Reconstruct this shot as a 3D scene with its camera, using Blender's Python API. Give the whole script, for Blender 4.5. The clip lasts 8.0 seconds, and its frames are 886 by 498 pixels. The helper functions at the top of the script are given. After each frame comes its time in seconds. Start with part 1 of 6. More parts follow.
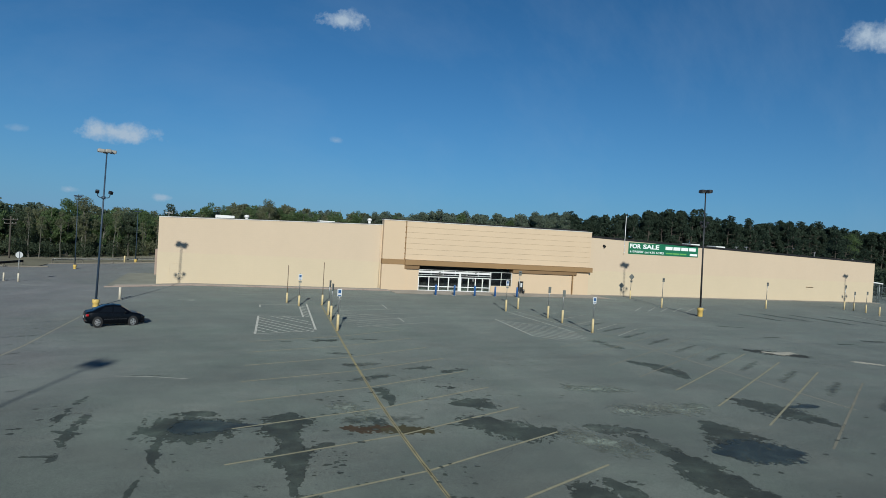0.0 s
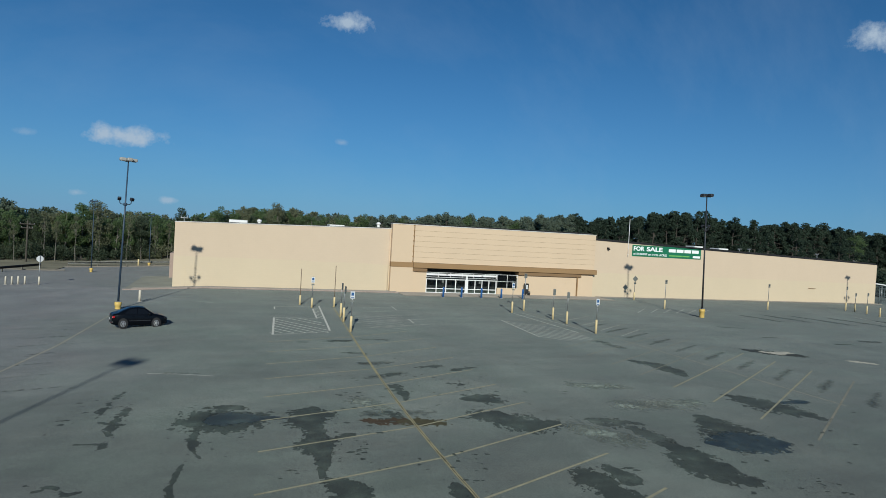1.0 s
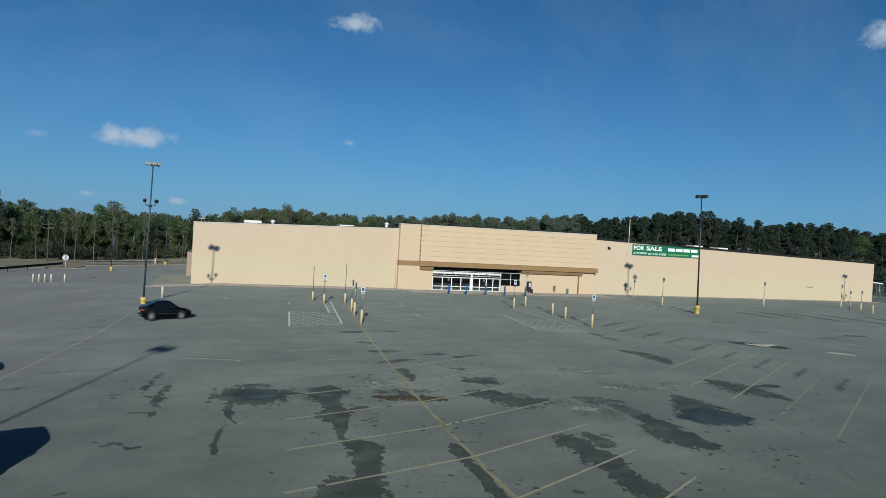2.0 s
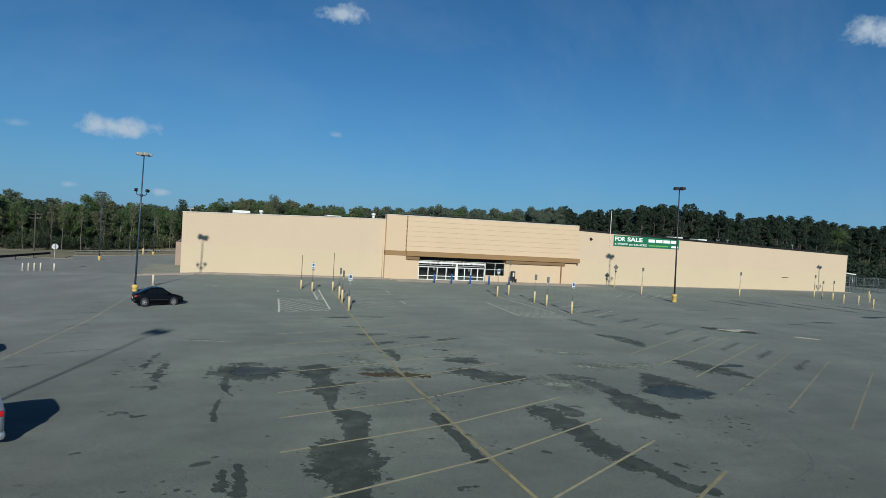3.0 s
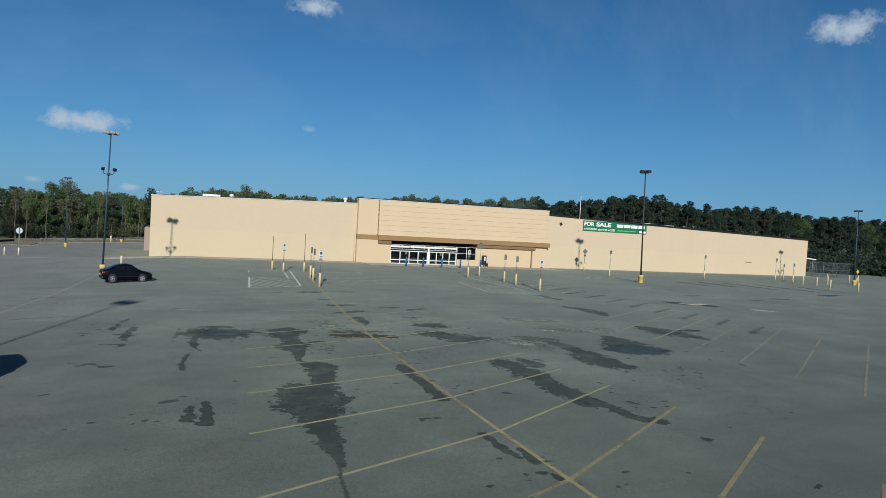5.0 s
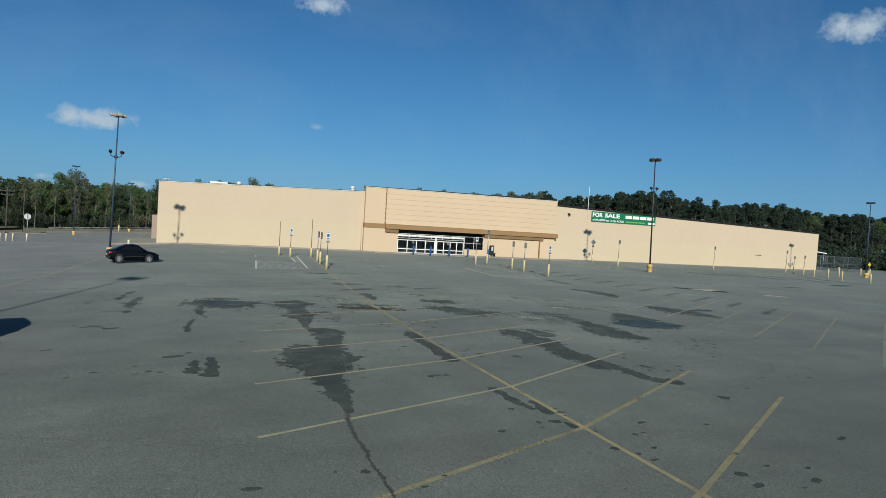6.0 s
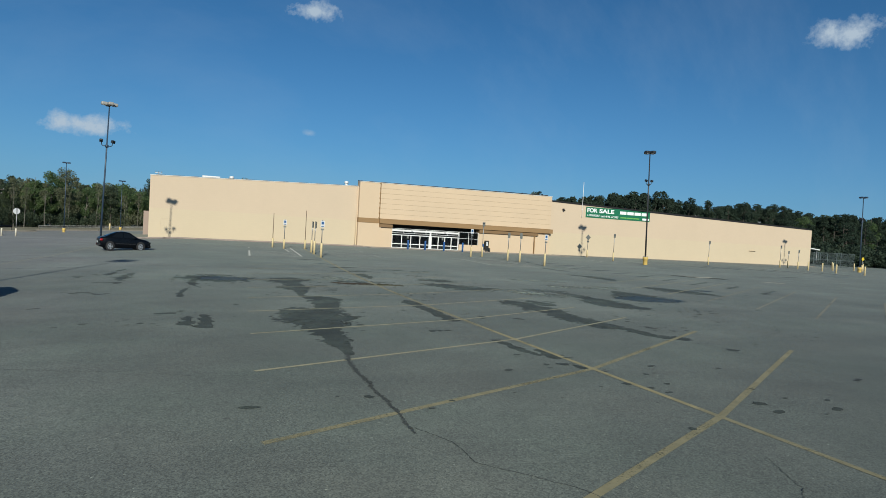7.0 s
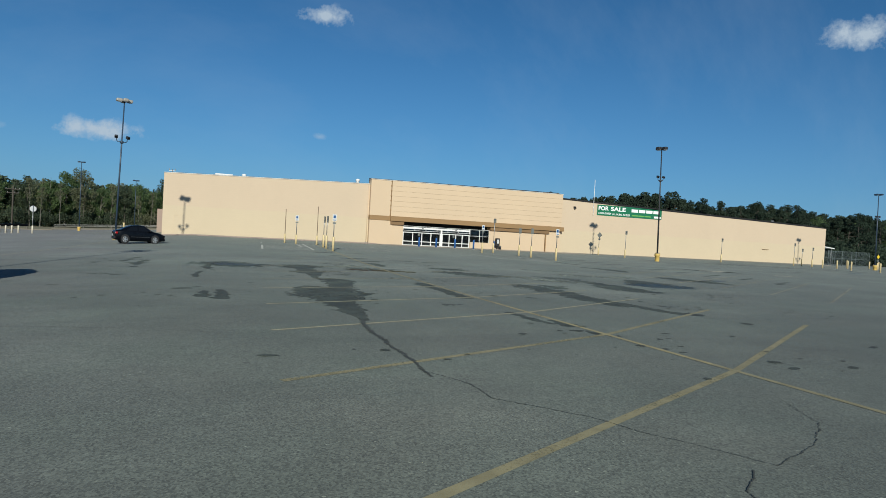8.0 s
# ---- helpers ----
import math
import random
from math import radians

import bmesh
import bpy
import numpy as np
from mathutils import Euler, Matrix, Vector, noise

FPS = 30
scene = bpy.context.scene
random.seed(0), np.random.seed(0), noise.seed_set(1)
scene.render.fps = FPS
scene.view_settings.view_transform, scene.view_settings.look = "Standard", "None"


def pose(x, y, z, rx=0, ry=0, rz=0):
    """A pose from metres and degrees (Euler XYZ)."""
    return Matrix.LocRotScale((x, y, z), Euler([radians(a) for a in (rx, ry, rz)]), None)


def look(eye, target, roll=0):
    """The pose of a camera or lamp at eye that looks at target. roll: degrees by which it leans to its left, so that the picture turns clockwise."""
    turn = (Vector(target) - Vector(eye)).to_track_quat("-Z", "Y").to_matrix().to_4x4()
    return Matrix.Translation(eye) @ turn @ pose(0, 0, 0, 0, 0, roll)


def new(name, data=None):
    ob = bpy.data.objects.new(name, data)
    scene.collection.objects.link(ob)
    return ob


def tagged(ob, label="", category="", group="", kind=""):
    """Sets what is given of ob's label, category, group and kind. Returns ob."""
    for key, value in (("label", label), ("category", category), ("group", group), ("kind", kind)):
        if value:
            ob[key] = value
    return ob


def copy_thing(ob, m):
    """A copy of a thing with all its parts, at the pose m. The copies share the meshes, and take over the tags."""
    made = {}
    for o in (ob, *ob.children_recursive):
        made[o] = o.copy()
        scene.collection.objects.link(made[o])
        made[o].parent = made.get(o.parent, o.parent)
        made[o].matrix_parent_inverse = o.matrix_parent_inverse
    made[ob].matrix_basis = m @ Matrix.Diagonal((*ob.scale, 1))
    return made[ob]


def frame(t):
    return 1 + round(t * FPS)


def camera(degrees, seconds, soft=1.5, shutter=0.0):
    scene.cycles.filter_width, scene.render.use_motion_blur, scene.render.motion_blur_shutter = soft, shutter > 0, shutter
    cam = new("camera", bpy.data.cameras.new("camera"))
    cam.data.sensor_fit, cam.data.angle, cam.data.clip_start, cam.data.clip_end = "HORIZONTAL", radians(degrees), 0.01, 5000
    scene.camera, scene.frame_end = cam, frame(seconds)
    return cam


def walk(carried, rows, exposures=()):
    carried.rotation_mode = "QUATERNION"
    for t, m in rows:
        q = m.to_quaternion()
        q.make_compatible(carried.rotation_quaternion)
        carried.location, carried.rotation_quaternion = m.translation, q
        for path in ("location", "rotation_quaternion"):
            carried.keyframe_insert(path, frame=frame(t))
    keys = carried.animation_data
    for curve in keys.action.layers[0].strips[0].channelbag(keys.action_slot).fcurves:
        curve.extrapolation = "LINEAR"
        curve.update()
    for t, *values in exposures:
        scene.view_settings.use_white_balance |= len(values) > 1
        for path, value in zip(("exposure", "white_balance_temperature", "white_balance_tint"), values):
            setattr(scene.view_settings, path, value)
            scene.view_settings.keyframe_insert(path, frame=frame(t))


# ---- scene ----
cam = camera(71.0, 8.0, soft=0.7)
PATH = (
    (0.0, look((11.164, -67.224, 6.248), (18.051, -48.452, 5.831), 3.44)),
    (0.5, look((10.777, -67.856, 6.392), (17.410, -48.994, 5.931), 3.31)),
    (1.0, look((10.404, -68.688, 6.415), (17.123, -49.854, 6.045), 3.29)),
    (1.2, look((10.295, -69.085, 6.399), (16.841, -50.190, 6.023), 3.28)),
    (2.5, look((9.378, -72.606, 6.256), (15.863, -53.690, 5.883), 3.26)),
    (3.0, look((9.315, -72.984, 6.114), (16.209, -54.218, 5.523), 3.41)),
    (3.5, look((9.227, -73.535, 5.954), (16.180, -54.792, 5.355), 3.38)),
    (4.0, look((9.300, -73.933, 5.611), (16.654, -55.346, 4.943), 3.30)),
    (4.2, look((9.339, -73.936, 5.470), (16.869, -55.420, 4.790), 3.30)),
    (5.3, look((9.512, -73.690, 4.520), (17.203, -55.241, 3.826), 3.33)),
    (5.5, look((9.542, -73.653, 4.308), (17.258, -55.211, 3.715), 3.34)),
    (6.0, look((9.568, -73.457, 3.680), (17.035, -54.919, 2.914), 3.53)),
    (6.5, look((9.539, -73.286, 3.032), (16.885, -54.699, 2.290), 3.55)),
    (7.0, look((9.600, -73.072, 2.368), (17.266, -54.608, 1.792), 3.32)),
    (7.5, look((9.557, -73.053, 1.963), (17.220, -54.586, 1.461), 3.24)),
    (8.0, look((9.532, -73.165, 1.691), (16.883, -54.571, 1.192), 3.24)),
)
# the picture starts slightly darker and cooler
walk(cam, PATH, [(0.0, -0.08, 6180, 7), (1.0, -0.08, 6180, 7), (2.5, -0.03, 6270, 7), (4.0, 0.0, 6380, 7), (6.5, 0.03, 6450, 7), (8.0, 0.05, 6480, 7)])

# ---- light: low afternoon sun behind the camera, clear sky with a few small clouds ----
SUN_ELEV, SUN_AZ = radians(22.6), radians(-105.4)
SUN_DIR = Vector((math.cos(SUN_ELEV) * math.cos(SUN_AZ), math.cos(SUN_ELEV) * math.sin(SUN_AZ), math.sin(SUN_ELEV)))
sun = new("sun", bpy.data.lights.new("sun", "SUN"))
sun.data.energy, sun.data.angle, sun.data.color = 4.0, radians(0.85), (1.0, 0.965, 0.86)
sun.matrix_world = look(SUN_DIR * 300, (0, 0, 0))


def nodes_of(mat):
    mat.use_nodes = True
    t = mat.node_tree
    t.nodes.clear()
    return t


def nd(t, kind, **values):
    n = t.nodes.new(kind)
    for key, value in values.items():
        n.inputs[key.replace("_", " ")].default_value = value
    return n


def math_node(t, op, a, b=None, clamp=False):
    n = t.nodes.new("ShaderNodeMath")
    n.operation, n.use_clamp = op, clamp
    for slot, v in ((0, a), (1, b)):
        if v is None:
            continue
        if isinstance(v, (int, float)):
            n.inputs[slot].default_value = v
        else:
            t.links.new(v, n.inputs[slot])
    return n.outputs[0]


def sky_world():
    w = bpy.data.worlds.new("sky")
    scene.world = w
    t = nodes_of(w)
    out = t.nodes.new("ShaderNodeOutputWorld")
    sky = t.nodes.new("ShaderNodeTexSky")
    sky.sky_type, sky.sun_disc = "NISHITA", False
    sky.sun_elevation, sky.sun_rotation = SUN_ELEV, math.pi / 2 - SUN_AZ
    sky.air_density, sky.dust_density, sky.ozone_density, sky.altitude = 1.0, 0.0, 4.0, 900
    tint = t.nodes.new("ShaderNodeMix")
    tint.data_type, tint.blend_type = "RGBA", "MULTIPLY"
    tint.inputs[0].default_value = 1.0
    tint.inputs[7].default_value = SKY_TINT
    t.links.new(sky.outputs[0], tint.inputs[6])
    coord = t.nodes.new("ShaderNodeTexCoord")
    noise_n = nd(t, "ShaderNodeTexNoise", Scale=34.0, Detail=9.0, Roughness=0.66)
    t.links.new(coord.outputs["Generated"], noise_n.inputs["Vector"])
    total = None
    # each small cumulus: azimuth from north (deg), elevation, half width, half height, thickness
    for az, el, wide, high, amount in CLOUDS:
        a, e = radians(az), radians(el)
        c = Vector((math.sin(a) * math.cos(e), math.cos(a) * math.cos(e), math.sin(e)))
        right = Vector((math.cos(a), -math.sin(a), 0))
        up = Vector((-math.sin(a) * math.sin(e), -math.cos(a) * math.sin(e), math.cos(e)))
        parts = []
        for axis, half in ((right, wide), (up, high)):
            dot = t.nodes.new("ShaderNodeVectorMath")
            dot.operation = "DOT_PRODUCT"
            dot.inputs[1].default_value = axis
            t.links.new(coord.outputs["Generated"], dot.inputs[0])
            off = math_node(t, "SUBTRACT", dot.outputs["Value"], c.dot(axis))
            off = math_node(t, "DIVIDE", off, math.tan(radians(half)))
            parts.append(math_node(t, "MULTIPLY", off, off))
        dist = math_node(t, "SQRT", math_node(t, "ADD", *parts))
        front = t.nodes.new("ShaderNodeVectorMath")
        front.operation = "DOT_PRODUCT"
        front.inputs[1].default_value = c
        t.links.new(coord.outputs["Generated"], front.inputs[0])
        ahead = math_node(t, "GREATER_THAN", front.outputs["Value"], 0.5)
        body = math_node(t, "ADD", math_node(t, "MULTIPLY", math_node(t, "SUBTRACT", noise_n.outputs[0], 0.5), 2.6), math_node(t, "SUBTRACT", 1.0, dist))
        body = math_node(t, "MULTIPLY", body, 1.25, clamp=True)
        edge = math_node(t, "MULTIPLY", math_node(t, "SUBTRACT", 1.5, dist), 2.0, clamp=True)
        body = math_node(t, "MULTIPLY", math_node(t, "MULTIPLY", body, edge), ahead)
        body = math_node(t, "MULTIPLY", body, amount, clamp=True)
        total = body if total is None else math_node(t, "MAXIMUM", total, body)
    mix = t.nodes.new("ShaderNodeMix")
    mix.data_type = "RGBA"
    t.links.new(total, mix.inputs[0])
    sep = t.nodes.new("ShaderNodeSeparateXYZ")
    t.links.new(coord.outputs["Generated"], sep.inputs[0])
    low = math_node(t, "POWER", math_node(t, "SUBTRACT", 1.0, math_node(t, "ABSOLUTE", sep.outputs[2]), clamp=True), 7.0)
    haze = t.nodes.new("ShaderNodeMix")
    haze.data_type = "RGBA"
    t.links.new(math_node(t, "MULTIPLY", low, 0.75), haze.inputs[0])
    t.links.new(tint.outputs[2], haze.inputs[6])
    haze.inputs[7].default_value = HAZE
    stretch = t.nodes.new("ShaderNodeMapping")
    stretch.inputs["Rotation"].default_value = (0.5, 0.35, 0.9)
    stretch.inputs["Scale"].default_value = (1.2, 7.0, 3.0)
    t.links.new(coord.outputs["Generated"], stretch.inputs[0])
    wisp = nd(t, "ShaderNodeTexNoise", Scale=1.7, Detail=7.0, Roughness=0.62)
    t.links.new(stretch.outputs[0], wisp.inputs["Vector"])
    thin = math_node(t, "MULTIPLY", math_node(t, "MULTIPLY", math_node(t, "SUBTRACT", wisp.outputs[0], 0.48), 4.0, clamp=True), 0.07)
    veil = t.nodes.new("ShaderNodeMix")
    veil.data_type = "RGBA"
    t.links.new(thin, veil.inputs[0])
    t.links.new(haze.outputs[2], veil.inputs[6])
    veil.inputs[7].default_value = CLOUD_COLOUR
    t.links.new(veil.outputs[2], mix.inputs[6])
    mix.inputs[7].default_value = CLOUD_COLOUR
    bg = nd(t, "ShaderNodeBackground", Strength=SKY_STRENGTH)
    t.links.new(mix.outputs[2], bg.inputs[0])
    t.links.new(bg.outputs[0], out.inputs[0])


HAZE = (2.75, 4.95, 8.9, 1.0)
SKY_STRENGTH, SKY_TINT, CLOUD_COLOUR = 0.06, (0.40, 0.87, 1.10, 1.0), (7.2, 8.6, 10.2, 1.0)
CLOUDS = ((10.0, 18.2, 2.5, 0.85, 0.9), (-8.1, 6.8, 3.2, 0.9, 0.9), (54.6, 16.6, 2.65, 1.15, 0.95), (9.9, 8.0, 0.9, 0.35, 0.4),
          (-11.1, 1.9, 0.7, 0.28, 0.5), (-4.4, 1.8, 1.0, 0.34, 0.6), (-14.5, 6.2, 0.8, 0.3, 0.25))
sky_world()


# ---- materials ----
def ramp(t, source, stops):
    n = t.nodes.new("ShaderNodeValToRGB")
    e = n.color_ramp.elements
    while len(e) < len(stops):
        e.new(0.5)
    for i, (p, c) in enumerate(stops):
        e[i].position, e[i].color = p, (*c, 1)
    t.links.new(source, n.inputs[0])
    return n.outputs[0]


def mixed(t, fac, a, b, blend="MIX"):
    n = t.nodes.new("ShaderNodeMix")
    n.data_type, n.blend_type = "RGBA", blend
    for slot, v in ((0, fac), (6, a), (7, b)):
        if isinstance(v, (int, float)):
            n.inputs[slot].default_value = v
        elif isinstance(v, tuple):
            n.inputs[slot].default_value = (*v, 1)
        else:
            t.links.new(v, n.inputs[slot])
    return n.outputs[2]


def noisy(t, scale, detail=4.0, rough=0.6, vector=None):
    n = nd(t, "ShaderNodeTexNoise", Scale=scale, Detail=detail, Roughness=rough)
    if vector is None:
        vector = t.nodes.new("ShaderNodeNewGeometry").outputs["Position"]
    t.links.new(vector, n.inputs["Vector"])
    return n.outputs[0]


def surface(name, colour, rough=0.6, metal=0.0, vary=0.15, fine=30.0, coarse=1.5, bump=0.1, bump_scale=80.0, coat=0.0):
    """A painted or plain surface with grain and broad unevenness."""
    m = bpy.data.materials.new(name)
    t = nodes_of(m)
    out, b = t.nodes.new("ShaderNodeOutputMaterial"), t.nodes.new("ShaderNodeBsdfPrincipled")
    a = noisy(t, fine, 3)
    c = noisy(t, coarse, 5)
    f = math_node(t, "ADD", math_node(t, "MULTIPLY", a, 0.4), math_node(t, "MULTIPLY", c, 0.6))
    lo, hi = tuple(v * (1 - vary) for v in colour), tuple(min(1.0, v * (1 + vary)) for v in colour)
    t.links.new(ramp(t, f, ((0.3, lo), (0.7, hi))), b.inputs["Base Color"])
    r = math_node(t, "ADD", math_node(t, "MULTIPLY", c, 0.2), rough - 0.1)
    t.links.new(r, b.inputs["Roughness"])
    b.inputs["Metallic"].default_value = metal
    b.inputs["Coat Weight"].default_value = coat
    b.inputs["Diffuse Roughness"].default_value = 0.9 if rough > 0.85 else 0.0
    if bump:
        bp = nd(t, "ShaderNodeBump", Strength=bump, Distance=0.01)
        t.links.new(noisy(t, bump_scale, 3), bp.inputs["Height"])
        t.links.new(bp.outputs[0], b.inputs["Normal"])
    t.links.new(b.outputs[0], out.inputs[0])
    return m


def asphalt(name, shade=(1.0, 1.0, 1.0), rough=0.92, spec=1.0, soaked=False, veil=4.5):
    """Worn asphalt with pale stones. soaked: a film that thins out where the mesh's own soak value falls to nothing."""
    m = bpy.data.materials.new(name)
    t = nodes_of(m)
    out, b = t.nodes.new("ShaderNodeOutputMaterial"), t.nodes.new("ShaderNodeBsdfPrincipled")
    pos = t.nodes.new("ShaderNodeNewGeometry").outputs["Position"]
    broad = noisy(t, 0.055, 6, 0.6, pos)
    dust = noisy(t, 0.19, 5, 0.6, pos)
    patch = noisy(t, 0.8, 6, 0.65, pos)
    grain = nd(t, "ShaderNodeTexVoronoi", Scale=62.0)
    t.links.new(pos, grain.inputs["Vector"])
    speck = noisy(t, 130.0, 2, 0.6, pos)
    base = ramp(t, broad, ((0.3, (0.0580, 0.0700, 0.0605)), (0.7, (0.0770, 0.0900, 0.0790))))
    base = mixed(t, 1.0, base, ramp(t, dust, ((0.30, (0.86, 0.86, 0.87)), (0.52, (1.0, 1.0, 1.0)), (0.72, (1.22, 1.21, 1.20)))), "MULTIPLY")
    base = mixed(t, 0.8, base, ramp(t, patch, ((0.25, (0.82, 0.82, 0.82)), (0.5, (1.0, 1.0, 1.0)), (0.75, (1.16, 1.16, 1.15)))), "MULTIPLY")
    stones = ramp(t, grain.outputs["Color"], ((0.0, (0.30, 0.30, 0.31)), (0.5, (0.96, 0.96, 0.96)), (0.94, (1.52, 1.50, 1.47)), (1.0, (3.4, 3.3, 3.1))))
    base = mixed(t, 0.85, base, stones, "MULTIPLY")
    base = mixed(t, 0.5, base, ramp(t, speck, ((0.3, (0.84, 0.84, 0.84)), (0.7, (1.16, 1.16, 1.16)))), "MULTIPLY")
    hue = noisy(t, 0.33, 4, 0.6, pos)
    base = mixed(t, 0.8, base, ramp(t, hue, ((0.32, (0.96, 1.015, 0.98)), (0.5, (1.0, 1.0, 1.0)), (0.68, (1.045, 0.99, 0.985)))), "MULTIPLY")
    # the brightening at low view angles is painted in, paler towards the store
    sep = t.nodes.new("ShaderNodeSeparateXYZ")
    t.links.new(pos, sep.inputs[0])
    storeward = math_node(t, "MULTIPLY", math_node(t, "ADD", math_node(t, "ADD", sep.outputs[1], 62.0), math_node(t, "MULTIPLY", math_node(t, "SUBTRACT", dust, 0.5), 30.0)), 0.035, clamp=True)
    base = mixed(t, storeward, base, mixed(t, 1.0, base, (1.42, 1.42, 1.43), "MULTIPLY"))
    # lens colour shading painted as a purplish west end; streaks brushed along the rows
    west = math_node(t, "MULTIPLY", math_node(t, "ADD", math_node(t, "SUBTRACT", 9.0, sep.outputs[0]), math_node(t, "MULTIPLY", math_node(t, "SUBTRACT", broad, 0.5), 14.0)), 0.09, clamp=True)
    base = mixed(t, west, base, mixed(t, 1.0, base, (1.10, 0.975, 1.11), "MULTIPLY"))
    brushed = t.nodes.new("ShaderNodeMapping")
    brushed.inputs["Scale"].default_value = (0.09, 0.75, 1.0)
    brushed.inputs["Rotation"].default_value = (0.0, 0.0, 0.12)
    t.links.new(pos, brushed.inputs[0])
    streak = noisy(t, 1.0, 5, 0.62, brushed.outputs[0])
    base = mixed(t, 0.75, base, ramp(t, streak, ((0.30, (0.86, 0.86, 0.87)), (0.5, (1.02, 1.02, 1.02)), (0.70, (1.15, 1.15, 1.15)))), "MULTIPLY")
    # small dark spots of oil and tar
    spots = noisy(t, 2.3, 3, 0.5, pos)
    sm = math_node(t, "MULTIPLY", math_node(t, "SUBTRACT", spots, 0.70), 14.0, clamp=True)
    base = mixed(t, math_node(t, "MULTIPLY", sm, 0.55), base, (0.022, 0.024, 0.023))
    if soaked:
        cloudy = noisy(t, 1.1, 6, 0.65, pos)
        deep = tuple(v * 0.66 for v in shade)
        base = mixed(t, 1.0, base, ramp(t, cloudy, ((0.34, deep), (0.50, shade), (0.66, tuple(v * 1.75 for v in shade)))), "MULTIPLY")
    t.links.new(base, b.inputs["Base Color"])
    b.inputs["Roughness"].default_value = rough
    b.inputs["Diffuse Roughness"].default_value = 1.0
    b.inputs["Specular IOR Level"].default_value = spec
    # a film of pale dust brightens it at low angles
    b.inputs["Sheen Weight"].default_value = 0.05
    b.inputs["Sheen Roughness"].default_value = 0.15
    b.inputs["Sheen Tint"].default_value = (1.0, 0.98, 0.92, 1.0)
    bp = nd(t, "ShaderNodeBump", Strength=0.35, Distance=0.005)
    t.links.new(math_node(t, "ADD", grain.outputs["Distance"], math_node(t, "MULTIPLY", speck, 0.6)), bp.inputs["Height"])
    t.links.new(bp.outputs[0], b.inputs["Normal"])
    if not soaked:
        t.links.new(b.outputs[0], out.inputs[0])
        return m
    soak = t.nodes.new("ShaderNodeAttribute")
    soak.attribute_name = "soak"
    cover = soak.outputs["Fac"]
    if veil > 3:
        stretch = t.nodes.new("ShaderNodeMapping")
        stretch.inputs["Scale"].default_value = (0.8, 1.15, 1.0)
        t.links.new(pos, stretch.inputs[0])
        ragged = math_node(t, "MULTIPLY", math_node(t, "SUBTRACT", noisy(t, 3.4, 9, 0.78, stretch.outputs[0]), 0.5), 1.25)
        cover = math_node(t, "ADD", cover, ragged)
    cover = math_node(t, "MULTIPLY", cover, veil, clamp=True)
    if veil > 3:
        cover = math_node(t, "MULTIPLY", cover, 0.93)
    clear, mx = t.nodes.new("ShaderNodeBsdfTransparent"), t.nodes.new("ShaderNodeMixShader")
    t.links.new(cover, mx.inputs[0])
    t.links.new(clear.outputs[0], mx.inputs[1])
    t.links.new(b.outputs[0], mx.inputs[2])
    t.links.new(mx.outputs[0], out.inputs[0])
    return m


def lot_paint(name, colour, wear):
    """Road paint worn through in flecks and long thin patches."""
    m = bpy.data.materials.new(name)
    t = nodes_of(m)
    out, b = t.nodes.new("ShaderNodeOutputMaterial"), t.nodes.new("ShaderNodeBsdfPrincipled")
    pos = t.nodes.new("ShaderNodeNewGeometry").outputs["Position"]
    f = math_node(t, "ADD", math_node(t, "MULTIPLY", noisy(t, 26.0, 5, 0.75, pos), 0.55), math_node(t, "MULTIPLY", noisy(t, 0.55, 5, 0.65, pos), 0.45))
    gone = math_node(t, "MULTIPLY", math_node(t, "SUBTRACT", f, wear), 6.0, clamp=True)
    tone = ramp(t, noisy(t, 3.0, 4, 0.6, pos), ((0.3, tuple(v * 0.78 for v in colour)), (0.7, tuple(v * 1.15 for v in colour))))
    t.links.new(tone, b.inputs["Base Color"])
    b.inputs["Roughness"].default_value = 0.8
    b.inputs["Sheen Weight"].default_value = 0.05
    b.inputs["Sheen Roughness"].default_value = 0.15
    b.inputs["Diffuse Roughness"].default_value = 1.0
    bp = nd(t, "ShaderNodeBump", Strength=0.4, Distance=0.005)
    t.links.new(noisy(t, 70.0, 2, 0.5, pos), bp.inputs["Height"])
    t.links.new(bp.outputs[0], b.inputs["Normal"])
    clear, mx = t.nodes.new("ShaderNodeBsdfTransparent"), t.nodes.new("ShaderNodeMixShader")
    t.links.new(gone, mx.inputs[0])
    t.links.new(b.outputs[0], mx.inputs[1])
    t.links.new(clear.outputs[0], mx.inputs[2])
    t.links.new(mx.outputs[0], out.inputs[0])
    return m


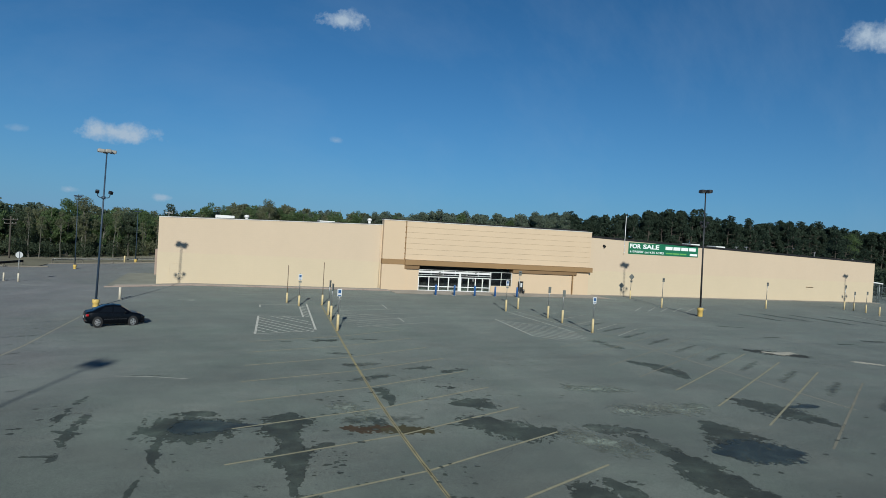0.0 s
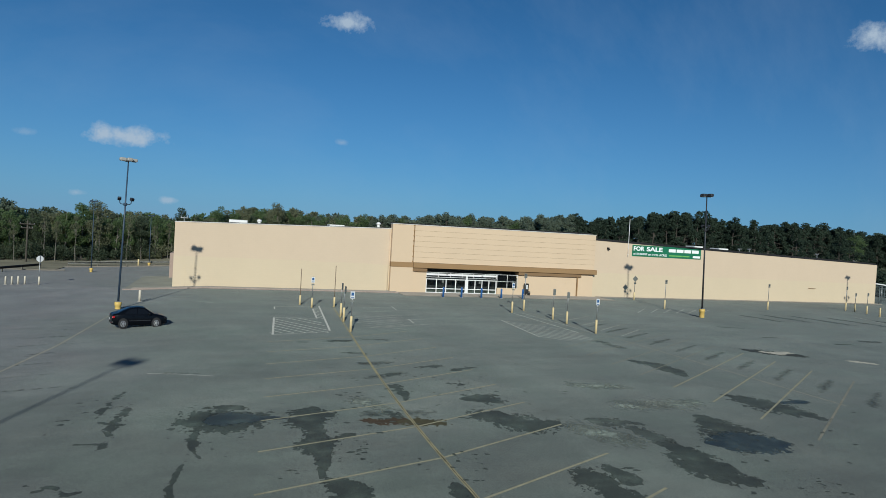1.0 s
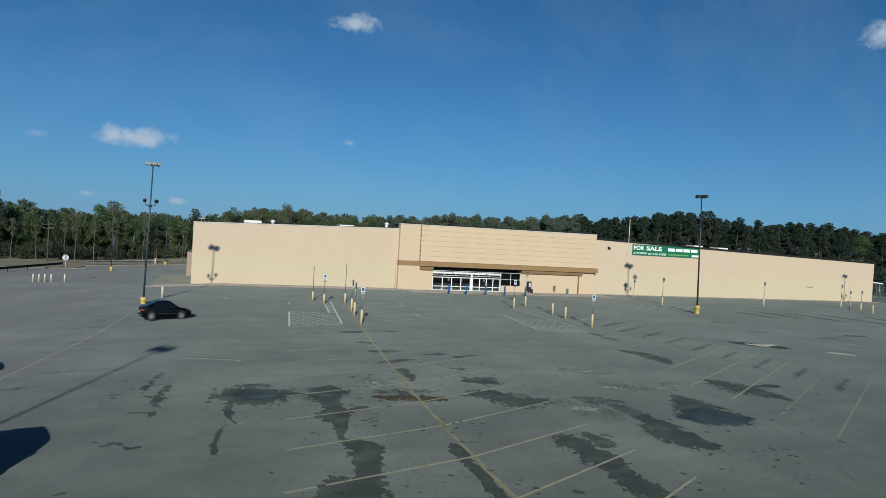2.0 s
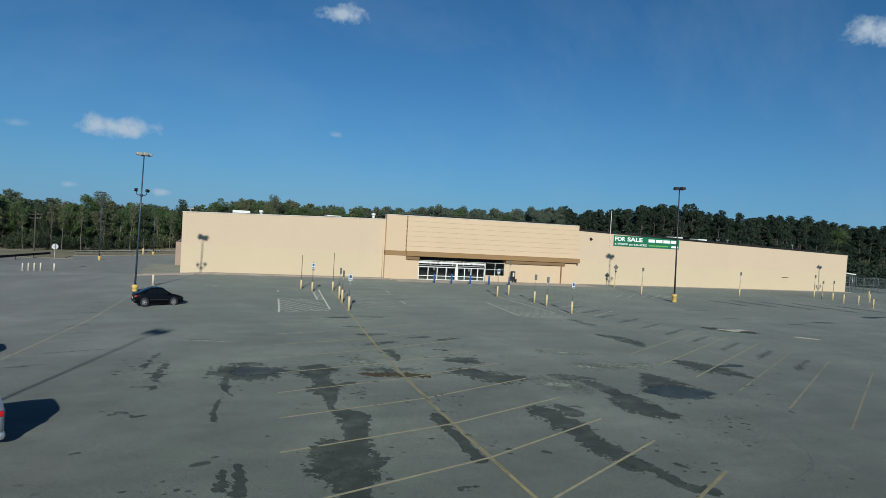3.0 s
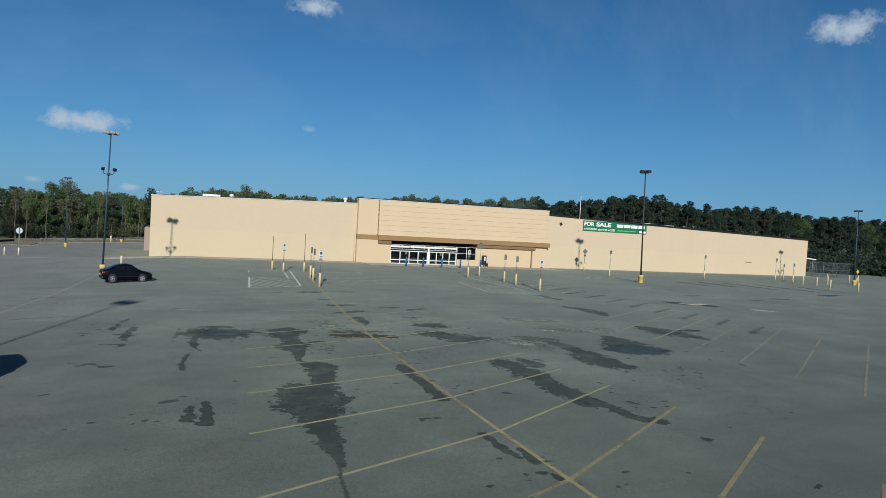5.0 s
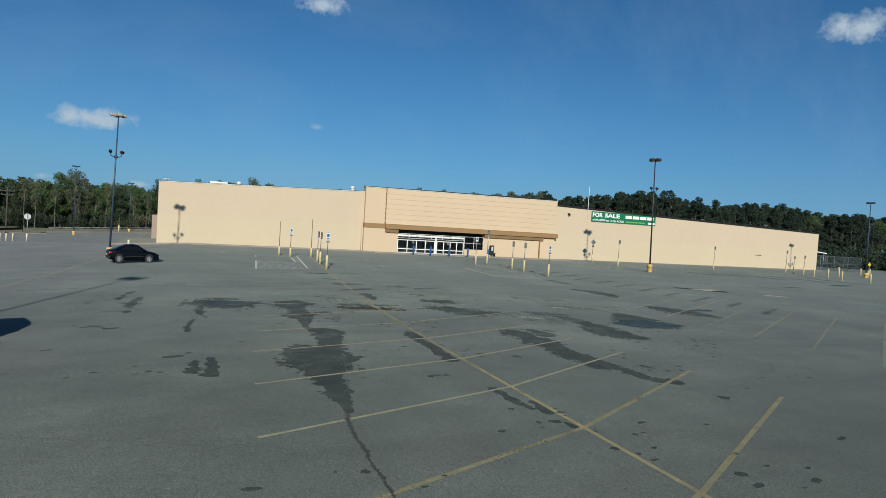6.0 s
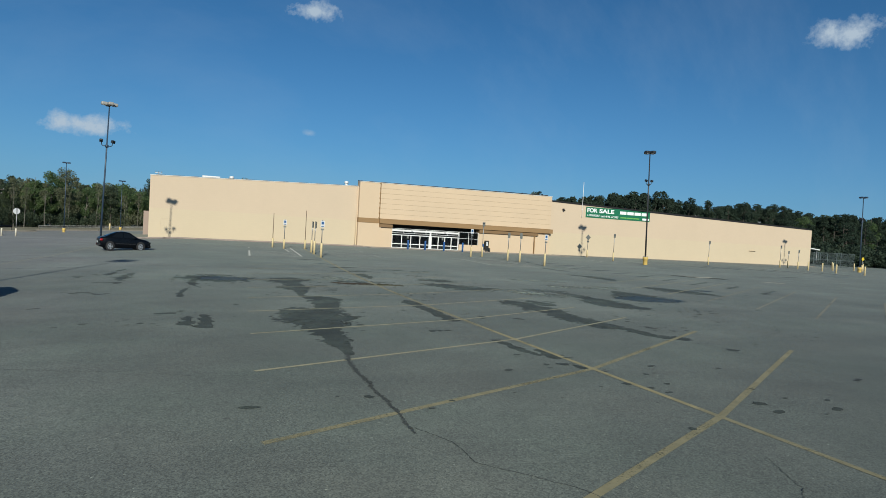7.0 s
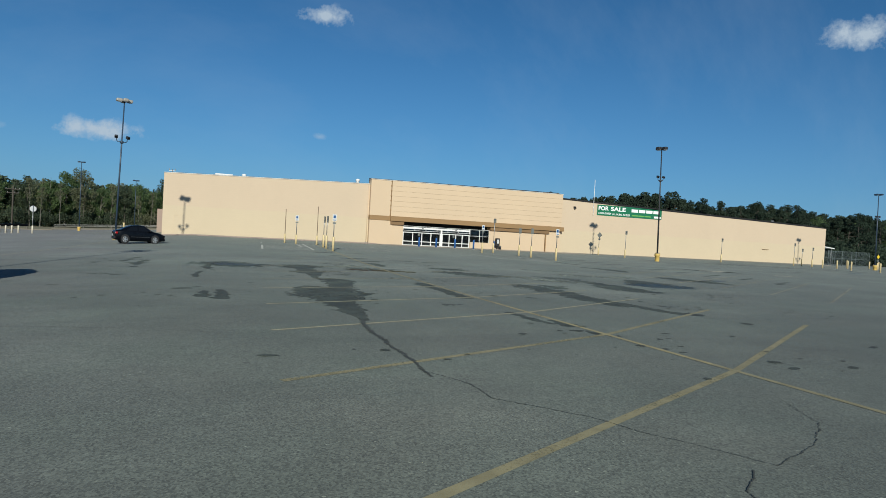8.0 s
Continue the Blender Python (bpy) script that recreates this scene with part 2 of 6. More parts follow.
def block_wall(name, colour):
    """Painted masonry block: courses in low relief, faint streaks and patches."""
    m = bpy.data.materials.new(name)
    t = nodes_of(m)
    out, b = t.nodes.new("ShaderNodeOutputMaterial"), t.nodes.new("ShaderNodeBsdfPrincipled")
    pos = t.nodes.new("ShaderNodeNewGeometry").outputs["Position"]
    sep = t.nodes.new("ShaderNodeSeparateXYZ")
    t.links.new(pos, sep.inputs[0])
    flat = t.nodes.new("ShaderNodeCombineXYZ")
    t.links.new(math_node(t, "ADD", sep.outputs[0], sep.outputs[1]), flat.inputs[0])
    t.links.new(sep.outputs[2], flat.inputs[1])
    brick = nd(t, "ShaderNodeTexBrick", Scale=1.0, Mortar_Size=0.008, Mortar_Smooth=0.4, Brick_Width=0.4, Row_Height=0.2)
    brick.inputs["Color1"].default_value = (1, 1, 1, 1)
    brick.inputs["Color2"].default_value = (0.965, 0.965, 0.965, 1)
    brick.inputs["Mortar"].default_value = (0.90, 0.90, 0.90, 1)
    t.links.new(flat.outputs[0], brick.inputs["Vector"])
    streak_v = t.nodes.new("ShaderNodeMapping")
    streak_v.inputs["Scale"].default_value = (0.5, 0.5, 0.25)
    t.links.new(pos, streak_v.inputs[0])
    streak = noisy(t, 1.0, 5, 0.6, streak_v.outputs[0])
    broad = noisy(t, 0.22, 5, 0.55, pos)
    f = math_node(t, "ADD", math_node(t, "MULTIPLY", streak, 0.5), math_node(t, "MULTIPLY", broad, 0.5))
    base = ramp(t, f, ((0.3, tuple(v * 0.97 for v in colour)), (0.7, tuple(v * 1.02 for v in colour))))
    # the lower part was repainted in a slightly yellower coat
    line = math_node(t, "ADD", sep.outputs[2], math_node(t, "MULTIPLY", noisy(t, 0.3, 2, 0.5, pos), 0.25))
    low = math_node(t, "MULTIPLY", math_node(t, "SUBTRACT", 3.25, line), 9.0, clamp=True)
    base = mixed(t, low, base, mixed(t, 1.0, base, (1.0, 1.035, 1.0), "MULTIPLY"))
    base = mixed(t, 0.35, base, brick.outputs["Color"], "MULTIPLY")
    t.links.new(base, b.inputs["Base Color"])
    b.inputs["Roughness"].default_value = 0.85
    bp = nd(t, "ShaderNodeBump", Strength=0.35, Distance=0.01)
    t.links.new(math_node(t, "ADD", math_node(t, "SUBTRACT", 1.0, brick.outputs["Fac"]), math_node(t, "MULTIPLY", noisy(t, 60, 3, 0.6, pos), 0.5)), bp.inputs["Height"])
    t.links.new(bp.outputs[0], b.inputs["Normal"])
    t.links.new(b.outputs[0], out.inputs[0])
    return m


def foliage(name, dark, light, through_light=0.35):
    m = bpy.data.materials.new(name)
    t = nodes_of(m)
    out = t.nodes.new("ShaderNodeOutputMaterial")
    geo, info = t.nodes.new("ShaderNodeNewGeometry"), t.nodes.new("ShaderNodeObjectInfo")
    f = math_node(t, "ADD", math_node(t, "MULTIPLY", geo.outputs["Random Per Island"], 0.35), math_node(t, "MULTIPLY", info.outputs["Random"], 0.2))
    f = math_node(t, "ADD", f, math_node(t, "MULTIPLY", noisy(t, 0.09, 3, 0.5, geo.outputs["Position"]), 0.5))
    colour = ramp(t, f, ((0.22, dark), (0.78, light)))
    d, tr = t.nodes.new("ShaderNodeBsdfDiffuse"), t.nodes.new("ShaderNodeBsdfTranslucent")
    t.links.new(colour, d.inputs[0])
    t.links.new(colour, tr.inputs[0])
    mx = t.nodes.new("ShaderNodeMixShader")
    mx.inputs[0].default_value = through_light
    t.links.new(d.outputs[0], mx.inputs[1])
    t.links.new(tr.outputs[0], mx.inputs[2])
    t.links.new(mx.outputs[0], out.inputs[0])
    return m


def glass_dark(name, colour=(0.012, 0.014, 0.016), rough=0.06):
    m = bpy.data.materials.new(name)
    t = nodes_of(m)
    out, b = t.nodes.new("ShaderNodeOutputMaterial"), t.nodes.new("ShaderNodeBsdfPrincipled")
    b.inputs["Base Color"].default_value = (*colour, 1)
    b.inputs["Roughness"].default_value = rough
    b.inputs["IOR"].default_value = 1.5
    bp = nd(t, "ShaderNodeBump", Strength=0.02, Distance=0.02)
    t.links.new(noisy(t, 2.0, 2), bp.inputs["Height"])
    t.links.new(bp.outputs[0], b.inputs["Normal"])
    t.links.new(b.outputs[0], out.inputs[0])
    return m


def clear_glass(name):
    m = bpy.data.materials.new(name)
    t = nodes_of(m)
    out, b = t.nodes.new("ShaderNodeOutputMaterial"), t.nodes.new("ShaderNodeBsdfPrincipled")
    b.inputs["Base Color"].default_value = (0.55, 0.62, 0.62, 1)
    b.inputs["Roughness"].default_value = 0.02
    b.inputs["Transmission Weight"].default_value = 1.0
    b.inputs["IOR"].default_value = 1.45
    t.links.new(b.outputs[0], out.inputs[0])
    return m


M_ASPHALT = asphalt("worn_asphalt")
M_DAMP = asphalt("damp_asphalt", (0.32, 0.355, 0.325), 0.88, 0.8, True, 7.0)
M_WET = asphalt("wet_asphalt", (0.30, 0.33, 0.34), 0.48, 0.32, True, 7.0)
M_YELLOW_LINE = lot_paint("yellow_lot_paint", (0.158, 0.146, 0.088), 0.515)
M_YELLOW_SPINE = lot_paint("stronger_yellow_lot_paint", (0.190, 0.168, 0.092), 0.535)
M_YELLOW_FAINT = lot_paint("faded_yellow_lot_paint", (0.190, 0.180, 0.121), 0.575)
M_WHITE_LINE = lot_paint("worn_white_lot_paint", (0.35, 0.35, 0.315), 0.56)
M_SEMI = asphalt("half_dry_asphalt", (0.50, 0.53, 0.50), 0.88, 0.8, True, 3.5)
M_YELLOW_GHOST = lot_paint("nearly_gone_yellow_paint", (0.150, 0.145, 0.112), 0.53)
M_TINGED = asphalt("faintly_damp_asphalt", (0.62, 0.63, 0.62), 0.88, 0.8, True, 0.6)
M_DUSTED = asphalt("dust_paled_asphalt", (1.25, 1.24, 1.19), 0.88, 0.8, True, 0.9)
M_GRASS = surface("dry_grass_verge", (0.10, 0.095, 0.045), 0.95, vary=0.45, fine=3.0, coarse=0.12, bump=0.6, bump_scale=20)
M_WALL = block_wall("tan_painted_block", (0.612, 0.488, 0.352))
M_PANEL = surface("tan_stucco_panel", (0.63, 0.485, 0.33), 0.85, vary=0.05, fine=40, coarse=0.25, bump=0.15)
M_BAND = surface("brown_painted_band", (0.30, 0.185, 0.085), 0.8, vary=0.08, fine=20, coarse=0.4, bump=0.1)
M_BAND_DARK = surface("brown_soffit_paint", (0.22, 0.135, 0.065), 0.8, vary=0.08, fine=20, coarse=0.4)
M_CAP = surface("light_metal_coping", (0.62, 0.60, 0.55), 0.5, vary=0.1, coarse=0.8)
M_ROOF_EDGE = surface("black_roof_edging", (0.010, 0.010, 0.011), 0.8, vary=0.2)
M_ROOF = surface("dark_roof_membrane", (0.035, 0.035, 0.037), 0.9, vary=0.25, coarse=0.3)
M_DARK_METAL = surface("dark_bronze_pole_paint", (0.028, 0.030, 0.034), 0.45, vary=0.2)
M_BLUE_POLE = surface("blue_grey_pole_paint", (0.035, 0.060, 0.095), 0.45, vary=0.2)
M_WALK = surface("grimy_concrete_walk", (0.235, 0.21, 0.175), 0.95, vary=0.3, fine=9, coarse=0.5, bump=0.4)
M_CONCRETE = surface("weathered_concrete", (0.34, 0.32, 0.28), 0.9, vary=0.18, fine=25, coarse=0.9, bump=0.3)
M_YELLOW = surface("chipped_yellow_paint", (0.66, 0.46, 0.13), 0.6, vary=0.2, fine=14, coarse=3, bump=0.2)
M_CREAM = surface("faded_cream_yellow_paint", (0.70, 0.56, 0.30), 0.6, vary=0.15, fine=14, coarse=3, bump=0.2)
M_BLUE = surface("blue_bollard_sleeve", (0.018, 0.115, 0.36), 0.45, vary=0.15)
M_WHITE = surface("white_painted_aluminium", (0.80, 0.80, 0.78), 0.4, vary=0.05)
M_GALV = surface("galvanised_steel", (0.38, 0.39, 0.39), 0.45, metal=0.7, vary=0.15)
M_SIGN_BACK = surface("bare_aluminium_sign_back", (0.20, 0.21, 0.19), 0.5, metal=0.4, vary=0.2)
M_PALE_POST = surface("dirty_white_post_paint", (0.66, 0.60, 0.48), 0.6, vary=0.2, fine=14, coarse=3, bump=0.2)
M_BROWN_POST = surface("weathered_brown_post", (0.21, 0.155, 0.105), 0.7, vary=0.2)
M_RAIL = surface("weathered_rail_zinc", (0.44, 0.44, 0.40), 0.75, vary=0.2)
M_EARTH = surface("bare_brown_earth", (0.108, 0.102, 0.072), 0.95, vary=0.4, fine=3.0, coarse=0.2, bump=0.6, bump_scale=20)
M_SIGN_WHITE = surface("white_sign_face", (0.62, 0.64, 0.64), 0.4, vary=0.05)
M_SIGN_BLUE = surface("blue_sign_ink", (0.02, 0.09, 0.24), 0.4, vary=0.05)
M_SIGN_YELLOW = surface("yellow_warning_sign", (0.72, 0.52, 0.03), 0.4, vary=0.05)
M_BLACK = surface("black_rubber", (0.015, 0.015, 0.016), 0.75, vary=0.2)
M_DOOR_GLASS = clear_glass("storefront_glass")
M_INSIDE = surface("dim_interior_paint", (0.055, 0.057, 0.06), 0.9, vary=0.2)
M_GLASS = glass_dark("tinted_car_glass", (0.006, 0.007, 0.008), 0.16)
M_CAR_BLACK = surface("black_car_paint", (0.003, 0.004, 0.006), 0.28, vary=0.05, bump=0, coat=0.0)
M_CAR_BLACK.node_tree.nodes["Principled BSDF"].inputs["Specular IOR Level"].default_value = 0.22
M_CAR_SILVER = surface("silver_car_paint", (0.42, 0.45, 0.47), 0.3, metal=0.55, vary=0.03, bump=0, coat=0.8)
M_RIM = surface("alloy_rim", (0.55, 0.55, 0.55), 0.3, metal=0.8, vary=0.1)
M_TAIL = surface("red_tail_lens", (0.42, 0.012, 0.012), 0.2, vary=0.1, coat=1.0)
M_LENS = surface("pale_lamp_lens", (0.65, 0.68, 0.70), 0.15, vary=0.05, coat=1.0)
M_BANNER = surface("green_vinyl_banner", (0.012, 0.155, 0.075), 0.5, vary=0.06, fine=8, coarse=0.5)
M_INK_WHITE = surface("white_banner_ink", (0.86, 0.88, 0.86), 0.5, vary=0.03)
M_INK_LIME = surface("lime_banner_ink", (0.16, 0.42, 0.10), 0.5, vary=0.05)
M_BARK = surface("grey_bark", (0.155, 0.145, 0.122), 0.95, vary=0.4, fine=6, coarse=1.0, bump=0.5, bump_scale=12)
M_BARK_DARK = surface("dark_pine_bark", (0.085, 0.075, 0.062), 0.95, vary=0.4, fine=6, coarse=1.0, bump=0.5, bump_scale=12)
M_PINE = foliage("pine_needles", (0.030, 0.050, 0.038), (0.066, 0.092, 0.063), 0.35)
M_SPRING = foliage("spring_leaves", (0.125, 0.195, 0.092), (0.235, 0.320, 0.150), 0.65)
M_OLIVE = foliage("budding_olive_leaves", (0.190, 0.210, 0.130), (0.300, 0.320, 0.195), 0.65)
# distance haze over the far pines is put into this paler leaf colour
M_HAZED_PINE = foliage("haze_paled_pine_needles", (0.150, 0.195, 0.150), (0.235, 0.285, 0.205), 0.6)
M_DARKLEAF = foliage("dark_evergreen_leaves", (0.088, 0.120, 0.080), (0.150, 0.190, 0.118), 0.6)
M_BRICK_PINK = surface("pinkish_enclosure_block", (0.34, 0.26, 0.215), 0.85, vary=0.12, coarse=0.6)


# ---- building helpers ----
def box(bm, x0, x1, y0, y1, z0, z1, bevel=0.0, m=None):
    b = bmesh.new()
    bmesh.ops.create_cube(b, size=1.0)
    for v in b.verts:
        v.co = Vector((x0 + (v.co.x + 0.5) * (x1 - x0), y0 + (v.co.y + 0.5) * (y1 - y0), z0 + (v.co.z + 0.5) * (z1 - z0)))
    if bevel:
        bmesh.ops.bevel(b, geom=b.edges[:], offset=bevel, segments=2, affect="EDGES", profile=0.5)
    if m is not None:
        b.transform(m)
    merge(bm, b)


def merge(bm, other):
    me = bpy.data.meshes.new("tmp")
    other.to_mesh(me)
    other.free()
    bm.from_mesh(me)
    bpy.data.meshes.remove(me)


def tube(bm, p0, p1, r0, r1=None, n=12, caps=True):
    p0, p1 = Vector(p0), Vector(p1)
    r1 = r0 if r1 is None else r1
    d = p1 - p0
    turn = d.to_track_quat("Z", "Y").to_matrix()
    rings = []
    for p, r in ((p0, r0), (p1, r1)):
        rings.append([bm.verts.new(p + turn @ Vector((r * math.cos(2 * math.pi * k / n), r * math.sin(2 * math.pi * k / n), 0))) for k in range(n)])
    for k in range(n):
        f = bm.faces.new((rings[0][k], rings[0][(k + 1) % n], rings[1][(k + 1) % n], rings[1][k]))
        f.smooth = n > 6
    if caps:
        bm.faces.new(rings[0][::-1])
        bm.faces.new(rings[1])


def lathe(bm, profile, n=20, m=None):
    """Turned body: profile of (radius, height) about z."""
    b = bmesh.new()
    rings = []
    for r, z in profile:
        rings.append([b.verts.new((r * math.cos(2 * math.pi * k / n), r * math.sin(2 * math.pi * k / n), z)) for k in range(n)])
    for a, c in zip(rings, rings[1:]):
        for k in range(n):
            b.faces.new((a[k], a[(k + 1) % n], c[(k + 1) % n], c[k])).smooth = True
    b.faces.new(rings[0][::-1])
    b.faces.new(rings[-1])
    if m is not None:
        b.transform(m)
    merge(bm, b)


def prism(bm, outline, y0, y1, m=None):
    """An outline in x and z, drawn out along y."""
    b = bmesh.new()
    front = [b.verts.new((x, y0, z)) for x, z in outline]
    back = [b.verts.new((x, y1, z)) for x, z in outline]
    n = len(outline)
    b.faces.new(front)
    b.faces.new(back[::-1])
    for k in range(n):
        b.faces.new((front[k], back[k], back[(k + 1) % n], front[(k + 1) % n]))
    bmesh.ops.recalc_face_normals(b, faces=b.faces[:])
    if m is not None:
        b.transform(m)
    merge(bm, b)


def mesh_of(name, bm, material):
    me = bpy.data.meshes.new(name)
    bm.to_mesh(me)
    bm.free()
    me.materials.append(material)
    return me


def part(name, bm, material, parent=None, label=""):
    ob = new(name, mesh_of(name, bm, material))
    ob.parent = parent
    if label:
        ob["label"] = label
    return ob


def empty(name, at=(0, 0, 0), turn=0.0):
    ob = new(name)
    ob.location, ob.rotation_euler = at, (0, 0, radians(turn))
    if at[2] < 1.0:
        ob.location.z += grade(at[0])
    return ob


def bake(name, verts, faces, material, parent=None, smooth=False):
    me = bpy.data.meshes.new(name)
    me.from_pydata(verts, [], faces)
    me.materials.append(material)
    if smooth:
        me.polygons.foreach_set("use_smooth", [True] * len(me.polygons))
    ob = new(name, me)
    ob.parent = parent
    return ob


# ---- ground ----
def grade(x):
    """Fall of the ground: level under most of the lot, 1 in 20 down to the side road in the west."""
    return -0.05 * min(max(9.0 - x, 0.0), 20.0)


def graded(bm):
    """Lay a mesh built on level ground onto the falling ground."""
    for fold in (-11.0, 9.0):
        bmesh.ops.bisect_plane(bm, geom=bm.verts[:] + bm.edges[:] + bm.faces[:], plane_co=(fold, 0, 0), plane_no=(1, 0, 0))
    for v in bm.verts:
        v.co.z += grade(v.co.x)
    return bm


def slab(name, x0, x1, y0, y1, z, material, label, category):
    bm = bmesh.new()
    bm.faces.new([bm.verts.new(p) for p in ((x0, y0, z), (x1, y0, z), (x1, y1, z), (x0, y1, z))])
    return tagged(part(name, graded(bm), material), label, category, kind="structure")


ground = slab("ground", -2500, 2500, -2500, 2500, -0.06, M_GRASS, "dry grass and bare earth round the car park", "ground")
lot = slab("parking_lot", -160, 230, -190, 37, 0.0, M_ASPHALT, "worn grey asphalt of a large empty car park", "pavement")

FY = -1.1          # plane of the long front wall
EY = FY - 0.55     # plane of the entrance block
RY = EY + 0.14      # plane of the wall under the entrance fascia


def strip(name, a, b, width, material, z=0.0045):
    """A painted stripe on the asphalt between two points."""
    a, b = Vector((*a, 0)), Vector((*b, 0))
    d = (b - a).normalized()
    side = Vector((-d.y, d.x, 0)) * width / 2
    bm = bmesh.new()
    n = max(1, int((b - a).length / 0.8))
    rows = []
    for k in range(n + 1):
        p = a.lerp(b, k / n)
        w = 1 + 0.10 * noise.noise((p.x * 1.3, p.y * 1.3, 3.0))
        rows.append((bm.verts.new(p + side * w + Vector((0, 0, z))), bm.verts.new(p - side * w + Vector((0, 0, z)))))
    for (p, q), (r, s) in zip(rows, rows[1:]):
        bm.faces.new((q, s, r, p))
    bmesh.ops.recalc_face_normals(bm, faces=bm.faces[:])
    return part(name, graded(bm), material, lot)


def ribbon(name, points, width, material, z):
    """A painted stripe along a gently bending line."""
    bm = bmesh.new()
    pts = [Vector((float(x), float(y), z)) for x, y in points]
    rows = []
    for k, p in enumerate(pts):
        d = (pts[min(k + 1, len(pts) - 1)] - pts[max(k - 1, 0)]).normalized()
        side = Vector((-d.y, d.x, 0)) * width / 2 * (1 + 0.10 * noise.noise((p.x, p.y * 1.3, 3.0)))
        rows.append((bm.verts.new(p + side), bm.verts.new(p - side)))
    for (p, q), (r, t) in zip(rows, rows[1:]):
        bm.faces.new((q, t, r, p))
    bmesh.ops.recalc_face_normals(bm, faces=bm.faces[:])
    return part(name, graded(bm), material, lot)


def left_row(y):
    """x of the left row's spine at a distance y."""
    return 16.6 + 0.0877 * 4.0 * math.log1p(math.exp((y + 50.0) / 4.0))


def right_row(y):
    return 36.9 + (y + 36.0) * 0.012


M_SPINE_CRACK = lot_paint("dark_joint_crack", (0.040, 0.042, 0.038), 0.53)
M_PALE_SPINE = lot_paint("worn_pale_yellow_paint", (0.20, 0.19, 0.145), 0.545)
M_WORN_WHITE = lot_paint("nearly_gone_white_paint", (0.31, 0.31, 0.28), 0.565)
ribbon("row_line", [(left_row(y), y) for y in np.linspace(-15.8, -66.2, 20)], 0.11, M_YELLOW_SPINE, 0.0052)
strip("row_line", (left_row(-66.2), -66.2), (left_row(-95), -95), 0.11, M_YELLOW_LINE, 0.0052)
strip("row_line", (right_row(-16.4), -16.4), (right_row(-49), -49), 0.075, M_PALE_SPINE, 0.0052)
ribbon("joint_crack", [(left_row(y) + 0.008 * math.sin(3.1 * y), y) for y in np.linspace(-41.0, -59.0, 70)], 0.022, M_SPINE_CRACK, 0.0062)
# slanted stall lines through the left row's spine, k counted from the line nearest the walk's end
for k in range(-5, 13):
    y = -66.65 + 2.96 * k
    x = left_row(y)
    near = max(k, 0)
    left_end = 10.2 + 0.245 * near
    back = (3.3, 2.65, 2.3, 1.9)[near] if near < 4 else 1.55
    ahead = (4.0, 3.72, 3.3, 2.65)[near] if near < 4 else 2.4
    right_end = 23.1 - 0.35 * min(near, 3) + 0.07 * max(0, near - 4)
    width, paint = (0.104, M_YELLOW_LINE) if k < 2 else (0.084, M_YELLOW_FAINT)
    strip("stall_line", (left_end, y - back), (x, y), width, paint)
    strip("stall_line", (x + 0.02, y + 0.01), (right_end, y + ahead), width, paint)
# the right row, the same slant on both sides of its spine
for k in range(-7, 8):
    y = -38.6 - 2.54 * k
    x = right_row(y)
    strip("stall_line", (x - 6.1, y - 3.9), (x + 5.9, y + 3.78), 0.085 if k > 0 else 0.065, M_YELLOW_FAINT if 0 < k < 4 else M_YELLOW_GHOST)
strip("row_line", (2.65, -32.0), (3.6, -17.6), 0.10, M_PALE_SPINE)
strip("row_line", (2.65, -32.0), (1.05, -43.0), 0.10, M_PALE_SPINE)
strip("row_line", (1.05, -43.0), (-1.0, -60.0), 0.09, M_YELLOW_GHOST)
# white hatched bays before the entrance
strip("bay_line", (13.56, -30.3), (14.2, -22.9), 0.13, M_WHITE_LINE)
strip("bay_line", (14.2, -22.9), (17.2, -23.2), 0.07, M_WORN_WHITE)
strip("bay_line", (13.56, -30.3), (17.1, -29.1), 0.08, M_WORN_WHITE)
strip("bay_line", (17.65, -17.6), (17.2, -23.2), 0.13, M_WHITE_LINE)
strip("bay_line", (18.45, -15.5), (17.25, -28.7), 0.13, M_WHITE_LINE)
for k in range(-2, 7):
    # lines slant back from the outer edge, cut off by the bay's own outline
    x0, y0 = 14.16 - 0.09 * k, -23.6 - 1.05 * k
    if k < 0:
        x0, y0 = 14.2 - 0.78 * k, -22.95
    run = min((17.25 - x0) / 3.05, (29.6 + y0) / 5.05)
    strip("bay_line", (x0, y0), (x0 + 3.05 * run, y0 - 5.05 * run), 0.09, M_WHITE_LINE)
for k in range(7):
    strip("bay_line", (17.62 - 0.05 * k, -16.8 - 0.95 * k), (18.05 - 0.06 * k, -17.6 - 0.95 * k), 0.09, M_WHITE_LINE)
strip("bay_line", (14.7, -16.6), (14.6, -18.2), 0.10, M_WHITE_LINE)
strip("bay_line", (14.7, -16.6), (18.1, -16.2), 0.08, M_WHITE_LINE)
strip("bay_line", (32.0, -23.2), (31.2, -31.0), 0.10, M_WHITE_LINE)
strip("bay_line", (35.3, -18.7), (35.4, -29.3), 0.10, M_WHITE_LINE)
strip("bay_line", (36.3, -18.3), (36.6, -29.6), 0.07, M_WORN_WHITE)
for k in range(9):
    y = -22.6 - 0.9 * k
    run = min(1.0, (31.3 + y) / 4.6)
    strip("bay_line", (31.9 - 0.09 * k, y - 0.9), (31.9 - 0.09 * k + 3.5 * run, y - 0.9 - 4.6 * run), 0.09, M_WORN_WHITE)
for k in range(5):
    strip("bay_line", (20.2, -17.0 - 2.6 * k), (25.6, -15.4 - 2.5 * k), 0.07, M_WORN_WHITE)
    strip("bay_line", (38.0, -20.4 - 2.6 * k), (42.0, -17.6 - 2.5 * k), 0.06, M_WORN_WHITE)
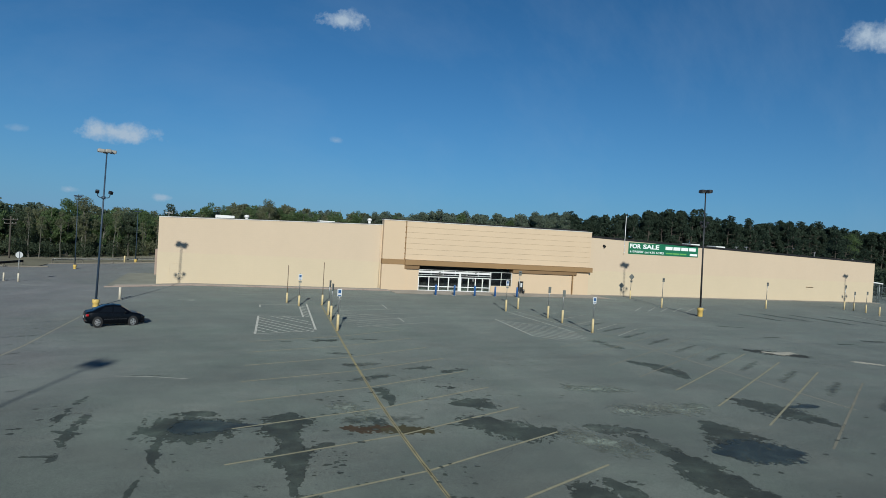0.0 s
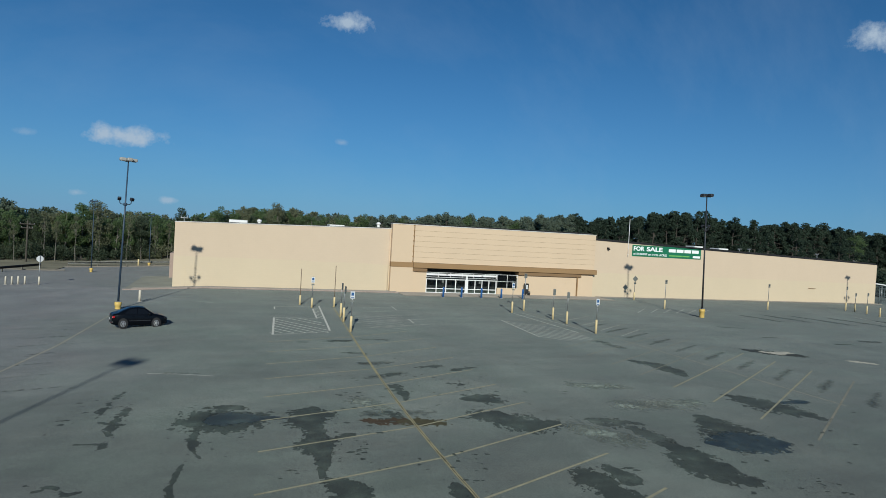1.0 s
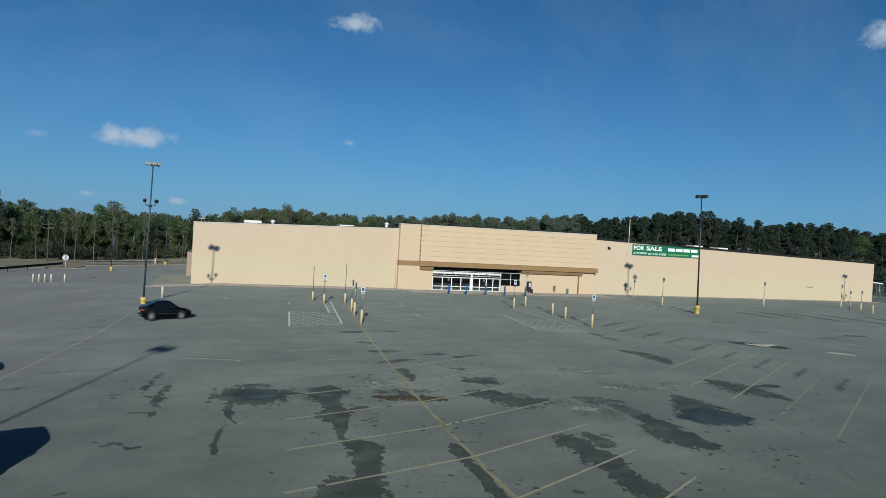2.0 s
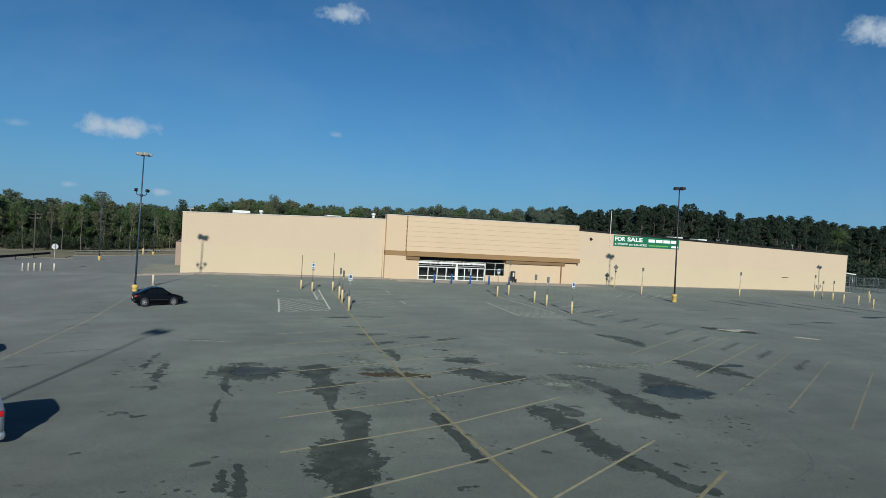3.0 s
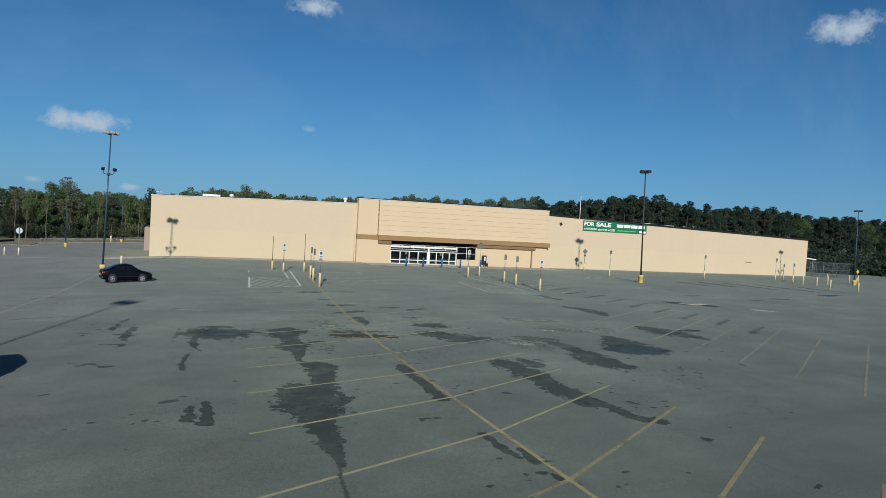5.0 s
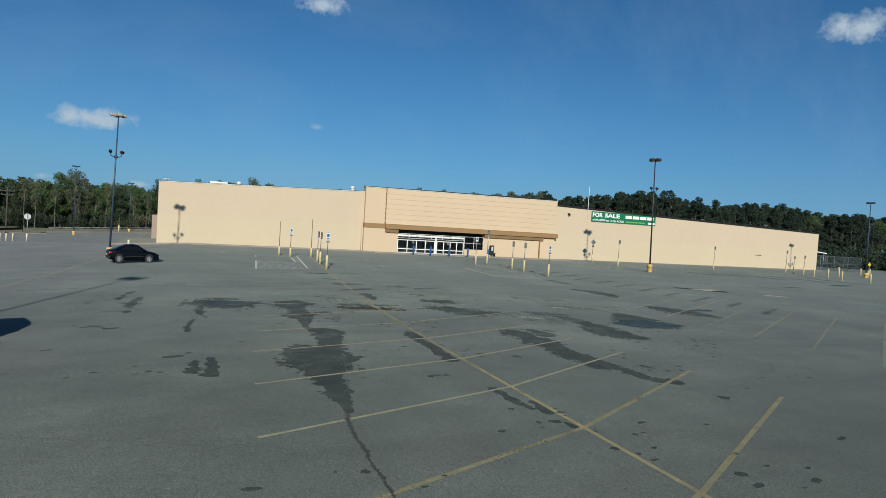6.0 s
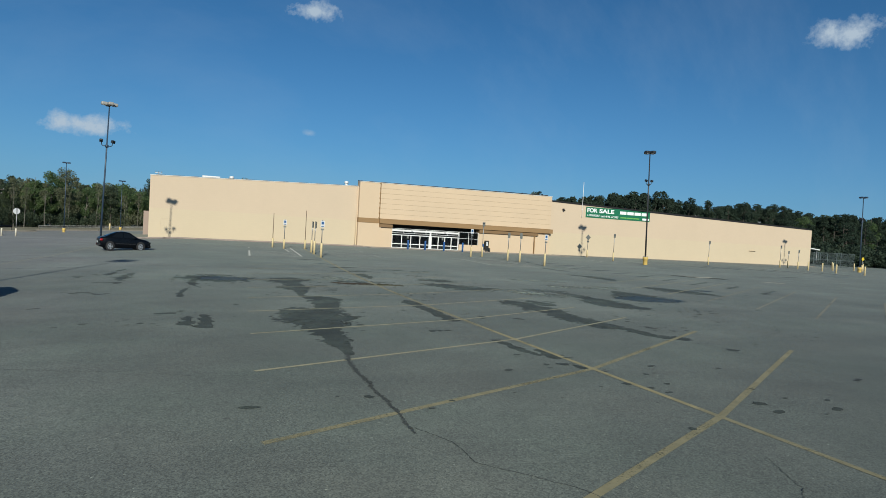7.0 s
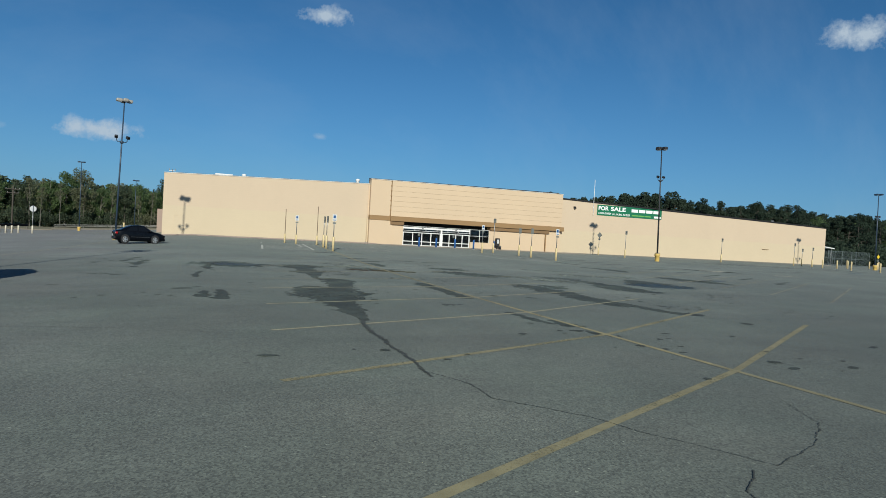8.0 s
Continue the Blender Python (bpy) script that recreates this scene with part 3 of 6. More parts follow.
strip("bay_line", (7.7, -39.9), (10.4, -40.9), 0.05, M_WORN_WHITE)
for a, b in (((8.6, -14.2), (9.6, -14.0)), ((9.6, -14.0), (9.9, -14.5)), ((9.9, -14.5), (9.2, -15.2))):
    strip("bay_line", a, b, 0.07, M_WORN_WHITE)
strip("bay_line", (-5.8, 1.3), (-3.6, 0.6), 0.16, M_WHITE_LINE)
for k in range(6):
    strip("bay_line", (19.4 + 0.1 * k, -20.4 - 1.15 * k), (23.6 - 0.2 * k, -22.6 - 1.1 * k), 0.06, M_WORN_WHITE)
strip("bay_line", (24.97, -15.1), (24.7, -17.8), 0.09, M_WORN_WHITE)
strip("bay_line", (24.2, -23.0), (24.0, -25.1), 0.09, M_WORN_WHITE)
for k in range(6):
    strip("bay_line", (50.2 + 1.55 * k, -16.6), (53.6 + 1.75 * k, -13.2), 0.08, M_WORN_WHITE)
for k in range(3):
    strip("bay_line", (76.0 + 5.0 * k, -24.0), (79.5 + 5.0 * k, -17.0), 0.10, M_WHITE_LINE)


# ---- wet and oily stains: flat films with ragged outlines ----
def film_material(name, colour, rough, spec=0.5):
    m = bpy.data.materials.new(name)
    t = nodes_of(m)
    out, b = t.nodes.new("ShaderNodeOutputMaterial"), t.nodes.new("ShaderNodeBsdfPrincipled")
    pos = t.nodes.new("ShaderNodeNewGeometry").outputs["Position"]
    f = math_node(t, "ADD", math_node(t, "MULTIPLY", noisy(t, 1.3, 6, 0.65, pos), 0.6), math_node(t, "MULTIPLY", noisy(t, 45.0, 3, 0.6, pos), 0.4))
    t.links.new(ramp(t, f, ((0.3, tuple(v * 0.7 for v in colour)), (0.7, tuple(v * 1.45 for v in colour)))), b.inputs["Base Color"])
    b.inputs["Roughness"].default_value = rough
    b.inputs["Specular IOR Level"].default_value = spec
    b.inputs["Diffuse Roughness"].default_value = 1.0
    bp = nd(t, "ShaderNodeBump", Strength=0.35, Distance=0.005)
    t.links.new(noisy(t, 60.0, 3, 0.6, pos), bp.inputs["Height"])
    t.links.new(bp.outputs[0], b.inputs["Normal"])
    t.links.new(b.outputs[0], out.inputs[0])
    return m


M_RUST = film_material("rusty_silt", (0.042, 0.031, 0.020), 0.9, 0.2)
M_MOSS = film_material("mossy_silt", (0.042, 0.039, 0.022), 0.9, 0.2)
M_SILT = film_material("pale_silt", (0.26, 0.25, 0.21), 0.9, 0.2)
M_CRACK = film_material("dark_broken_rim", (0.030, 0.033, 0.030), 0.8, 0.2)
M_CRACK_LINE = lot_paint("silted_crack", (0.036, 0.040, 0.036), 0.515)


LAYER = [0]


def stain(spine, material, cell, seed, rag=0.6, grain=1.5, z=0.0020, label="dark damp stain soaked into the worn asphalt", name="stain", cut=0.0):
    """spine: (x, y, radius) along the middle of the stain."""
    pts = np.array(spine, float)
    pts[:, 2] *= 1.12
    lo, hi = (pts[:, :2] - pts[:, 2:] * 1.7).min(0), (pts[:, :2] + pts[:, 2:] * 1.7).max(0)
    nx, ny = int((hi[0] - lo[0]) / cell) + 2, int((hi[1] - lo[1]) / cell) + 2
    xs, ys = lo[0] + cell * np.arange(nx), lo[1] + cell * np.arange(ny)
    gx, gy = np.meshgrid(xs, ys, indexing="ij")
    best = np.full(gx.shape, -9.0)
    segs = list(zip(pts, pts[1:])) or [(pts[0], pts[0] + 1e-4)]
    for a, b in segs:
        d = b[:2] - a[:2]
        f = (((gx - a[0]) * d[0] + (gy - a[1]) * d[1]) / max(d @ d, 1e-9)).clip(0, 1)
        r = a[2] + f * (b[2] - a[2])
        best = np.maximum(best, 1 - np.hypot(gx - a[0] - f * d[0], gy - a[1] - f * d[1]) / r)
    field = np.empty_like(best)
    for i in range(nx):
        for j in range(ny):
            if best[i, j] < -1.0:
                field[i, j] = -1
                continue
            p = Vector((gx[i, j], gy[i, j] * 0.8, seed))
            field[i, j] = best[i, j] - 0.12 + rag * (0.6 * noise.fractal(p * grain, 0.6, 2.1, 3) + 0.9 * noise.fractal(p * 5.0, 0.35, 2.3, 4)) - cut
    # damp films reach past their mean outline: their material breaks the edge up
    over = 0.32 if material in (M_DAMP, M_WET, M_SEMI) else 0.0
    field += over
    verts, faces, index, soak = [], [], {}, []

    def vert(key, x, y, depth=0.0):
        if key not in index:
            index[key] = len(verts)
            verts.append((x, y, z + grade(x)))
            soak.append(depth)
        return index[key]

    for i in range(nx - 1):
        for j in range(ny - 1):
            ring = ((i, j), (i + 1, j), (i + 1, j + 1), (i, j + 1))
            vals = [field[c] for c in ring]
            if max(vals) <= 0:
                continue
            poly = []
            for k in range(4):
                c, n, v, w = ring[k], ring[(k + 1) % 4], vals[k], vals[(k + 1) % 4]
                if v > 0:
                    poly.append(vert(c, gx[c], gy[c], float(v) - over))
                if (v > 0) != (w > 0):
                    f = v / (v - w)
                    poly.append(vert((min(c, n), max(c, n)), gx[c] + f * (gx[n] - gx[c]), gy[c] + f * (gy[n] - gy[c]), -over))
            if len(poly) > 2:
                faces.append(poly)
    ob = bake(name, verts, faces, material)
    if verts:
        ob.data.attributes.new("soak", "FLOAT", "POINT").data.foreach_set("value", soak)
    LAYER[0] += 1
    ob.location.z = 0.000015 * LAYER[0]
    return tagged(ob, label, name.replace("_", " "), kind="stuff")


S, W, D = M_SEMI, M_WET, M_DAMP
stain(((9.98, -47.19, 0.77), (10.44, -47.00, 1.27), (10.96, -47.36, 1.20), (11.43, -47.19, 0.79), (11.94, -47.18, 0.28), (12.53, -47.27, 0.09)), D, 0.06, 3.1, 0.45)
stain(((10.85, -47.12, 0.78), (11.43, -47.16, 0.60), (11.94, -47.18, 0.34), (12.55, -47.27, 0.18), (12.75, -47.28, 0.10)), W, 0.06, 4.8, 0.20)
stain(((10.61, -45.74, 0.27), (11.22, -45.80, 0.35)), D, 0.06, 6.5, 0.70)
stain(((9.96, -48.35, 0.12), (9.84, -49.18, 0.19), (9.91, -49.98, 0.07), (10.13, -50.72, 0.04)), D, 0.05, 8.2, 0.80)
stain(((9.71, -51.04, 0.05), (9.56, -51.96, 0.10), (9.51, -52.82, 0.11), (9.49, -53.38, 0.11)), D, 0.05, 9.9, 0.80)
stain(((13.76, -46.27, 0.34), (13.62, -47.02, 0.71), (13.40, -47.89, 0.68), (13.54, -48.68, 0.33), (13.42, -49.51, 0.38), (13.43, -49.96, 0.61), (13.37, -50.67, 0.50), (13.39, -51.34, 0.28), (13.26, -52.08, 0.17), (13.16, -52.66, 0.11)), D, 0.05, 11.6, 0.42)
stain(((13.46, -53.00, 0.36), (13.75, -53.53, 0.58), (13.63, -54.34, 0.50), (13.48, -55.08, 0.42), (13.37, -55.77, 0.42), (13.22, -56.15, 0.61), (12.84, -56.48, 0.96), (12.79, -57.07, 1.02), (12.66, -57.60, 0.98)), D, 0.05, 13.3, 0.30)
stain(((12.66, -58.35, 0.66), (12.62, -59.10, 0.46), (12.57, -60.00, 0.36), (12.53, -60.90, 0.26), (12.48, -61.90, 0.10)), D, 0.05, 15.0, 0.45)
stain(((14.47, -49.34, 0.21), (13.97, -49.74, 0.20)), D, 0.05, 16.7, 0.80)
stain(((17.58, -43.31, 0.22), (17.64, -44.29, 0.31), (17.61, -44.98, 0.21), (17.45, -45.63, 0.08)), D, 0.06, 18.4, 0.60)
stain(((16.37, -47.14, 0.28), (16.54, -47.91, 0.27), (16.77, -48.40, 0.18)), D, 0.06, 20.1, 1.00, cut=0.2)
stain(((20.03, -45.81, 0.39), (20.63, -45.81, 0.81), (21.07, -46.47, 0.18)), D, 0.06, 21.8, 0.55)
stain(((19.71, -48.09, 0.58), (20.11, -48.21, 0.88), (20.51, -48.68, 0.92), (20.83, -49.30, 0.92), (21.33, -49.30, 0.75), (21.97, -49.15, 0.27)), D, 0.05, 23.5, 0.50)
stain(((16.45, -53.76, 0.16), (16.42, -54.20, 0.32), (16.37, -54.82, 0.23), (16.37, -55.60, 0.20), (16.32, -56.32, 0.22), (16.32, -56.99, 0.22), (16.28, -57.53, 0.21), (16.29, -57.91, 0.22)), D, 0.05, 25.2, 0.45)
stain(((20.30, -53.68, 0.36), (20.40, -54.18, 0.62), (20.43, -54.77, 0.57), (20.52, -55.33, 0.57), (20.40, -55.83, 0.58), (20.41, -56.52, 0.42), (20.39, -57.16, 0.46), (20.41, -57.77, 0.54), (20.49, -58.44, 0.51), (20.38, -58.95, 0.43), (20.32, -59.29, 0.24)), D, 0.05, 26.9, 0.45)
stain(((21.37, -53.40, 0.16), (21.36, -53.85, 0.32), (21.35, -54.46, 0.33)), D, 0.05, 28.6, 0.60)
stain(((23.56, -49.19, 0.28), (23.97, -49.40, 0.54), (24.54, -49.53, 0.45), (25.09, -49.84, 0.26)), S, 0.06, 30.3, 0.60)
stain(((24.60, -50.34, 0.34), (24.71, -51.03, 0.48), (24.75, -51.69, 0.45)), S, 0.06, 32.0, 0.50)
stain(((24.63, -51.94, 0.34), (24.63, -52.53, 0.44), (24.69, -53.09, 0.75), (24.52, -53.70, 0.85), (24.46, -54.29, 0.80), (24.42, -54.74, 0.63), (24.81, -55.19, 0.58)), D, 0.06, 33.7, 0.45)
stain(((28.39, -49.46, 0.31), (28.27, -50.12, 0.60), (28.13, -50.85, 0.94), (27.85, -51.60, 1.12)), D, 0.06, 35.4, 0.45)
stain(((26.35, -52.25, 0.32), (27.05, -52.40, 0.90), (27.85, -52.40, 1.18), (28.45, -52.45, 0.85), (28.85, -52.65, 0.45)), W, 0.06, 37.1, 0.25)
stain(((32.34, -46.70, 0.27), (32.64, -47.58, 0.78), (32.86, -48.47, 1.09), (33.04, -49.34, 0.78), (33.45, -49.82, 0.47), (33.44, -50.53, 0.25)), D, 0.06, 38.8, 0.50)
stain(((33.93, -48.19, 0.20), (35.23, -48.15, 0.31)), W, 0.06, 40.5, 0.20)
stain(((32.86, -39.20, 0.31), (33.52, -40.19, 0.60), (33.46, -41.71, 0.65), (33.18, -42.87, 0.26)), D, 0.07, 42.2, 0.50)
stain(((7.21, -42.83, 0.08), (6.99, -44.03, 0.14), (6.93, -45.08, 0.15), (6.84, -46.05, 0.09)), D, 0.05, 43.9, 1.10, cut=0.15)
stain(((7.71, -44.46, 0.21), (7.66, -45.49, 0.22), (7.46, -46.12, 0.18), (7.46, -47.03, 0.17), (7.50, -47.89, 0.13), (7.52, -48.68, 0.18), (7.50, -49.31, 0.09)), D, 0.05, 45.6, 1.30, cut=0.4)
stain(((6.72, -48.64, 0.06), (7.04, -48.72, 0.08), (7.49, -48.84, 0.09)), D, 0.05, 47.3, 0.50)
stain(((7.02, -46.64, 0.08), (7.38, -46.87, 0.09), (7.73, -47.05, 0.07)), D, 0.05, 49.0, 0.70)
stain(((6.24, -51.44, 0.05), (7.09, -51.92, 0.08), (7.22, -52.41, 0.11)), D, 0.05, 50.7, 1.20, cut=0.4)
stain(((20.5, -58.8, 0.42), (20.75, -59.6, 0.32), (20.75, -60.5, 0.22)), D, 0.05, 111.0, 0.5)
stain(((10.11, -57.03, 0.13), (10.11, -57.93, 0.17), (10.05, -58.73, 0.19)), D, 0.05, 112.7, 0.55)
stain(((9.74, -57.36, 0.14), (9.68, -58.44, 0.16)), D, 0.05, 114.0, 1.0, cut=0.2)
stain(((16.12, -60.86, 0.12), (16.11, -61.92, 0.13), (16.22, -62.43, 0.07)), D, 0.06, 38.7, 0.6)
stain(((16.54, -61.98, 0.14), (16.42, -62.78, 0.11)), D, 0.06, 40.0, 0.6)
stain(((16.43, -63.42, 0.09), (16.48, -63.65, 0.08)), D, 0.06, 41.3, 0.8)
stain(((16.60, -63.94, 0.08), (16.62, -64.07, 0.06)), D, 0.06, 42.6, 0.8)
stain(((14.88, -32.83, 0.15), (15.20, -32.85, 0.15)), D, 0.08, 43.9, 0.5)
stain(((16.59, -32.55, 0.25), (17.73, -32.40, 0.26)), D, 0.08, 45.2, 0.7)
stain(((17.96, -41.27, 0.20), (18.35, -41.21, 0.15)), D, 0.08, 46.5, 0.7)
stain(((19.65, -39.90, 0.21), (20.84, -39.65, 0.27)), D, 0.08, 47.8, 1.0, cut=0.25)
stain(((21.33, -40.64, 0.31), (22.37, -40.15, 0.27)), D, 0.08, 49.1, 1.0, cut=0.25)
stain(((20.16, -43.12, 0.24), (20.54, -43.45, 0.19)), D, 0.08, 50.4, 1.0, cut=0.25)
stain(((18.41, -57.69, 0.12), (18.50, -57.76, 0.08)), D, 0.06, 53.0, 0.4)
stain(((21.69, -59.21, 0.13), (21.75, -59.46, 0.11)), D, 0.06, 56.9, 0.8)
stain(((15.11, -59.49, 0.14), (15.58, -59.48, 0.12)), D, 0.06, 58.2, 1.0, cut=0.3)
stain(((21.37, -62.35, 0.10), (21.42, -62.47, 0.08)), D, 0.06, 59.5, 0.8)
stain(((30.19, -55.57, 0.09), (30.20, -55.76, 0.06)), D, 0.06, 60.8, 0.6)
stain(((20.95, -60.75, 0.22), (21.25, -60.95, 0.26)), D, 0.05, 61.5, 0.7)
for k, (x, y, r) in enumerate(((21.45, -62.5, 0.09), (17.76, -66.64, 0.08), (18.64, -66.05, 0.04), (19.29, -66.29, 0.04), (18.9, -66.73, 0.07), (18.44, -66.9, 0.035), (18.0, -63.66, 0.06), (17.63, -64.17, 0.04), (17.25, -64.9, 0.045), (16.85, -65.39, 0.05), (21.5, -65.3, 0.09), (6.2, -55.1, 0.07), (6.6, -51.9, 0.07), (7.42, -52.3, 0.10), (9.25, -56.75, 0.13))):
    stain(((x - r, y - 0.3 * r, r), (x + r, y + 0.3 * r, r * 0.8)), D, 0.045, 62.0 + 1.3 * k, 0.5)
stain(((55.0, -34.4, 0.25), (56.2, -34.6, 0.2)), D, 0.1, 15.5, 0.6)
stain(((59.3, -33.3, 0.4), (60.6, -33.5, 0.35)), D, 0.12, 16.0, 0.6)
stain(((51.8, -26.0, 0.25), (53.5, -26.6, 0.2)), D, 0.1, 17.0, 0.7)
stain(((51.0, -31.4, 0.2), (52.0, -31.5, 0.2)), D, 0.1, 17.5, 0.7)
stain(((70.0, -30.0, 0.6), (73.0, -29.6, 0.4)), W, 0.18, 17.9, 0.6)
stain(((15.55, -48.05, 0.24), (16.0, -48.25, 0.36), (16.6, -48.25, 0.28)), M_RUST, 0.05, 30.0, 0.9, z=0.0034, label="rust brown silt gathered on a cracked joint", name="silt_patch")
stain(((16.7, -48.3, 0.28), (17.2, -48.5, 0.40), (17.75, -48.6, 0.28)), M_MOSS, 0.05, 30.7, 0.9, z=0.0034, label="dark mossy silt gathered on a cracked joint", name="silt_patch")
stain(((44.75, -37.0, 0.30), (45.5, -37.5, 0.46), (46.5, -37.35, 0.30)), M_SILT, 0.06, 31.0, 0.7, z=0.0050, label="pale filled pothole patch with a dark rim", name="pothole_patch")
stain(((44.1, -36.2, 0.35), (45.3, -37.5, 0.85), (46.4, -38.2, 0.50)), M_CRACK, 0.07, 31.5, 0.7, label="dark broken rim round a filled pothole", name="pothole_rim")
stain(((48.8, -40.3, 0.34), (49.5, -41.0, 0.34)), M_SILT, 0.08, 32.0, 0.6, label="pale worn patch on the asphalt", name="pothole_patch")


def spatter(places, seed):
    """Loose small drops of the same damp round the stains: (x, y, spread in x, spread in y, count)."""
    rng = random.Random(seed)
    verts, faces, soak = [], [], []
    for x, y, sx, sy, n in places:
        for _ in range(int(n * 1.6)):
            cx, cy = rng.gauss(x, sx), rng.gauss(y, sy)
            r = 0.018 + 0.085 * rng.random() ** 3
            long = rng.uniform(0.8, 1.8)
            first = len(verts)
            for k in range(11):
                a = 2 * math.pi * k / 11
                q = r * rng.uniform(0.6, 1.25)
                x = cx + q * math.cos(a) * long
                verts.append((x, cy + q * math.sin(a), grade(x) + 0.000008 * first / 12))
                soak.append(0.02)
            verts.append((cx, cy, grade(cx) + 0.000008 * first / 12))
            soak.append(0.6)
            faces += [(first + k, first + (k + 1) % 11, first + 11) for k in range(11)]
    ob = bake("stain", verts, faces, M_DAMP)
    ob.data.attributes.new("soak", "FLOAT", "POINT").data.foreach_set("value", soak)
    ob.location.z = 0.0046 + 0.0004 * seed
    return tagged(ob, "scattered small damp spots on the worn asphalt", "stain", kind="stuff")


spatter(((14.3, -50.7, 0.25, 0.5, 16), (14.3, -49.2, 0.3, 0.3, 7), (13.7, -52.0, 0.3, 0.4, 8), (15.2, -48.1, 0.5, 0.4, 16), (15.9, -47.3, 0.4, 0.4, 9), (17.4, -45.0, 0.4, 0.7, 10),
         (15.98, -44.8, 0.35, 0.5, 12), (21.3, -41.5, 0.8, 0.9, 12), (14.2, -50.8, 0.5, 0.9, 14), (15.9, -53.5, 0.5, 0.7, 12), (12.3, -49.0, 0.8, 1.6, 8), (12.0, -57.5, 0.9, 1.2, 18), (13.9, -57.4, 0.5, 1.0, 18)), 1)
spatter(((21.8, -40.0, 0.9, 0.8, 14), (20.2, -43.4, 0.6, 0.8, 14), (20.8, -44.5, 0.7, 0.7, 12), (18.2, -41.2, 0.3, 0.3, 7), (16.5, -41.9, 0.3, 0.2, 6), (16.5, -38.8, 0.4, 0.3, 7),
         (17.3, -32.7, 0.6, 0.2, 8), (19.2, -32.0, 0.5, 0.3, 7), (20.1, -37.7, 0.3, 0.2, 3), (20.4, -47.2, 0.8, 0.8, 12), (20.9, -59.0, 0.8, 1.4, 20), (16.4, -56.0, 0.4, 1.3, 16), (16.4, -62.5, 0.3, 1.0, 12)), 2)
spatter(((17.7, -52.5, 0.5, 0.6, 10), (9.6, -49.2, 0.4, 0.7, 12), (10.0, -50.4, 0.2, 0.5, 8), (7.4, -45.5, 0.5, 1.6, 22), (9.9, -58.0, 0.5, 0.8, 16), (27.0, -53.6, 1.2, 0.6, 16), (24.2, -52.5, 0.9, 1.6, 18),
         (32.8, -48.6, 0.9, 0.9, 12), (24.9, -55.6, 0.35, 0.7, 16), (25.0, -57.6, 0.3, 0.8, 14), (27.7, -56.1, 0.5, 0.3, 10), (21.3, -60.0, 0.8, 1.2, 14), (17.8, -64.8, 1.2, 1.2, 12)), 3)
T = M_TINGED
# oil drips down the middle of the right row's farther stalls
for k in range(-4, 6):
    y = -37.33 - 2.54 * k
    stain(((38.0, y + 0.7, 0.30), (39.6, y + 1.75, 0.42), (41.3, y + 2.8, 0.26)), T, 0.12, 150 + k, 0.45, 0.9, z=0.0003, cut=0.22, label="faint oil drip shade in a parking stall")
rng = random.Random(31)
for k in range(9):
    y = -24.0 - 2.5 * k
    x = 2.2 + 0.05 * k + rng.uniform(-0.4, 0.4)
    stain(((x - 1.2, y - 0.2, 0.22), (x, y, 0.34), (x + rng.uniform(1.0, 2.2), y + 0.2, 0.2)), T, 0.12, 130 + k, 0.8, 0.9, z=0.0003, cut=0.55, label="faint damp shade soaked into the asphalt")
for spine, seed in ((((66.0, -17.0, 0.6), (66.4, -22.0, 0.8)), 71), (((69.5, -18.0, 0.7), (70.0, -24.0, 0.9)), 72), (((73.5, -19.0, 0.7), (74.0, -26.0, 0.9)), 86), (((62.5, -18.0, 0.5), (63.0, -22.0, 0.6)), 87), (((78.0, -20.0, 0.7), (78.5, -26.0, 0.8)), 88),
                    (((34.8, -32.5, 0.5), (34.8, -35.0, 0.5)), 77), (((15.8, -47.2, 0.42), (17.6, -47.3, 0.54)), 80), (((16.9, -36.0, 0.30), (17.8, -36.3, 0.30)), 82), (((17.2, -38.8, 0.36), (18.6, -38.6, 0.30)), 83), (((16.8, -41.8, 0.36), (18.4, -41.0, 0.36)), 84), (((18.8, -32.0, 0.30), (20.0, -32.2, 0.30)), 85)):
    stain(spine, T, 0.14, seed, 0.8, 0.8, z=0.0003, label="faint damp shade soaked into the asphalt")
for spine, seed in ((((15.6, -45.6, 0.5), (16.3, -46.6, 0.5)), 91), (((22.5, -49.6, 0.8), (23.4, -51.5, 0.8)), 92), (((26.4, -47.6, 0.9), (29.5, -47.6, 0.8)), 93), (((26.0, -44.0, 0.6), (28.0, -44.6, 0.6)), 94), (((8.3, -40.0, 0.10), (9.8, -40.4, 0.10)), 95)):
    stain(spine, M_DUSTED, 0.12, seed, 0.8, 0.9, z=0.0003, label="pale dust dried on the asphalt")


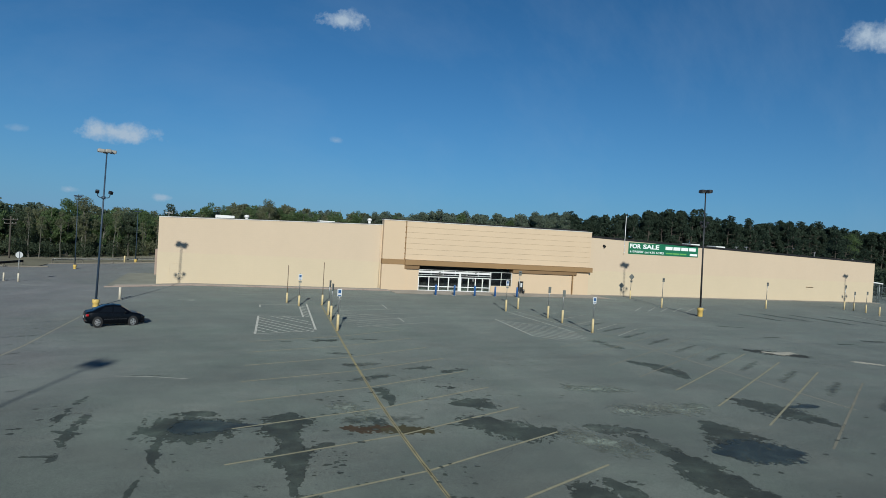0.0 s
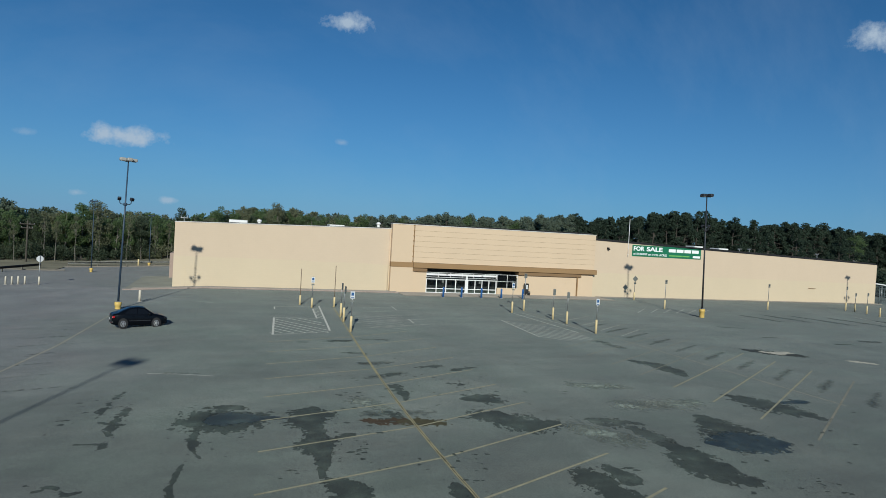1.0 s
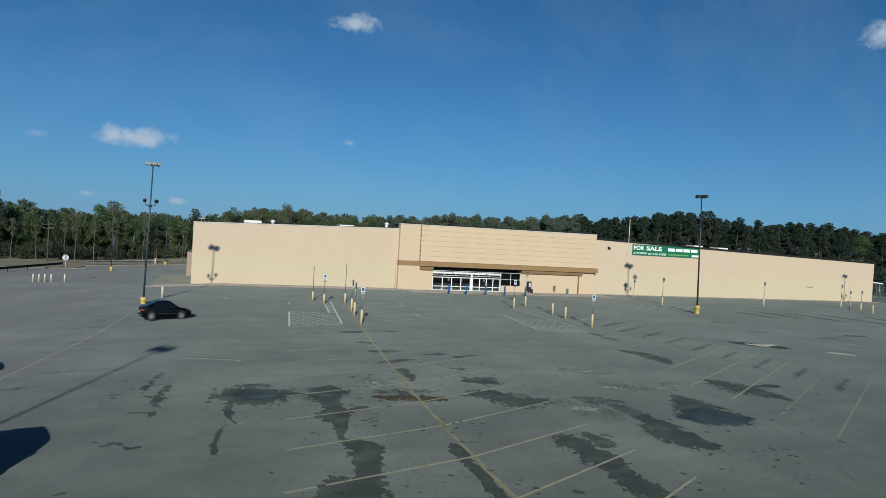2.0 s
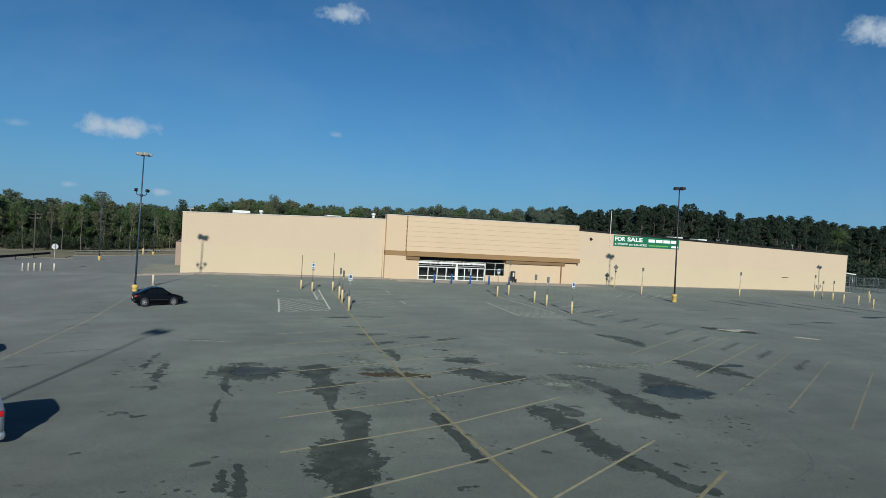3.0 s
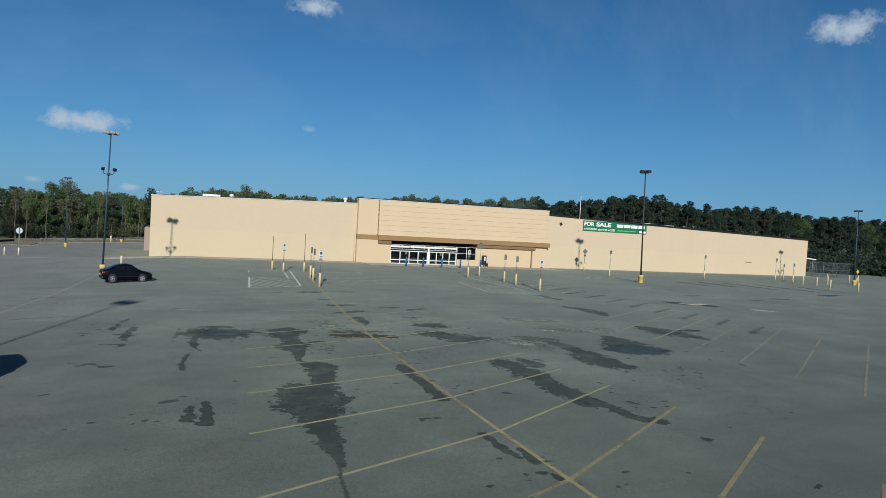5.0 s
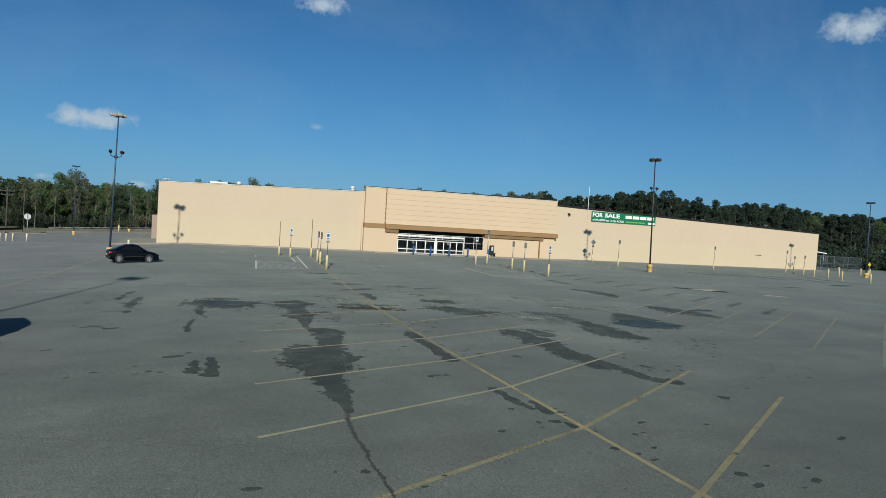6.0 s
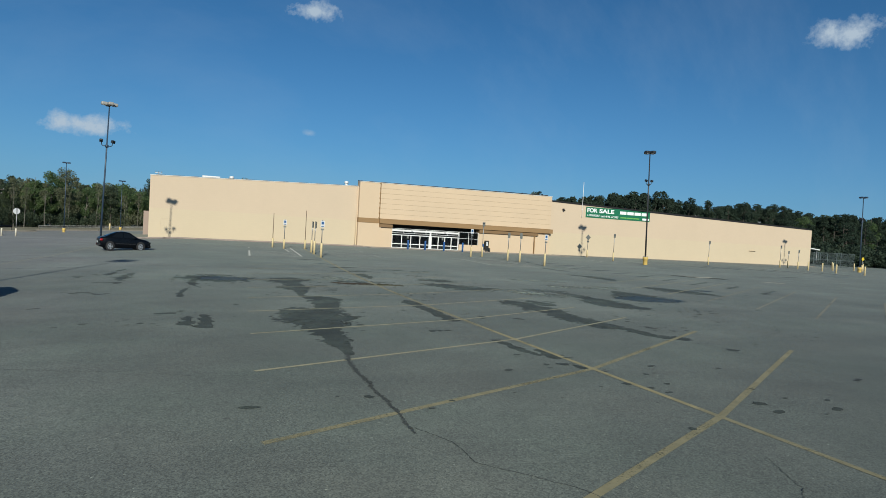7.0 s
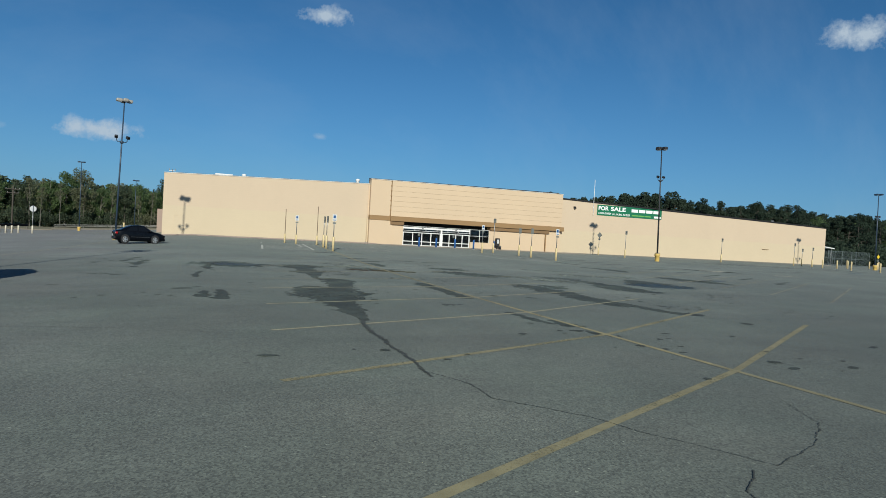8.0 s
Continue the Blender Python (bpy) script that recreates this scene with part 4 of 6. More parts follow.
def crack(points, width, seed, name="crack"):
    """A jagged crack through a few turning points."""
    rng = random.Random(seed)
    line = [Vector((*p, 0)) for p in points]
    for level in range(6):
        sway = (0.02, 0.03, 0.06, 0.09, 0.14, 0.18)[level]
        nxt = [line[0]]
        for a, b in zip(line, line[1:]):
            d = b - a
            nxt += [a.lerp(b, 0.5) + Vector((-d.y, d.x, 0)) * rng.uniform(-sway, sway), b]
        line = nxt
    bm = bmesh.new()
    rows = []
    for k, p in enumerate(line):
        d = (line[min(k + 1, len(line) - 1)] - line[max(k - 1, 0)]).normalized()
        w = 0.30 * width * (0.15 + rng.random()) * (1 - 0.5 * k / len(line))
        s = Vector((-d.y, d.x, 0)) * w / 2
        rows.append((bm.verts.new(p + s + Vector((0, 0, 0.0064))), bm.verts.new(p - s + Vector((0, 0, 0.0064)))))
    for (a, b), (c, d) in zip(rows, rows[1:]):
        bm.faces.new((b, d, c, a))
    bmesh.ops.recalc_face_normals(bm, faces=bm.faces[:])
    ob = part(name, graded(bm), M_CRACK_LINE)
    return tagged(ob, "jagged dark crack running through the asphalt", "crack", kind="stuff")


crack(((12.44, -61.9), (12.26, -63.37), (12.23, -64.45), (12.23, -65.47), (12.16, -66.41)), 0.40, 1)
crack(((12.22, -66.2), (12.47, -66.78), (12.46, -67.38), (12.82, -67.8), (13.14, -68.21), (13.31, -68.67), (13.6, -69.11), (13.88, -69.63)), 0.075, 2)
crack(((13.88, -69.63), (14.67, -69.34), (15.41, -68.83), (15.9, -67.9)), 0.05, 3)
crack(((13.60, -69.66), (13.45, -69.8), (13.19, -69.96), (12.9, -70.6)), 0.07, 4)
crack(((5.6, -61.5), (7.85, -62.36), (8.84, -62.8), (9.89, -63.27), (10.6, -63.3)), 0.05, 5)
crack(((27.6, -57.6), (26.5, -59.4), (25.6, -60.3), (24.2, -60.85), (22.7, -61.3)), 0.05, 6)
crack(((21.2, -62.3), (21.35, -63.45), (21.42, -64.4), (21.56, -65.0)), 0.05, 8)
crack(((18.5, -52.0), (23.0, -47.5), (29.0, -44.0)), 0.05, 7)
crack(((10.5, -47.3), (8.0, -46.0), (4.5, -45.4)), 0.04, 9)
crack(((15.0, -47.9), (15.5, -48.2), (16.5, -48.5), (17.9, -48.8), (18.3, -48.5)), 0.10, 10)
crack(((44.0, -35.9), (40.0, -33.5), (35.0, -31.0)), 0.12, 11)
crack(((44.6, -40.0), (47.0, -42.0), (52.0, -43.5)), 0.10, 12)


# ---- the store ----
X0, XE0, XJ, XE1, X1 = 5.95, 28.28, 30.82, 54.6, 105.5
BACK = 52.0
store = empty("store_building", ((X0 + X1) / 2, FY, 0))
tagged(store, "long low closed tan store with brown canopy over glass doors", "store building")


def store_part(name, bm, material, label="", parent=None):
    ob = part(name, bm, material, parent, label)
    if parent is None:
        ob.parent = store
        ob.matrix_parent_inverse = Matrix.Translation(store.location).inverted()
    return ob


def wall_top(x):
    """Height of the coping along the front."""
    marks = ((X0, 6.46), (XE0, 7.05), (XE1, 7.17), (72.5, 6.72), (X1, 6.0))
    for (a, za), (b, zb) in zip(marks, marks[1:]):
        if x <= b:
            return za + (zb - za) * (x - a) / (b - a)
    return marks[-1][1]


# front walls with thickness
bm = bmesh.new()
prism(bm, ((X0, -0.6), (XE0, -0.6), (XE0, wall_top(XE0)), (X0, wall_top(X0))), FY, FY + 0.4)
store_part("front_wall", bm, M_WALL)
bm = bmesh.new()
prism(bm, ((XE1, 0), (X1, 0), (X1, wall_top(X1)), (72.5, wall_top(72.5)), (XE1, wall_top(XE1))), FY, FY + 0.4)
store_part("front_wall", bm, M_WALL)
bm = bmesh.new()
prism(bm, ((0, -0.6), (BACK - FY, -0.6), (BACK - FY, 6.2), (0, wall_top(X0))), 0, 0.4, Matrix.Translation((X0 + 0.4, FY + 0.4, 0)) @ Matrix.Rotation(radians(90), 4, "Z"))
store_part("side_wall", bm, M_WALL)
bm = bmesh.new()
prism(bm, ((0, 0), (BACK - FY, 0), (BACK - FY, 6.0), (0, wall_top(X1))), 0, 0.4, Matrix.Translation((X1, FY + 0.4, 0)) @ Matrix.Rotation(radians(90), 4, "Z"))
store_part("side_wall", bm, M_WALL)
bm = bmesh.new()
box(bm, X0, X1, BACK + 0.41, BACK + 0.8, 0, 6.0)
store_part("back_wall", bm, M_WALL)
bm = bmesh.new()
box(bm, X0 + 0.42, X1 - 0.42, FY + 0.42, BACK + 0.38, 5.35, 5.65)
store_part("roof", bm, M_ROOF, "dark flat membrane roof")


def coping(a, b, za, zb, y0, y1, material, lift=0.09):
    bm = bmesh.new()
    prism(bm, ((a, za), (b, zb), (b, zb + lift), (a, za + lift)), y0, y1)
    return store_part("coping", bm, material)


for a, b in ((X0, XE0 - 0.02), (XE1 + 0.02, 72.5), (72.5, X1)):
    dark = a > XE0
    coping(a - 0.03 * (a == X0), b, wall_top(a) + 0.002, wall_top(b) + 0.002, FY - 0.05, FY + 0.45, M_ROOF_EDGE if dark else M_CAP, 0.11 if dark else 0.07)
# dark rear parapet that shows as a thin black edge over the coping
for a, b, LIFT in ((X0 + 0.5, XE0, 0.13), (XE1, X1 - 0.1, 0.26)):
    bm = bmesh.new()
    prism(bm, ((a, 5.66), (b, 5.66), (b, wall_top(b) + LIFT), (a, wall_top(a) + LIFT)), FY + 0.46, FY + 0.6)
    store_part("parapet_back", bm, M_ROOF_EDGE)

# entrance block: plain pier, lap panels with open joints, brown band, recessed doors
TOP0, TOP1 = 7.62, 7.76


def ent_top(x):
    return TOP0 + (TOP1 - TOP0) * (x - XE0) / (XE1 - XE0)


bm = bmesh.new()
prism(bm, ((XE0, 3.42), (XJ - 0.06, 3.42), (XJ - 0.06, ent_top(XJ)), (XE0, ent_top(XE0))), EY, FY + 0.4)
store_part("entrance_pier", bm, M_PANEL)
bm = bmesh.new()
box(bm, XE0, XJ + 0.25, EY, FY + 0.4, 0.0, 2.86)
store_part("entrance_pier", bm, M_PANEL)
bm = bmesh.new()
prism(bm, ((XJ + 0.06, 3.42), (XE1, 3.42), (XE1, ent_top(XE1) - 0.02), (XJ + 0.06, ent_top(XJ) - 0.02)), EY + 0.06, FY + 0.4)
store_part("entrance_backing", bm, M_BAND)
ROWS = 7
for k in range(ROWS):
    bm = bmesh.new()
    def lvl(x, f):
        return 3.43 + (ent_top(x) - 3.43) * f
    f0, f1 = k / ROWS, (k + 1) / ROWS
    g = 0.007
    prism(bm, ((XJ + 0.05, lvl(XJ, f0) + g), (XE1, lvl(XE1, f0) + g), (XE1, lvl(XE1, f1) - g), (XJ + 0.05, lvl(XJ, f1) - g)), EY - 0.02, EY + 0.058)
    store_part("panel", bm, M_PANEL)
# vertical joint with stub brackets
bm = bmesh.new()
prism(bm, ((XJ - 0.055, 3.42), (XJ + 0.045, 3.42), (XJ + 0.045, ent_top(XJ)), (XJ - 0.055, ent_top(XJ))), EY + 0.05, EY + 0.3)
store_part("joint", bm, M_BAND_DARK)
for k in range(ROWS + 1):
    bm = bmesh.new()
    z = 3.45 + (ent_top(XJ) - 3.55) * k / ROWS
    box(bm, XJ - 0.11, XJ + 0.05, EY - 0.06, EY + 0.02, z, z + 0.14, 0.01)
    store_part("joint_bracket", bm, M_BAND)
coping(XE0 - 0.03, XE1 + 0.03, ent_top(XE0) + 0.002, ent_top(XE1) + 0.002, EY - 0.06, FY + 0.46, M_CAP, 0.07)
bm = bmesh.new()
prism(bm, ((XE0, 5.66), (XE1, 5.66), (XE1, ent_top(XE1) + 0.27), (XE0, ent_top(XE0) + 0.20)), FY + 0.47, FY + 0.6)
store_part("parapet_back", bm, M_ROOF_EDGE)
# brown band; over the recess it stands forward as a canopy
bm = bmesh.new()
box(bm, XE0 - 0.02, XJ, EY - 0.06, FY + 0.4, 2.865, 3.415, 0.01)
store_part("band", bm, M_BAND)
bm = bmesh.new()
box(bm, XJ + 0.004, XE1 + 0.25, EY - 0.30, FY + 0.4, 2.85, 3.415, 0.015)
store_part("canopy", bm, M_BAND, "brown painted canopy fascia")
# dark header beams on both sides of the glazing, and the post at their outer end
DX0, DXM, DX1, WX1 = 32.55, 37.55, 41.35, 44.1
for a, b in ((XJ + 0.02, DX0 - 0.01), (WX1 + 0.01, 52.75)):
    bm = bmesh.new()
    box(bm, a, b, EY - 0.12, FY + 0.36, 2.42, 2.845, 0.01)
    store_part("canopy_beam", bm, M_BAND_DARK)
bm = bmesh.new()
box(bm, 52.2, 52.32, EY - 0.10, EY + 0.06, 0.0, 2.415, 0.015)
store_part("column", bm, M_BAND)
bm = bmesh.new()
box(bm, 52.36, XE1, RY + 0.003, FY + 0.4, 0.0, 2.845)
store_part("entrance_pier", bm, M_PANEL)
# recessed wall and storefront
bm = bmesh.new()
box(bm, XJ + 0.26, DX0 - 0.004, RY, RY + 0.35, 0.0, 2.415)
store_part("recess_wall", bm, M_PANEL)
bm = bmesh.new()
box(bm, WX1 + 0.004, 52.355, RY, RY + 0.35, 0.0, 2.415)
store_part("recess_wall", bm, M_PANEL)
bm = bmesh.new()
box(bm, DX1 + 0.06, WX1, RY + 0.002, RY + 0.35, 0.0, 0.80)
store_part("recess_wall", bm, M_PANEL)
for x in (48.5, 50.7):
    bm = bmesh.new()
    box(bm, x, x + 0.015, RY - 0.010, RY - 0.002, 0.05, 2.4)
    store_part("wall_joint", bm, M_WALL)


def framed(name, x0, x1, z0, z1, cols, rails, y, w=0.07):
    """A glazed unit: frame, mullions, rails and a pane in every opening."""
    u = empty(name)
    u.parent = store
    u.matrix_parent_inverse = Matrix.Translation(store.location).inverted()
    bm = bmesh.new()
    for x in (x0, x1 - w):
        box(bm, x, x + w, y, y + 0.1, z0, z1)
    for z in (z0, z1 - w):
        box(bm, x0 + w, x1 - w, y, y + 0.1, z, z + w)
    part("window_frame", bm, M_WHITE, u)
    edges = [x0 + w + (x1 - x0 - 2 * w) * k / cols for k in range(cols + 1)]
    for x in edges[1:-1]:
        bm = bmesh.new()
        box(bm, x - w / 2, x + w / 2, y + 0.004, y + 0.096, z0 + w, z1 - w)
        part("mullion", bm, M_WHITE, u)
    for z in rails:
        bm = bmesh.new()
        box(bm, x0 + w, x1 - w, y + 0.008, y + 0.09, z - w / 2, z + w / 2)
        part("rail", bm, M_WHITE, u)
    for a, b in zip(edges, edges[1:]):
        bm = bmesh.new()
        box(bm, a + 0.02, b - 0.02, y + 0.045, y + 0.055, z0 + 0.03, z1 - 0.03)
        p = part("pane", bm, M_DOOR_GLASS, u)
        p.visible_shadow = False
    return u


SY = RY + 0.02
framed("transom_window", DX0, DX1, 2.27, 2.84, 6, (), SY, 0.04)
framed("sliding_door", DX0, DXM - 0.1, 0.03, 2.10, 4, (0.52, 0.98), SY, 0.09)
framed("sliding_door", DXM + 0.1, DX1, 0.03, 2.10, 4, (0.52, 0.98), SY, 0.09)
framed("store_window", DX1 + 0.06, WX1, 0.81, 2.84, 2, (2.02,), SY, 0.035)
bm = bmesh.new()
box(bm, DXM - 0.098, DXM + 0.098, SY - 0.03, SY + 0.12, 0.0, 2.26)
store_part("door_post", bm, M_WHITE)
bm = bmesh.new()
box(bm, DX0, DX1, SY - 0.05, SY + 0.01, 2.04, 2.265, 0.01)
store_part("door_header", bm, M_WHITE)
for x in ((DX0 + DXM) / 2, (DXM + DX1) / 2):
    bm = bmesh.new()
    box(bm, x - 0.09, x + 0.09, SY - 0.10, SY - 0.052, 2.10, 2.19, 0.01)
    store_part("door_sensor", bm, M_BLACK)
for x in (34.6, 36.2, 39.2, 40.4):
    bm = bmesh.new()
    box(bm, x - 0.12, x + 0.12, SY + 0.02, SY + 0.03, 1.22, 1.52)
    store_part("door_notice", bm, M_SIGN_BACK)
# dim vestibule behind the glass
bm = bmesh.new()
box(bm, XJ + 0.3, 46.0, FY + 4.6, FY + 4.8, 0, 3.4)
box(bm, XJ + 0.3, 46.0, FY + 0.41, FY + 4.59, 2.9, 3.1)
box(bm, XJ + 0.3, XJ + 0.5, RY + 0.36, FY + 4.59, 0, 2.84)
box(bm, 45.8, 46.0, RY + 0.36, FY + 4.59, 0, 2.84)
store_part("vestibule", bm, M_INSIDE, "dim empty vestibule behind the doors")

# small steel doors and fittings on the front
def flush_door(x0, x1, h):
    bm = bmesh.new()
    box(bm, x0, x1, FY - 0.012, FY - 0.002, 0.02, h)
    store_part("service_door", bm, M_WALL)
    bm = bmesh.new()
    for x in (x0 - 0.05, x1 + 0.002):
        box(bm, x, x + 0.048, FY - 0.03, FY - 0.002, 0.0, h + 0.05)
    box(bm, x0, x1, FY - 0.03, FY - 0.002, h + 0.002, h + 0.05)
    store_part("door_frame", bm, M_WALL)
    bm = bmesh.new()
    box(bm, x1 - 0.14, x1 - 0.06, FY - 0.06, FY - 0.013, 0.95, 1.05, 0.01)
    store_part("door_handle", bm, M_GALV)


flush_door(7.1, 8.0, 1.98)
bm = bmesh.new()
box(bm, 91.6, 92.9, FY - 0.16, FY - 0.002, 2.02, 2.07, 0.01)
store_part("wall_ledge", bm, M_BAND_DARK, "thin brown ledge on the wall")
bm = bmesh.new()
box(bm, 56.66, 56.92, FY - 0.22, FY - 0.002, 6.12, 6.36, 0.03)
tube(bm, (56.8, FY - 0.22, 6.24), (56.8, FY - 0.36, 6.10), 0.05, 0.13)
store_part("wall_speaker", bm, M_BLACK, "small black wall loudspeaker")
bm = bmesh.new()
tube(bm, (59.85, FY - 0.06, 5.3), (59.85, FY - 0.06, 10.2), 0.04, 0.03)
box(bm, 59.78, 59.92, FY - 0.1, FY - 0.002, 5.5, 5.58)
box(bm, 59.78, 59.92, FY - 0.1, FY - 0.002, 6.4, 6.48)
store_part("mast", bm, M_WHITE, "thin pale mast bracketed to the wall")
bm = bmesh.new()
tube(bm, (28.1, FY - 0.07, 0.0), (28.1, FY - 0.07, 7.0), 0.045)
store_part("downpipe", bm, M_WALL)
bm = bmesh.new()
box(bm, 27.95, 28.2, FY - 0.35, FY - 0.05, 0.0, 0.16, 0.02)
store_part("splash_block", bm, M_CONCRETE)

# walk along the front
M_WALK_OLD = surface("mossy_concrete", (0.15, 0.152, 0.125), 0.95, vary=0.3, fine=6, coarse=0.4, bump=0.3)
bm = bmesh.new()
box(bm, 2.4, 29.0, FY - 1.5, FY - 0.002, 0.0, 0.11, 0.02)
box(bm, XE1 + 0.8, X1 + 0.5, FY - 0.9, FY - 0.002, 0.0, 0.07, 0.02)
tagged(part("sidewalk", graded(bm), M_WALK), "weathered concrete walk along the store front", "sidewalk", kind="structure")
bm = bmesh.new()
box(bm, 29.002, XE1 + 0.798, EY - 3.6, RY - 0.004, 0.0, 0.055, 0.02)
tagged(part("entrance_apron", bm, M_WALK), "weathered concrete apron before the entrance doors", "pavement", kind="structure")
bm = bmesh.new()
box(bm, 1.7, 5.88, FY + 0.002, 13.5, 0.0, 0.05, 0.01)
tagged(part("side_apron", graded(bm), M_WALK_OLD), "mossy worn concrete apron beside the store", "pavement", kind="structure")
M_KERB_PINK = surface("pinkish_weathered_kerb", (0.36, 0.29, 0.25), 0.9, vary=0.3, fine=7, coarse=0.8, bump=0.3)
bm = bmesh.new()
box(bm, 1.7, 29.0, FY - 1.64, FY - 1.503, 0.0, 0.125, 0.02)
tagged(part("kerb", graded(bm), M_KERB_PINK), "chipped pinkish kerb along the walk before the store", "kerb", kind="structure")
# loose grit and rubble gathered along the walk's edge
rng = random.Random(9)
bm = bmesh.new()
for _ in range(260):
    x = rng.uniform(3.0, 56.0)
    y = (FY - 1.66 if x < 29 else EY - 3.65) - abs(rng.gauss(0, 0.18))
    r = rng.uniform(0.012, 0.05)
    bmesh.ops.create_icosphere(bm, subdivisions=1, radius=r, matrix=Matrix.Translation((x, y, grade(x) + r * 0.4)) @ Matrix.Diagonal((rng.uniform(0.7, 1.8), 1.0, 0.6, 1.0)))
tagged(part("grit", bm, M_WALK), "loose grit along the edge of the walk", "grit", kind="stuff")


# ---- rooftop things ----
def roof_unit(x, y, w, d, h, m=None):
    u = empty("roof_unit", (x, y, 5.65))
    bm = bmesh.new()
    box(bm, -w / 2, w / 2, -d / 2, d / 2, 0.0, h, 0.04)
    part("housing", bm, m or M_WHITE, u)
    bm = bmesh.new()
    for k in range(5):
        box(bm, -w / 2 + 0.15, w / 2 - 0.15, -d / 2 - 0.02, -d / 2 - 0.002, 0.2 + k * (h - 0.4) / 5, 0.2 + (k + 0.6) * (h - 0.4) / 5)
    part("louvre", bm, M_GALV, u)
    return tagged(u, "white metal rooftop air unit behind the parapet", "roof unit", group="rooftop units")


roof_unit(12.0, 2.6, 1.9, 1.6, 1.40)
roof_unit(23.3, 6.5, 1.8, 2.0, 1.55)
roof_unit(78.5, 8.0, 1.6, 2.0, 1.66)
roof_unit(83.3, 8.0, 1.8, 2.0, 1.55)


def roof_vent(x, y, top, cap):
    u = empty("roof_vent", (x, y, 5.65))
    bm = bmesh.new()
    tube(bm, (0, 0, 0), (0, 0, top - 5.65), 0.16 if cap else 0.04)
    part("pipe", bm, M_WHITE if cap else M_GALV, u)
    bm = bmesh.new()
    if cap:
        lathe(bm, ((0.16, top - 5.75), (0.26, top - 5.7), (0.24, top - 5.5), (0.05, top - 5.42)))
    else:
        box(bm, -0.35, 0.35, -0.03, 0.03, top - 5.85, top - 5.79)
        tube(bm, (-0.3, 0, top - 5.79), (-0.3, 0, top - 5.6), 0.03)
        tube(bm, (0.3, 0, top - 5.79), (0.3, 0, top - 5.6), 0.03)
    part("cap", bm, M_WHITE if cap else M_GALV, u)
    return tagged(u, "white capped roof vent pipe" if cap else "thin metal aerial on the roof", "roof vent", group="roof vents")


roof_vent(14.18, 2.0, 7.02, True)
roof_vent(27.3, 1.2, 7.52, True)
roof_vent(6.6, 2.0, 7.1, False)
roof_vent(87.4, 8.0, 7.35, False)
roof_vent(89.4, 8.0, 7.45, False)
roof_vent(104.0, 8.0, 7.3, False)
roof_vent(104.8, 2.0, 6.5, False)
roof_vent(51.5, 6.0, 8.1, False)


# ---- banner on the wall ----
def text_part(body, x, z, height, width, y, material, parent):
    cu = bpy.data.curves.new("lettering", "FONT")
    cu.body, cu.size, cu.extrude, cu.offset = body, 1.0, 0.004, 0.034 if height > 0.4 else 0.012
    tmp = bpy.data.objects.new("lettering", cu)
    scene.collection.objects.link(tmp)
    me = bpy.data.meshes.new_from_object(tmp.evaluated_get(bpy.context.evaluated_depsgraph_get()))
    bpy.data.objects.remove(tmp)
    n = len(me.vertices)
    co = np.empty(n * 3)
    me.vertices.foreach_get("co", co)
    co = co.reshape(-1, 3)
    lo, hi = co.min(0), co.max(0)
    out = np.empty_like(co)
    out[:, 0] = x + (co[:, 0] - lo[0]) / (hi[0] - lo[0]) * width
    out[:, 2] = z + (co[:, 1] - lo[1]) / (hi[1] - lo[1]) * height
    out[:, 1] = y - co[:, 2]
    me.vertices.foreach_set("co", out.ravel())
    me.materials.clear()
    me.materials.append(material)
    ob = new("lettering", me)
    ob.parent = parent
    return ob


BX0, BX1, BZ0, BZ1 = 60.5, 71.6, 5.42, 6.88
banner = new("sale_banner")
bm = bmesh.new()
box(bm, BX0, BX1, FY - 0.05, FY - 0.004, BZ0, BZ1, 0.01)
part("sheet", bm, M_BANNER, banner)
for word, x, z, high, wide in (("FOR", 0.2, 0.72, 0.58, 1.68), ("SALE", 2.22, 0.72, 0.58, 2.53), ("\u00b1109,000SF", 0.2, 0.16, 0.30, 2.15), ("on", 2.52, 0.16, 0.22, 0.45), ("14.96", 3.13, 0.16, 0.28, 0.98), ("ACRES", 4.26, 0.16, 0.28, 1.24)):
    text_part(word, BX0 + x, BZ0 + z, high, wide, FY - 0.058, M_INK_WHITE, banner)


def bars(x, z, w, h, n, gap, material):
    for k in range(n):
        bm = bmesh.new()
        a = x + w * k / n
        box(bm, a, a + w / n * (1 - gap), FY - 0.062, FY - 0.052, z, z + h)
        part("number_bar", bm, material, banner)


bars(BX0 + 5.75, BZ0 + 0.76, 5.1, 0.42, 4, 0.12, M_INK_WHITE)
bars(BX0 + 5.85, BZ0 + 0.22, 3.4, 0.16, 3, 0.06, M_INK_LIME)
bars(BX0 + 9.75, BZ0 + 0.14, 1.2, 0.28, 1, 0.0, M_INK_WHITE)
tagged(banner, "green vinyl FOR SALE banner with white lettering fixed to the wall", "banner")


# ---- lamp posts ----
M_PALE_HEAD = surface("sun_bleached_lamp_housing", (0.34, 0.33, 0.30), 0.5, vary=0.15)


